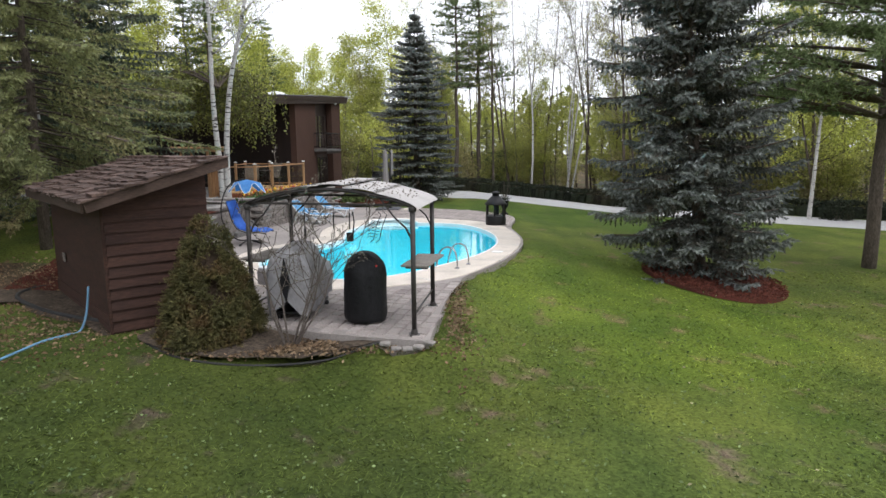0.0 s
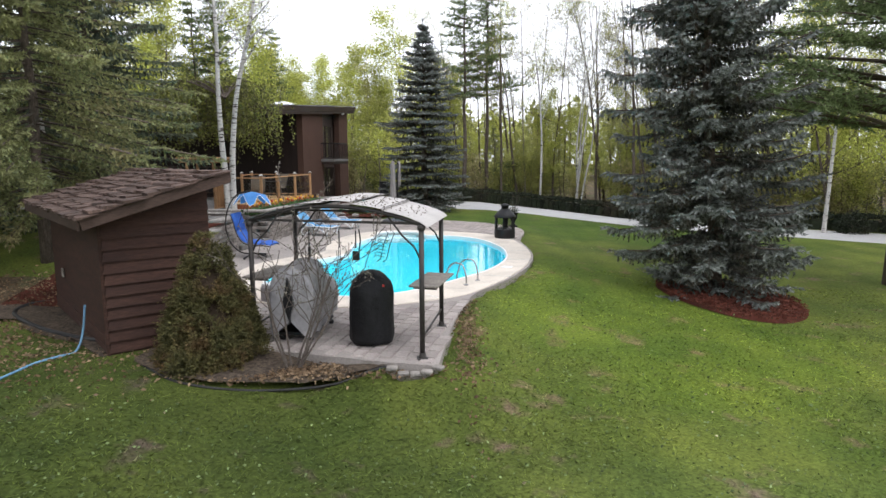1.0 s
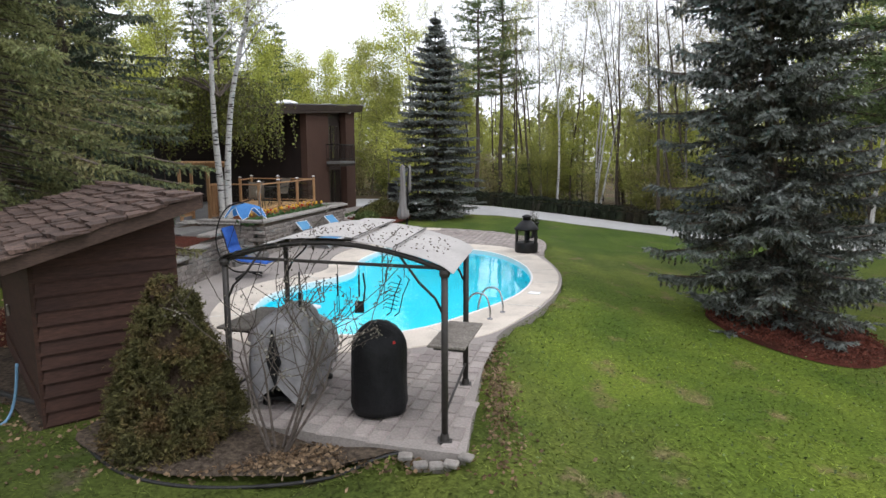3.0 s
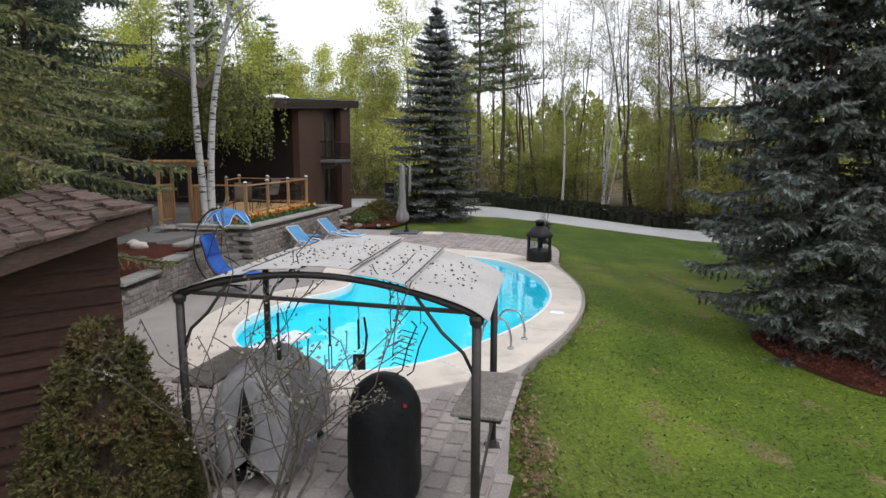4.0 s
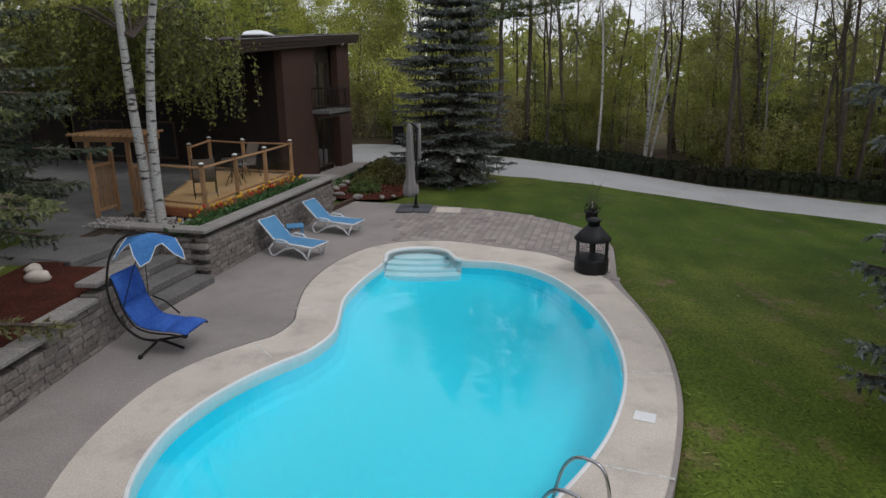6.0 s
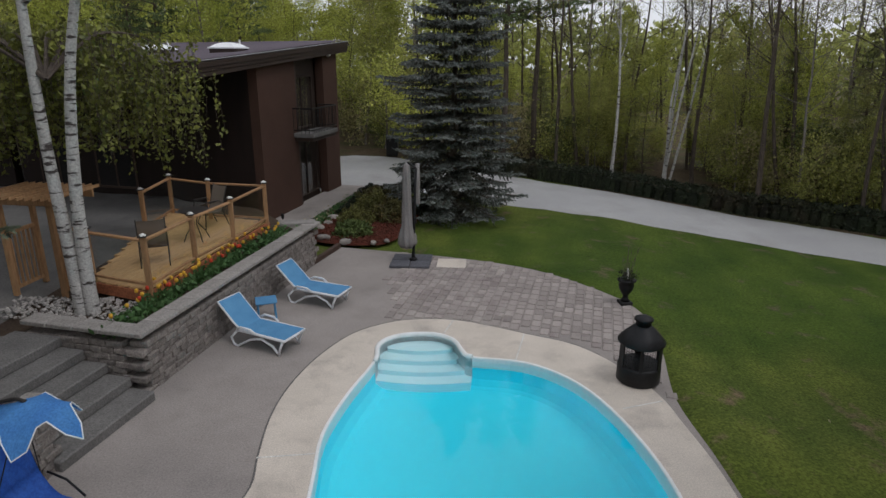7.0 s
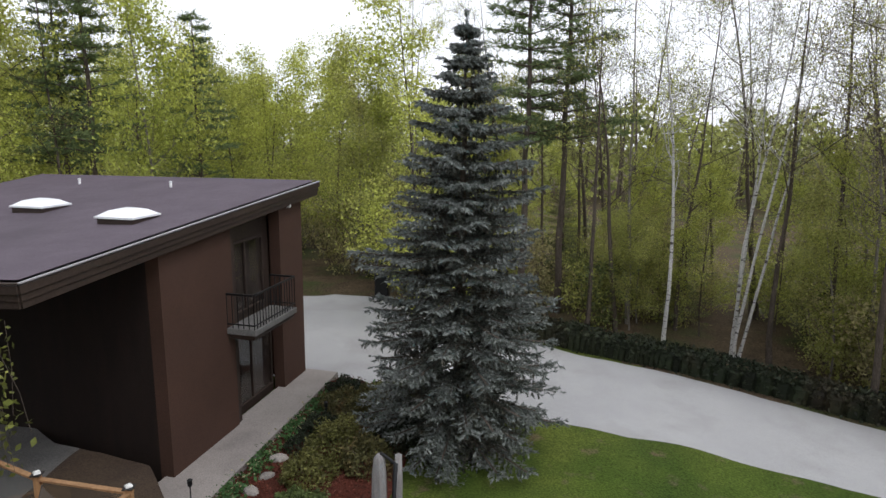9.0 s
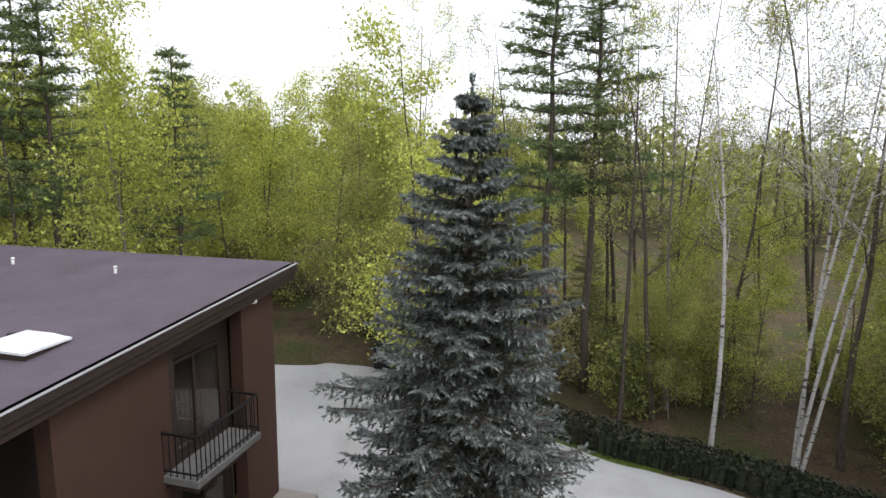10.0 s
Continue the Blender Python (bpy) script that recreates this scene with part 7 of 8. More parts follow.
def lounger(at_, label):
    root = thing("sun_lounger", label, "sun lounger", at_, "pool loungers")
    W = 0.31
    for s in (-1, 1):
        y = W * s
        frame_ = part("side_frame", Mesh().tube([(0.0, y, 0.33), (0.6, y, 0.34), (1.15, y, 0.35), (1.25, y, 0.33)], 0.028, 8), RESIN, root, "", True)
        part("front_leg", Mesh().tube([(0.05, y, 0.31), (0.14, y, 0.12), (0.17, y, 0.0)], 0.026, 8), RESIN, root, "", True)
        part("leg_arch", Mesh().tube([(0.17, y, 0.02), (0.32, y, 0.17), (0.6, y, 0.27), (0.9, y, 0.2), (1.15, y, 0.06), (1.25, y, 0.0), (1.36, y, 0.02), (1.42, y, 0.16), (1.25, y, 0.32)], 0.024, 8), RESIN, root, "", True)
        part("armrest", Mesh().tube([(0.72, y * 1.08, 0.36), (0.85, y * 1.12, 0.43), (1.1, y * 1.12, 0.44), (1.22, y * 1.05, 0.37)], 0.024, 8), RESIN, root, "", True)
        part("back_frame", Mesh().tube([(1.17, y * 0.95, 0.35), (1.35, y * 0.95, 0.5), (1.72, y * 0.95, 0.84)], 0.022, 8), RESIN, root, "", True)
    for x, z, w in ((0.0, 0.33, W), (1.72, 0.84, W * 0.95)):
        part("end_bar", Mesh().tube([(x, -w, z), (x, w, z)], 0.024, 8), RESIN, root, "", True)
    m = Mesh()
    m.box((1.16, 2 * W - 0.03, 0.018), pose(0.59, 0, 0.352), 0.006)
    part("seat_sling", m, BLUESLING, root, "blue woven seat sling")
    m = Mesh()
    m.box((0.74, 2 * W * 0.93, 0.018), Matrix.Translation((1.44, 0, 0.602)) @ pose(0, 0, 0, 0, -42.5, 0), 0.006)
    part("back_sling", m, BLUESLING, root, "blue woven back sling")
    return root


lounger(pose(-4.08, 22.52, 0.0, 0, 0, 156) @ Matrix.Diagonal((0.88, 0.94, 0.94, 1)), "white resin sun lounger with a blue sling and raised back")
lounger(pose(-3.55, 24.72, 0.0, 0, 0, 160) @ Matrix.Diagonal((0.88, 0.94, 0.94, 1)), "white resin sun lounger with a blue sling and raised back")
t = thing("side_table", "small blue plastic side table between the loungers", "table", pose(-5.03, 23.97, 0, 0, 0, 20))
part("tabletop", Mesh().box((0.42, 0.42, 0.03), pose(0, 0, 0.4), 0.012), BLUESLING, t)
for x in (-0.16, 0.16):
    for y in (-0.16, 0.16):
        part("leg", Mesh().beam((x * 1.1, y * 1.1, 0), (x, y, 0.39), 0.035, 0.035, 0.006, (1, 0, 0)), BLUESLING, t)


def swing_lounger():
    root = thing("hanging_lounger", "hanging chaise with royal blue cushion and light blue canopy", "hanging chair", pose(-5.5, 17.7, 0, 0, 0, -8) @ Matrix.Diagonal((0.78, 1, 1, 1)))
    part("arc_frame", Mesh().tube([tuple(p) for p in spline([(0.05, 0, 0.12), (-0.45, 0, 0.13), (-0.85, 0, 0.4), (-1.02, 0, 0.85), (-0.9, 0, 1.35), (-0.6, 0, 1.7), (-0.2, 0, 1.84), (0.0, 0, 1.83)], 5, closed=False)], 0.021, 10), BRONZE, root, "", True)
    for y in (-0.42, 0.42):
        leg = part("floor_leg", Mesh().tube([(-0.05, 0, 0.12), (0.2 if y > 0 else -0.1, y, 0.03)], 0.022, 8), BLACK, root, "", True)
        part("rubber_foot", Mesh().lathe([(0.03, 0), (0.04, 0.015), (0.035, 0.05), (0.02, 0.06)], (0.2 if y > 0 else -0.1, y, 0), 10), BLACK, leg)
    part("floor_leg", Mesh().tube([(0.05, 0, 0.12), (0.5, -0.02, 0.03)], 0.022, 8), BLACK, root, "", True)
    prof = [(-0.62, 1.24), (-0.52, 1.0), (-0.42, 0.72), (-0.24, 0.5), (0.0, 0.42), (0.3, 0.4), (0.55, 0.4), (0.82, 0.37)]
    curve = spline(prof, 4, closed=False)
    for y in (-0.3, 0.3):
        part("seat_rail", Mesh().tube([(p.x, y, p.y - 0.03) for p in curve], 0.014, 7), BLACK, root, "", True)
    seg = 4
    n = len(curve) - 1
    for s in range(seg):
        pts = curve[n * s // seg: n * (s + 1) // seg + 1]
        m = Mesh()
        for side in (0, 1):
            for i, p in enumerate(pts):
                puff = 0.035 * math.sin(math.pi * i / (len(pts) - 1)) + 0.045
                q = pts[min(i + 1, len(pts) - 1)] - pts[max(i - 1, 0)]
                nx, nz = -q.y / q.length, q.x / q.length
                for k in range(7):
                    y = -0.29 + 0.58 * k / 6
                    e = puff * (1 - abs(2 * k / 6 - 1) ** 4 * 0.7) * (1 if side else 0.1)
                    m.v.append((p.x + nx * e, y, p.y + nz * e))
        w = 7
        o = len(pts) * w
        for i in range(len(pts) - 1):
            for k in range(6):
                q = (i * w + k, i * w + k + 1, (i + 1) * w + k + 1, (i + 1) * w + k)
                m.f.append(q)
                m.f.append(tuple(x + o for x in q[::-1]))
                m.k += [0, 0]
            for k in (0, 6):
                m.f.append((i * w + k, (i + 1) * w + k, o + (i + 1) * w + k, o + i * w + k))
                m.k.append(0)
        for i in (0, len(pts) - 1):
            for k in range(6):
                m.f.append((i * w + k, i * w + k + 1, o + i * w + k + 1, o + i * w + k))
                m.k.append(0)
        part("cushion_section", m, BLUECUSHION, root, "", True)
    for y in (-0.3, 0.3):
        part("hanger", Mesh().tube([(-0.42, y, 0.75), (-0.25, y * 0.5, 1.3), (-0.05, 0, 1.78)], 0.008, 6), BLACK, root)
    part("armrest", Mesh().tube([(-0.35, 0.33, 0.72), (-0.1, 0.36, 0.62), (0.2, 0.33, 0.45)], 0.014, 7), BLACK, root, "", True)
    m = Mesh()
    rows = 6
    for r in range(rows + 1):
        f = r / rows
        for k in range(24):
            a = 2 * math.pi * k / 24
            lobe = 0.66 + 0.34 * abs(math.cos(2.5 * a)) ** 2.2
            m.v.append((0.04 + 0.7 * f * lobe * math.cos(a), 0.48 * f * lobe * math.sin(a), 1.84 - 0.08 * f - 0.3 * f ** 2.5 * abs(math.cos(2.5 * a)) ** 2))
    for r in range(rows):
        for k in range(24):
            j = (k + 1) % 24
            m.f.append((r * 24 + k, (r + 1) * 24 + k, (r + 1) * 24 + j, r * 24 + j))
            m.k.append(0)
    part("canopy", m, BLUECANOPY, root, "light blue fabric canopy", True, Matrix.Translation((0.0, 0, 0)))
    rim = m.v[-24:] + m.v[-24:-23]
    part("piping", Mesh().tube(rim, 0.008, 5), WHITE, root, "pale edge piping", True)


swing_lounger()

# ---- umbrella, fire pit, urn, ladder, diving board ----


def umbrella():
    root = thing("cantilever_umbrella", "closed grey cantilever umbrella on a dark slab base", "umbrella", pose(-2.32, 27.68, 0, 0, 0, -3))
    for x in (-0.26, 0.26):
        for y in (-0.26, 0.26):
            part("base_slab", Mesh().box((0.5, 0.5, 0.07), pose(x, y, 0.04), 0.012), SLATE, root, "dark weighted slab")
    part("mast", Mesh().tube([(0.05, 0, 0.07), (0.08, 0, 1.2), (0.14, 0, 2.5)], 0.035, 10), BLACK, root, "", True)
    part("foot_collar", Mesh().lathe([(0.1, 0.07), (0.1, 0.12), (0.05, 0.15), (0.045, 0.3)], (0.05, 0, 0), 12), BLACK, root)
    part("crank_box", Mesh().box((0.08, 0.1, 0.16), pose(0.1, 0, 1.15), 0.015), BLACK, root)
    m = Mesh()
    m.lathe([(0.03, 2.62), (0.07, 2.55), (0.09, 2.3), (0.1, 1.9), (0.115, 1.4), (0.13, 1.0), (0.2, 0.72), (0.215, 0.55), (0.16, 0.42), (0.03, 0.4)][::-1], (-0.1, 0, 0), 28, lambda a, z: 1 + 0.22 * math.sin(7 * a + 2.2 * z) + 0.06 * math.sin(13 * a))
    part("folded_canopy", m, GREYCLOTH, root, "grey cloth hanging in folds", True)
    part("arm", Mesh().tube([(0.14, 0, 2.48), (-0.08, 0, 2.64)], 0.025, 8), BLACK, root)
    m = Mesh()
    m.lathe([(0.05, 2.6), (0.06, 2.2), (0.055, 1.6), (0.02, 1.5)][::-1], (0.17, 0.04, 0), 14, lambda a, z: 1 + 0.15 * math.sin(5 * a))
    part("folded_flap", m, GREYCLOTH, root, "", True)


SLATE = material("dark_slate_slab", (0.08, 0.08, 0.092), (0.104, 0.104, 0.116), rough=0.7, bump=0.2)
umbrella()
m = Mesh().box((0.75, 0.68, 0.03), pose(-1.27, 27.6, 0.014, 0, 0, -3), 0.008)
ob = part("skimmer_slab", m, CONCRETE, None)
tagged(ob, "pale square concrete slab set in the paving", "slab")


def fire_pit():
    root = thing("fire_pit", "black steel chiminea fire pit with mesh windows", "fire pit", pose(1.9, 21.62, 0.02))
    R = 0.34
    part("base_drum", Mesh().lathe([(R * 0.95, 0.0), (R * 1.04, 0.03), (R * 1.04, 0.28), (R, 0.32), (R * 0.96, 0.32)], n=28), BLACK, root, "", True)
    for k in range(6):
        a = 2 * math.pi * k / 6 + 0.3
        part("upright", Mesh().beam((R * math.cos(a), R * math.sin(a), 0.3), (R * math.cos(a), R * math.sin(a), 0.72), 0.12 if k % 2 else 0.05, 0.02, 0.004, (math.cos(a), math.sin(a), 0)), BLACK, root)
    for k in range(44):
        a = 2 * math.pi * k / 44
        part("mesh_bar", Mesh().beam((R * 0.97 * math.cos(a), R * 0.97 * math.sin(a), 0.31), (R * 0.97 * math.cos(a), R * 0.97 * math.sin(a), 0.71), 0.004, 0.004, 0.001, (1, 0, 0)), BLACK, root)
    for k in range(6):
        part("mesh_hoop", Mesh().tube([(R * 0.965 * math.cos(q * math.pi / 14), R * 0.965 * math.sin(q * math.pi / 14), 0.36 + 0.062 * k) for q in range(29)], 0.003, 4, False), BLACK, root)
    part("hood", Mesh().lathe([(R * 1.12, 0.7), (R * 1.13, 0.73), (R * 0.85, 0.84), (R * 0.45, 0.98), (R * 0.36, 1.0)], n=28), BLACK, root, "sooty steel hood", True)
    part("chimney", Mesh().lathe([(R * 0.36, 0.99), (R * 0.36, 1.08), (R * 0.46, 1.09), (R * 0.44, 1.12), (R * 0.2, 1.16), (0.02, 1.17)], n=20), BLACK, root, "", True)


fire_pit()


def urn():
    rng = np.random.default_rng(33)
    root = thing("urn_planter", "black footed urn with dry stems and a pale stake", "planter", pose(2.55, 25.0, 0.0))
    part("plinth", Mesh().box((0.26, 0.26, 0.08), pose(0, 0, 0.04, 0, 0, 10), 0.01), BLACK, root)
    part("urn_body", Mesh().lathe([(0.1, 0.08), (0.07, 0.14), (0.055, 0.2), (0.09, 0.26), (0.15, 0.36), (0.165, 0.46), (0.15, 0.52), (0.2, 0.55), (0.205, 0.575), (0.17, 0.58)], n=24), BLACK, root, "", True)
    part("stake", Mesh().tube([(0.02, 0, 0.5), (0.0, 0.0, 0.82)], 0.022, 8), JOINT, root, "pale wooden stake")
    P = np.stack([rng.normal(size=60) * 0.05, rng.normal(size=60) * 0.05, np.full(60, 0.55)], 1)
    m = Mesh()
    for p in P[:26]:
        e = p + np.array([rng.normal() * 0.07, rng.normal() * 0.07, rng.uniform(0.25, 0.85)])
        m.tube([tuple(p), tuple((p + e) / 2 + rng.normal(size=3) * 0.02), tuple(e)], 0.003, 3, False)
    part("dry_stem", m, TWIG, root)["kind"] = "stuff"
    c = np.stack([rng.normal(size=160) * 0.11, rng.normal(size=160) * 0.11, 0.6 + np.abs(rng.normal(size=160)) * 0.07], 1)
    part("trailing_leaf", triangles("trailing_leaf", leaf_quads(rng, c, 0.06), YEWLEAF, 4), None, root, "dark trailing leaves")["kind"] = "stuff"


urn()


def ladder():
    root = thing("pool_ladder", "curved stainless pool ladder rails at the coping", "pool ladder")
    d = Vector((-0.82, 0.57, 0))
    for o in (Vector((0.33, 13.62, 0)), Vector((0.6, 14.12, 0))):
        pts = [o + Vector((0, 0, 0.0)), o + Vector((0, 0, 0.2)), o + d * 0.08 + Vector((0, 0, 0.43)), o + d * 0.24 + Vector((0, 0, 0.48)), o + d * 0.4 + Vector((0, 0, 0.42)), o + d * 0.52 + Vector((0, 0, 0.2)), o + d * 0.6 + Vector((0, 0, -0.3)), o + d * 0.6 + Vector((0, 0, -0.9))]
        rail = part("handrail", Mesh().tube([tuple(p) for p in spline(pts, 4, closed=False)], 0.019, 10), STEEL, root, "", True)
        part("flange", Mesh().lathe([(0.055, 0.02), (0.055, 0.04), (0.03, 0.05)], (o.x, o.y, 0.0), 14), STEEL, rail)
    a, b = Vector((0.33, 13.62, 0)) + d * 0.6, Vector((0.6, 14.12, 0)) + d * 0.6
    for z in (-0.3, -0.6, -0.85):
        part("rung", Mesh().beam((a.x, a.y, z), (b.x, b.y, z), 0.08, 0.03, 0.006), RESIN, root)


ladder()


def diving_board():
    root = thing("diving_board", "short white diving board on a low stand", "diving board")
    p, q = Vector((-3.5, 12.1, 0)), Vector((-2.8, 13.2, 0))
    part("board", Mesh().beam(p + Vector((0, 0, 0.34)), q + Vector((0, 0, 0.38)), 0.36, 0.05, 0.015), RESIN, root, "white textured board")
    for t, h in ((0.1, 0.32), (0.36, 0.33)):
        c = p.lerp(q, t)
        part("stand", Mesh().box((0.3, 0.42, h), Matrix.Translation((c.x, c.y, h / 2)) @ pose(0, 0, 0, 0, 0, 56), 0.03), GREYCOVER, root, "grey moulded stand")


diving_board()
m = Mesh().box((0.26, 0.22, 0.012), pose(1.42, 15.8, 0.03, 0, 0, -22), 0.004)
tagged(part("skimmer_lid", m, WHITE, None), "small white skimmer lid in the coping", "skimmer lid")

# ---- house bed plants ----


def shrub(name, label, x, y, z, size, n, mat, leaf, seed, shape=0.6):
    rng = np.random.default_rng(seed)
    root = thing(name, label, "shrub", pose(x, y, z))
    d = unit(rng.normal(size=(n, 3)))
    d[:, 2] = np.abs(d[:, 2])
    off = np.array([noise.noise(Vector(v) * 2.3 + Vector((seed, 0, 0))) for v in d])
    r = (0.7 + 0.3 * rng.random(n)) * (1 + 0.35 * off)
    c = d * r[:, None] * np.array(size)
    part("foliage", triangles("foliage", leaf_quads(rng, c, leaf), mat, 4), None, root)
    m = Mesh()
    for k in range(7):
        a = rng.uniform(0, 6.28)
        m.tube([(0, 0, -0.1), (0.3 * size[0] * math.cos(a), 0.3 * size[1] * math.sin(a), size[2] * 0.4), (0.65 * size[0] * math.cos(a), 0.65 * size[1] * math.sin(a), size[2] * 0.75)], [0.02, 0.014, 0.005], 5, False)
    part("stem", m, BARK, root)
    return root


shrub("low_juniper", "low mound of fresh green perennials in red mulch", -4.2, 29.95, 0.08, (0.62, 0.48, 0.42), 2600, JUNIPER, 0.09, 5)
shrub("mugo_pine", "rounded dark green shrub in the house bed", -3.9, 32.1, 0.08, (0.75, 0.7, 0.85), 4200, SHRUBLEAF, 0.07, 8)
shrub("mugo_pine", "rounded olive shrub in the house bed", -3.2, 31.6, 0.08, (0.65, 0.6, 0.75), 3600, DWARF, 0.07, 9)
shrub("mugo_pine", "rounded olive shrub in the house bed", -3.75, 33.4, 0.08, (0.7, 0.65, 0.8), 3600, DWARF, 0.07, 10)
shrub("mugo_pine", "dark green shrub under the spruce", -2.75, 32.6, 0.05, (0.7, 0.7, 0.7), 3400, YEWLEAF, 0.08, 14)
shrub("mugo_pine", "dark green rounded shrub crowding the house walk", -4.35, 31.1, 0.08, (0.6, 0.6, 0.55), 3000, SHRUBLEAF, 0.07, 18)
shrub("mugo_pine", "dark green rounded shrub crowding the house walk", -4.45, 33.0, 0.08, (0.6, 0.65, 0.55), 3000, YEWLEAF, 0.07, 19)
shrub("mugo_pine", "olive spreading shrub near the drive end of the bed", -4.3, 34.4, 0.08, (0.6, 0.7, 0.5), 3000, DWARF, 0.07, 20)
shrub("mugo_pine", "dark green low shrub at the drive end of the bed", -4.35, 35.3, 0.06, (0.55, 0.6, 0.45), 2600, YEWLEAF, 0.07, 21)
shrub("mugo_pine", "olive mounded shrub beside the spruce skirt", -3.5, 34.9, 0.06, (0.6, 0.6, 0.5), 2600, DWARF, 0.07, 22)
shrub("boxwood", "small dark rounded shrub beside the walk", -4.8, 32.2, 0.08, (0.38, 0.38, 0.4), 1500, YEWLEAF, 0.05, 15)
shrub("low_shrub", "dark low shrub at the birch foot on the verge", 18.2, 28.4, lawn_z(18.2, 28.4), (0.7, 0.6, 1.0), 2600, YEWLEAF, 0.09, 16)
scatter_leaves("border_greenery", "mixed low border plants along the house walk", [(-5.75, 30.4, 0.35, 0.7, 0.1), (-5.5, 31.6, 0.3, 0.8, 0.1), (-5.2, 33.0, 0.3, 0.9, 0.1), (-4.95, 34.4, 0.3, 0.9, 0.1), (-4.4, 35.2, 0.5, 0.7, 0.1), (-3.7, 34.9, 0.5, 0.8, 0.1), (-3.4, 33.9, 0.5, 0.8, 0.1)], 2300, TULIPLEAF, 0.1, "border plants", 0.08, 0.3, 8)
scatter_leaves("border_bloom", "small white and yellow border flowers", [(-5.7, 30.6, 0.3, 0.8, 0.2), (-5.4, 32.0, 0.3, 0.9, 0.2), (-5.1, 33.4, 0.3, 0.9, 0.2)], 110, STRAWBUD, 0.06, "flowers", 0.05, 0.6, 9)
for k, (x, y, s) in enumerate(((-5.0, 29.5, 0.2), (-4.3, 29.1, 0.19), (-6.0, 29.75, 0.15), (-5.55, 29.8, 0.14), (-5.35, 30.55, 0.2), (-5.15, 31.8, 0.22), (-5.2, 31.1, 0.18), (-3.5, 29.05, 0.13), (-3.15, 29.25, 0.12))):
    m = Mesh().rock((0, 0, 0), (s, s * 0.7, s * 0.5), random.Random(40 + k), 7, 12)
    tagged(part("garden_rock", m, ROCK, None, "", True, pose(x, y, 0.12, 0, 0, 37 * k)), "rounded field stone bordering the mulch bed", "rock", "bed stones")
for k, (x, y, s) in enumerate(((-7.85, 18.5, 0.2), (-7.95, 17.0, 0.15), (-8.0, 16.3, 0.17), (-8.2, 18.9, 0.16))):
    m = Mesh().rock((0, 0, 0), (s, s * 0.8, s * 0.6), random.Random(60 + k), 7, 12)
    tagged(part("garden_rock", m, CONCRETE, None, "", True, pose(x, y, terrace_z(x, y) + 0.06, 0, 0, 51 * k)), "pale stone lying on the red mulch slope", "rock", "slope stones")


def path_lamp(x, y, z):
    root = thing("path_lamp", "slim black garden path lamp", "garden lamp", pose(x, y, z), "path lamps")
    part("stake", Mesh().tube([(0, 0, 0), (0, 0, 0.42)], 0.012, 7), BLACK, root)
    part("lamp_head", Mesh().lathe([(0.03, 0.4), (0.045, 0.43), (0.045, 0.52), (0.055, 0.53), (0.01, 0.56)], n=12), BLACK, root)


path_lamp(-6.3, 30.0, 0.15)
path_lamp(-4.5, 33.6, 0.1)
binn = thing("refuse_bin", "dark wheeled bin beside the gravel court", "bin", pose(-4.6, 45.6, lawn_z(-4.6, 45.6) + 0.04))
part("bin_body", Mesh().box((0.6, 0.7, 0.95), pose(0, 0, 0.52), 0.04), BLACK, binn)
part("lid", Mesh().box((0.64, 0.76, 0.07), pose(0, 0, 1.03), 0.02), BLACK, binn)

# ---- lawn blades and flowers ----


def grass():
    rng = np.random.default_rng(77)
    n = 120000
    y = 2.0 + 15 * rng.random(n) ** 1.7
    x = rng.uniform(-1, 1, n) * (2.5 + 0.78 * y) + 0.3
    keep = np.ones(n, bool)
    ring_ = (x - 6.75) ** 2 / 2.9 + (y - 15.15) ** 2 / 3.6 < 1
    bed = np.array([inside(a, b, FRONTBED) or inside(a, b, SHEDBED) for a, b in zip(x, y)])
    keep &= ~ring_ & ~bed & ~((x < -3.2) & (y > 9.2))
    x, y = x[keep], y[keep]
    ok = np.array([not (b > 8.0 and inside(a, b, PATIO)) for a, b in zip(x, y)])
    x, y = x[ok], y[ok]
    z = np.array([lawn_z(a, b) for a, b in zip(x, y)])
    k = len(x)
    base = np.stack([x, y, z], 1)
    a = rng.uniform(0, 2 * math.pi, k)
    h = rng.uniform(0.012, 0.035, k)
    lean = rng.normal(size=(k, 2)) * 0.05
    w = rng.uniform(0.004, 0.008, k) * (1 + y / 9)
    side = np.stack([np.cos(a) * w, np.sin(a) * w, np.zeros(k)], 1)
    tip = base + np.stack([lean[:, 0], lean[:, 1], h], 1)
    v = np.stack([base - side, base + side, tip], 1).reshape(-1, 3)
    tagged(part("grass_blades", triangles("grass_blades", v, BLADE), None), "short mown grass blades", "grass", "", "stuff")
    n = 9000
    y = 2.5 + 11.5 * rng.random(n) ** 1.4
    x = rng.uniform(-1, 1, n) * (2.0 + 0.75 * y)
    c = [(a, b, lawn_z(a, b) + 0.04) for a, b in zip(x, y) if not (a < 0.4 and b > 7.6)]
    tagged(part("clover_leaves", triangles("clover_leaves", leaf_quads(rng, np.array(c), 0.042, 0.75), CLOVER, 4), None), "pale broad weed leaves in the lawn", "weeds", "", "stuff")
    c = [(rng.uniform(-4, 9), rng.uniform(3.5, 22), 0) for _ in range(90)]
    c = [(a, b, lawn_z(a, b) + 0.05) for a, b, _ in c if not (a < 2.9 and b > 7.6)]
    tagged(part("lawn_flowers", triangles("lawn_flowers", leaf_quads(rng, np.array(c), 0.05, 0.8), STRAWBUD, 4), None), "tiny pale dandelions scattered on the lawn", "flowers", "", "stuff")


grass()

# ---- pavers ----


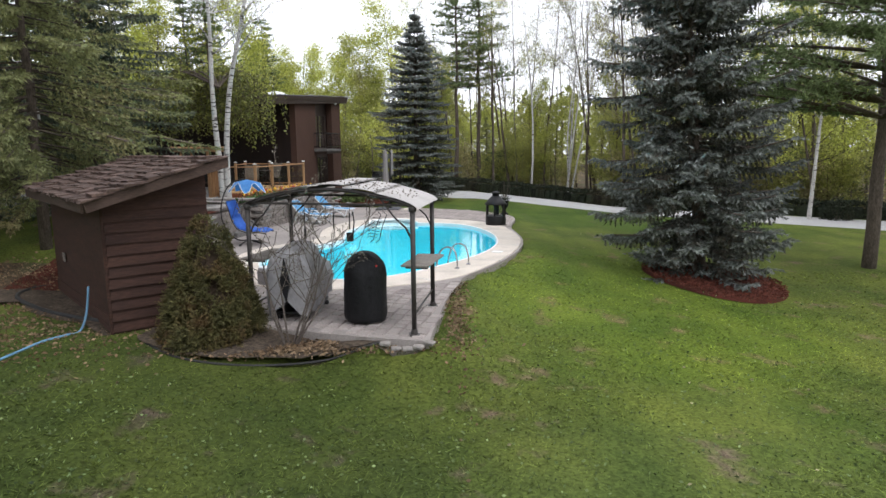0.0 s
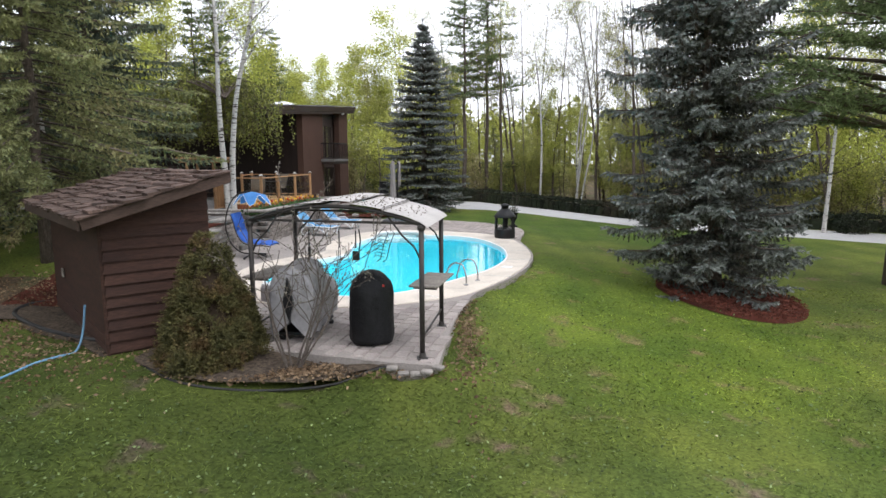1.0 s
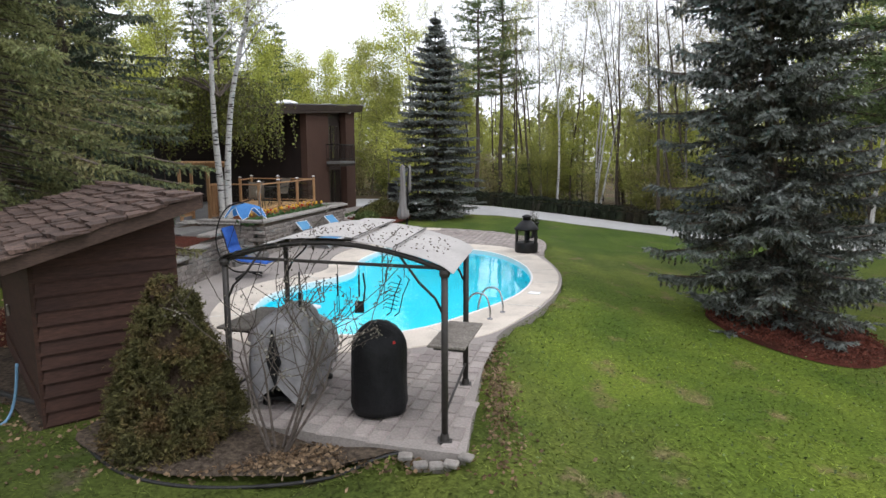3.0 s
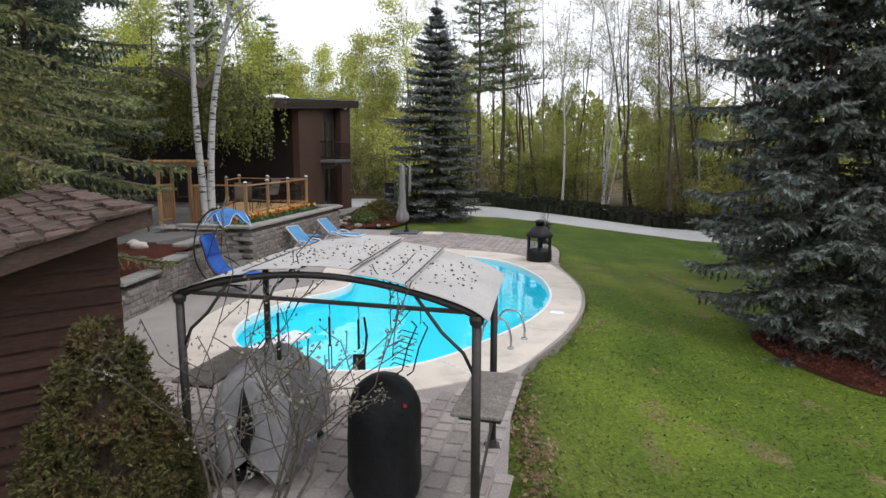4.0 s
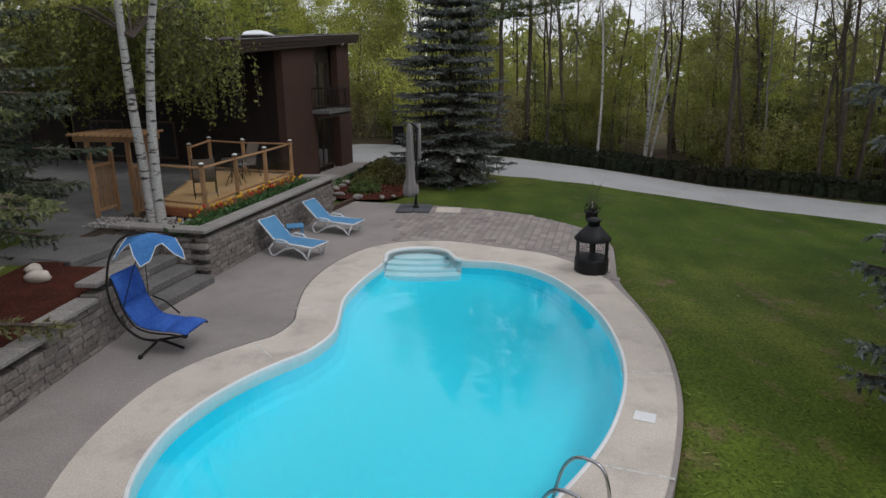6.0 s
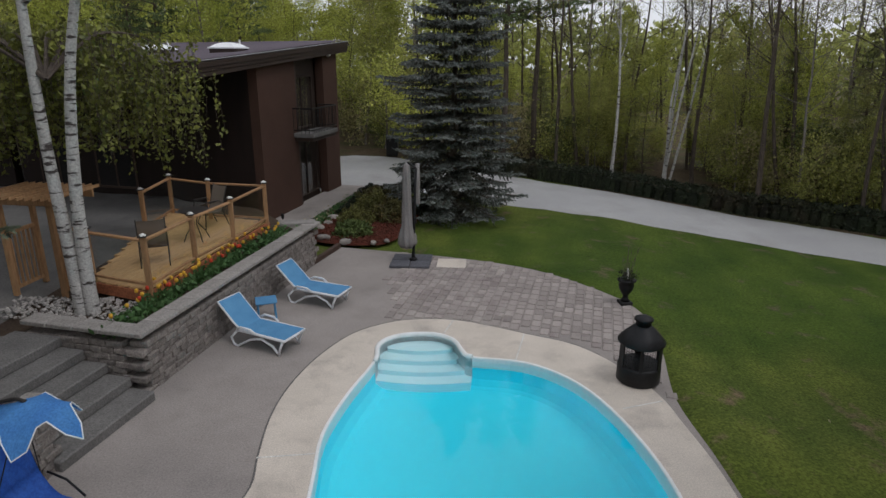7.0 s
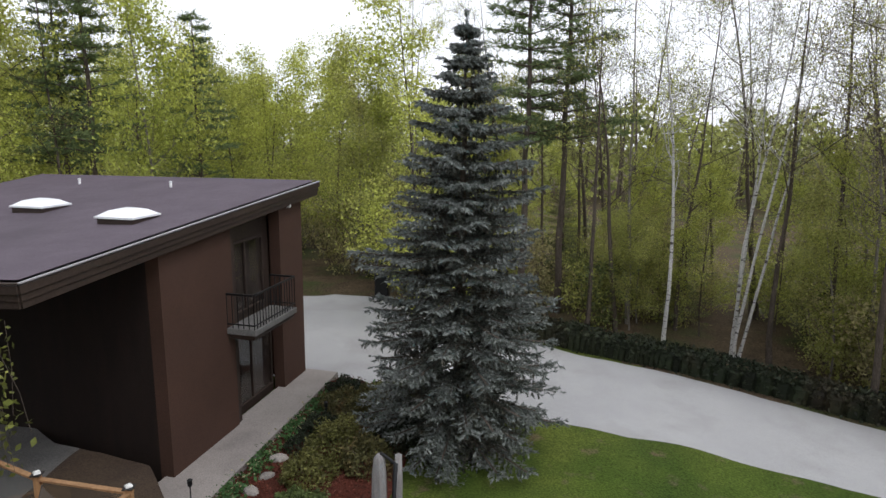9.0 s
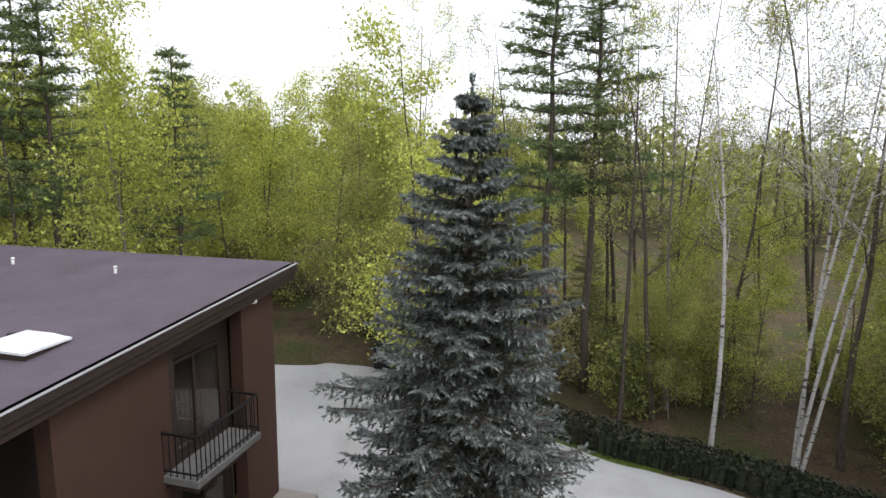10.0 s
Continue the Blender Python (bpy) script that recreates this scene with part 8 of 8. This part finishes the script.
def pavers():
    rng = random.Random(8)
    coping = [tuple(p) for p in offset(OUTER, 0.03)]
    edge = [tuple(p) for p in offset(PATIO, 0.07)]
    ang = radians(77)
    ca, sa = math.cos(ang), math.sin(ang)
    shapes = {}

    def shape(ln, wd):
        key = (round(ln, 2), round(wd, 2))
        if key not in shapes:
            a, b, t = ln / 2 - 0.009, wd / 2 - 0.009, 0.012
            v = [(-a, -b, -0.004), (a, -b, -0.004), (a, b, -0.004), (-a, b, -0.004), (-a + t, -b + t, 0.019), (a - t, -b + t, 0.019), (a - t, b - t, 0.019), (-a + t, b - t, 0.019)]
            f = [(4, 5, 6, 7), (0, 1, 5, 4), (1, 2, 6, 5), (2, 3, 7, 6), (3, 0, 4, 7)]
            me = bpy.data.meshes.new("paver")
            me.from_pydata(v, [], f)
            me.materials.append(PAVER)
            shapes[key] = (me, v, f)
        return shapes[key]

    rest = Mesh()
    single = 0
    row = 0
    yy = -14.0
    while yy < 14:
        wd = 0.2
        xx = 2 + (row % 2) * 0.15 + rng.uniform(0, 0.05)
        while xx < 36:
            ln = rng.choice((0.2, 0.3, 0.3))
            cx, cy = xx + ln / 2, yy + wd / 2
            x, y = cx * ca - cy * sa, cx * sa + cy * ca
            xx += ln
            if not (-6.4 < x < 3 and 8.4 < y < 29.1) or (x < -2.7 + 0.3 * noise.noise(Vector((x, y, 0))) and y > 12.6):
                continue
            r = ln / 2
            if not all(inside(x + dx * ca - dy * sa, y + dx * sa + dy * ca, edge) for dx in (-r, r) for dy in (-0.1, 0.1)):
                continue
            if any(inside(x + dx * ca - dy * sa, y + dx * sa + dy * ca, coping) for dx in (-r, r) for dy in (-0.1, 0.1)):
                continue
            me, v, f = shape(ln, wd)
            z = 0.0 + rng.uniform(-0.003, 0.003)
            m = pose(x, y, z, rng.uniform(-0.5, 0.5), rng.uniform(-0.5, 0.5), math.degrees(ang) + rng.uniform(-1, 1))
            if (y > 23.4 and x > 0.0 or y < 10.2 and x > -2.4) and single < 300:
                ob = new("paver", me)
                ob.parent = patio
                ob.matrix_basis = m
                single += 1
            else:
                rest.add([m @ Vector(p) for p in v], f)
        yy += wd
        row += 1
    ob = part("paver_field", rest, PAVER, patio, "weathered grey rectangular pavers")
    ob["kind"] = "stuff"


pavers()
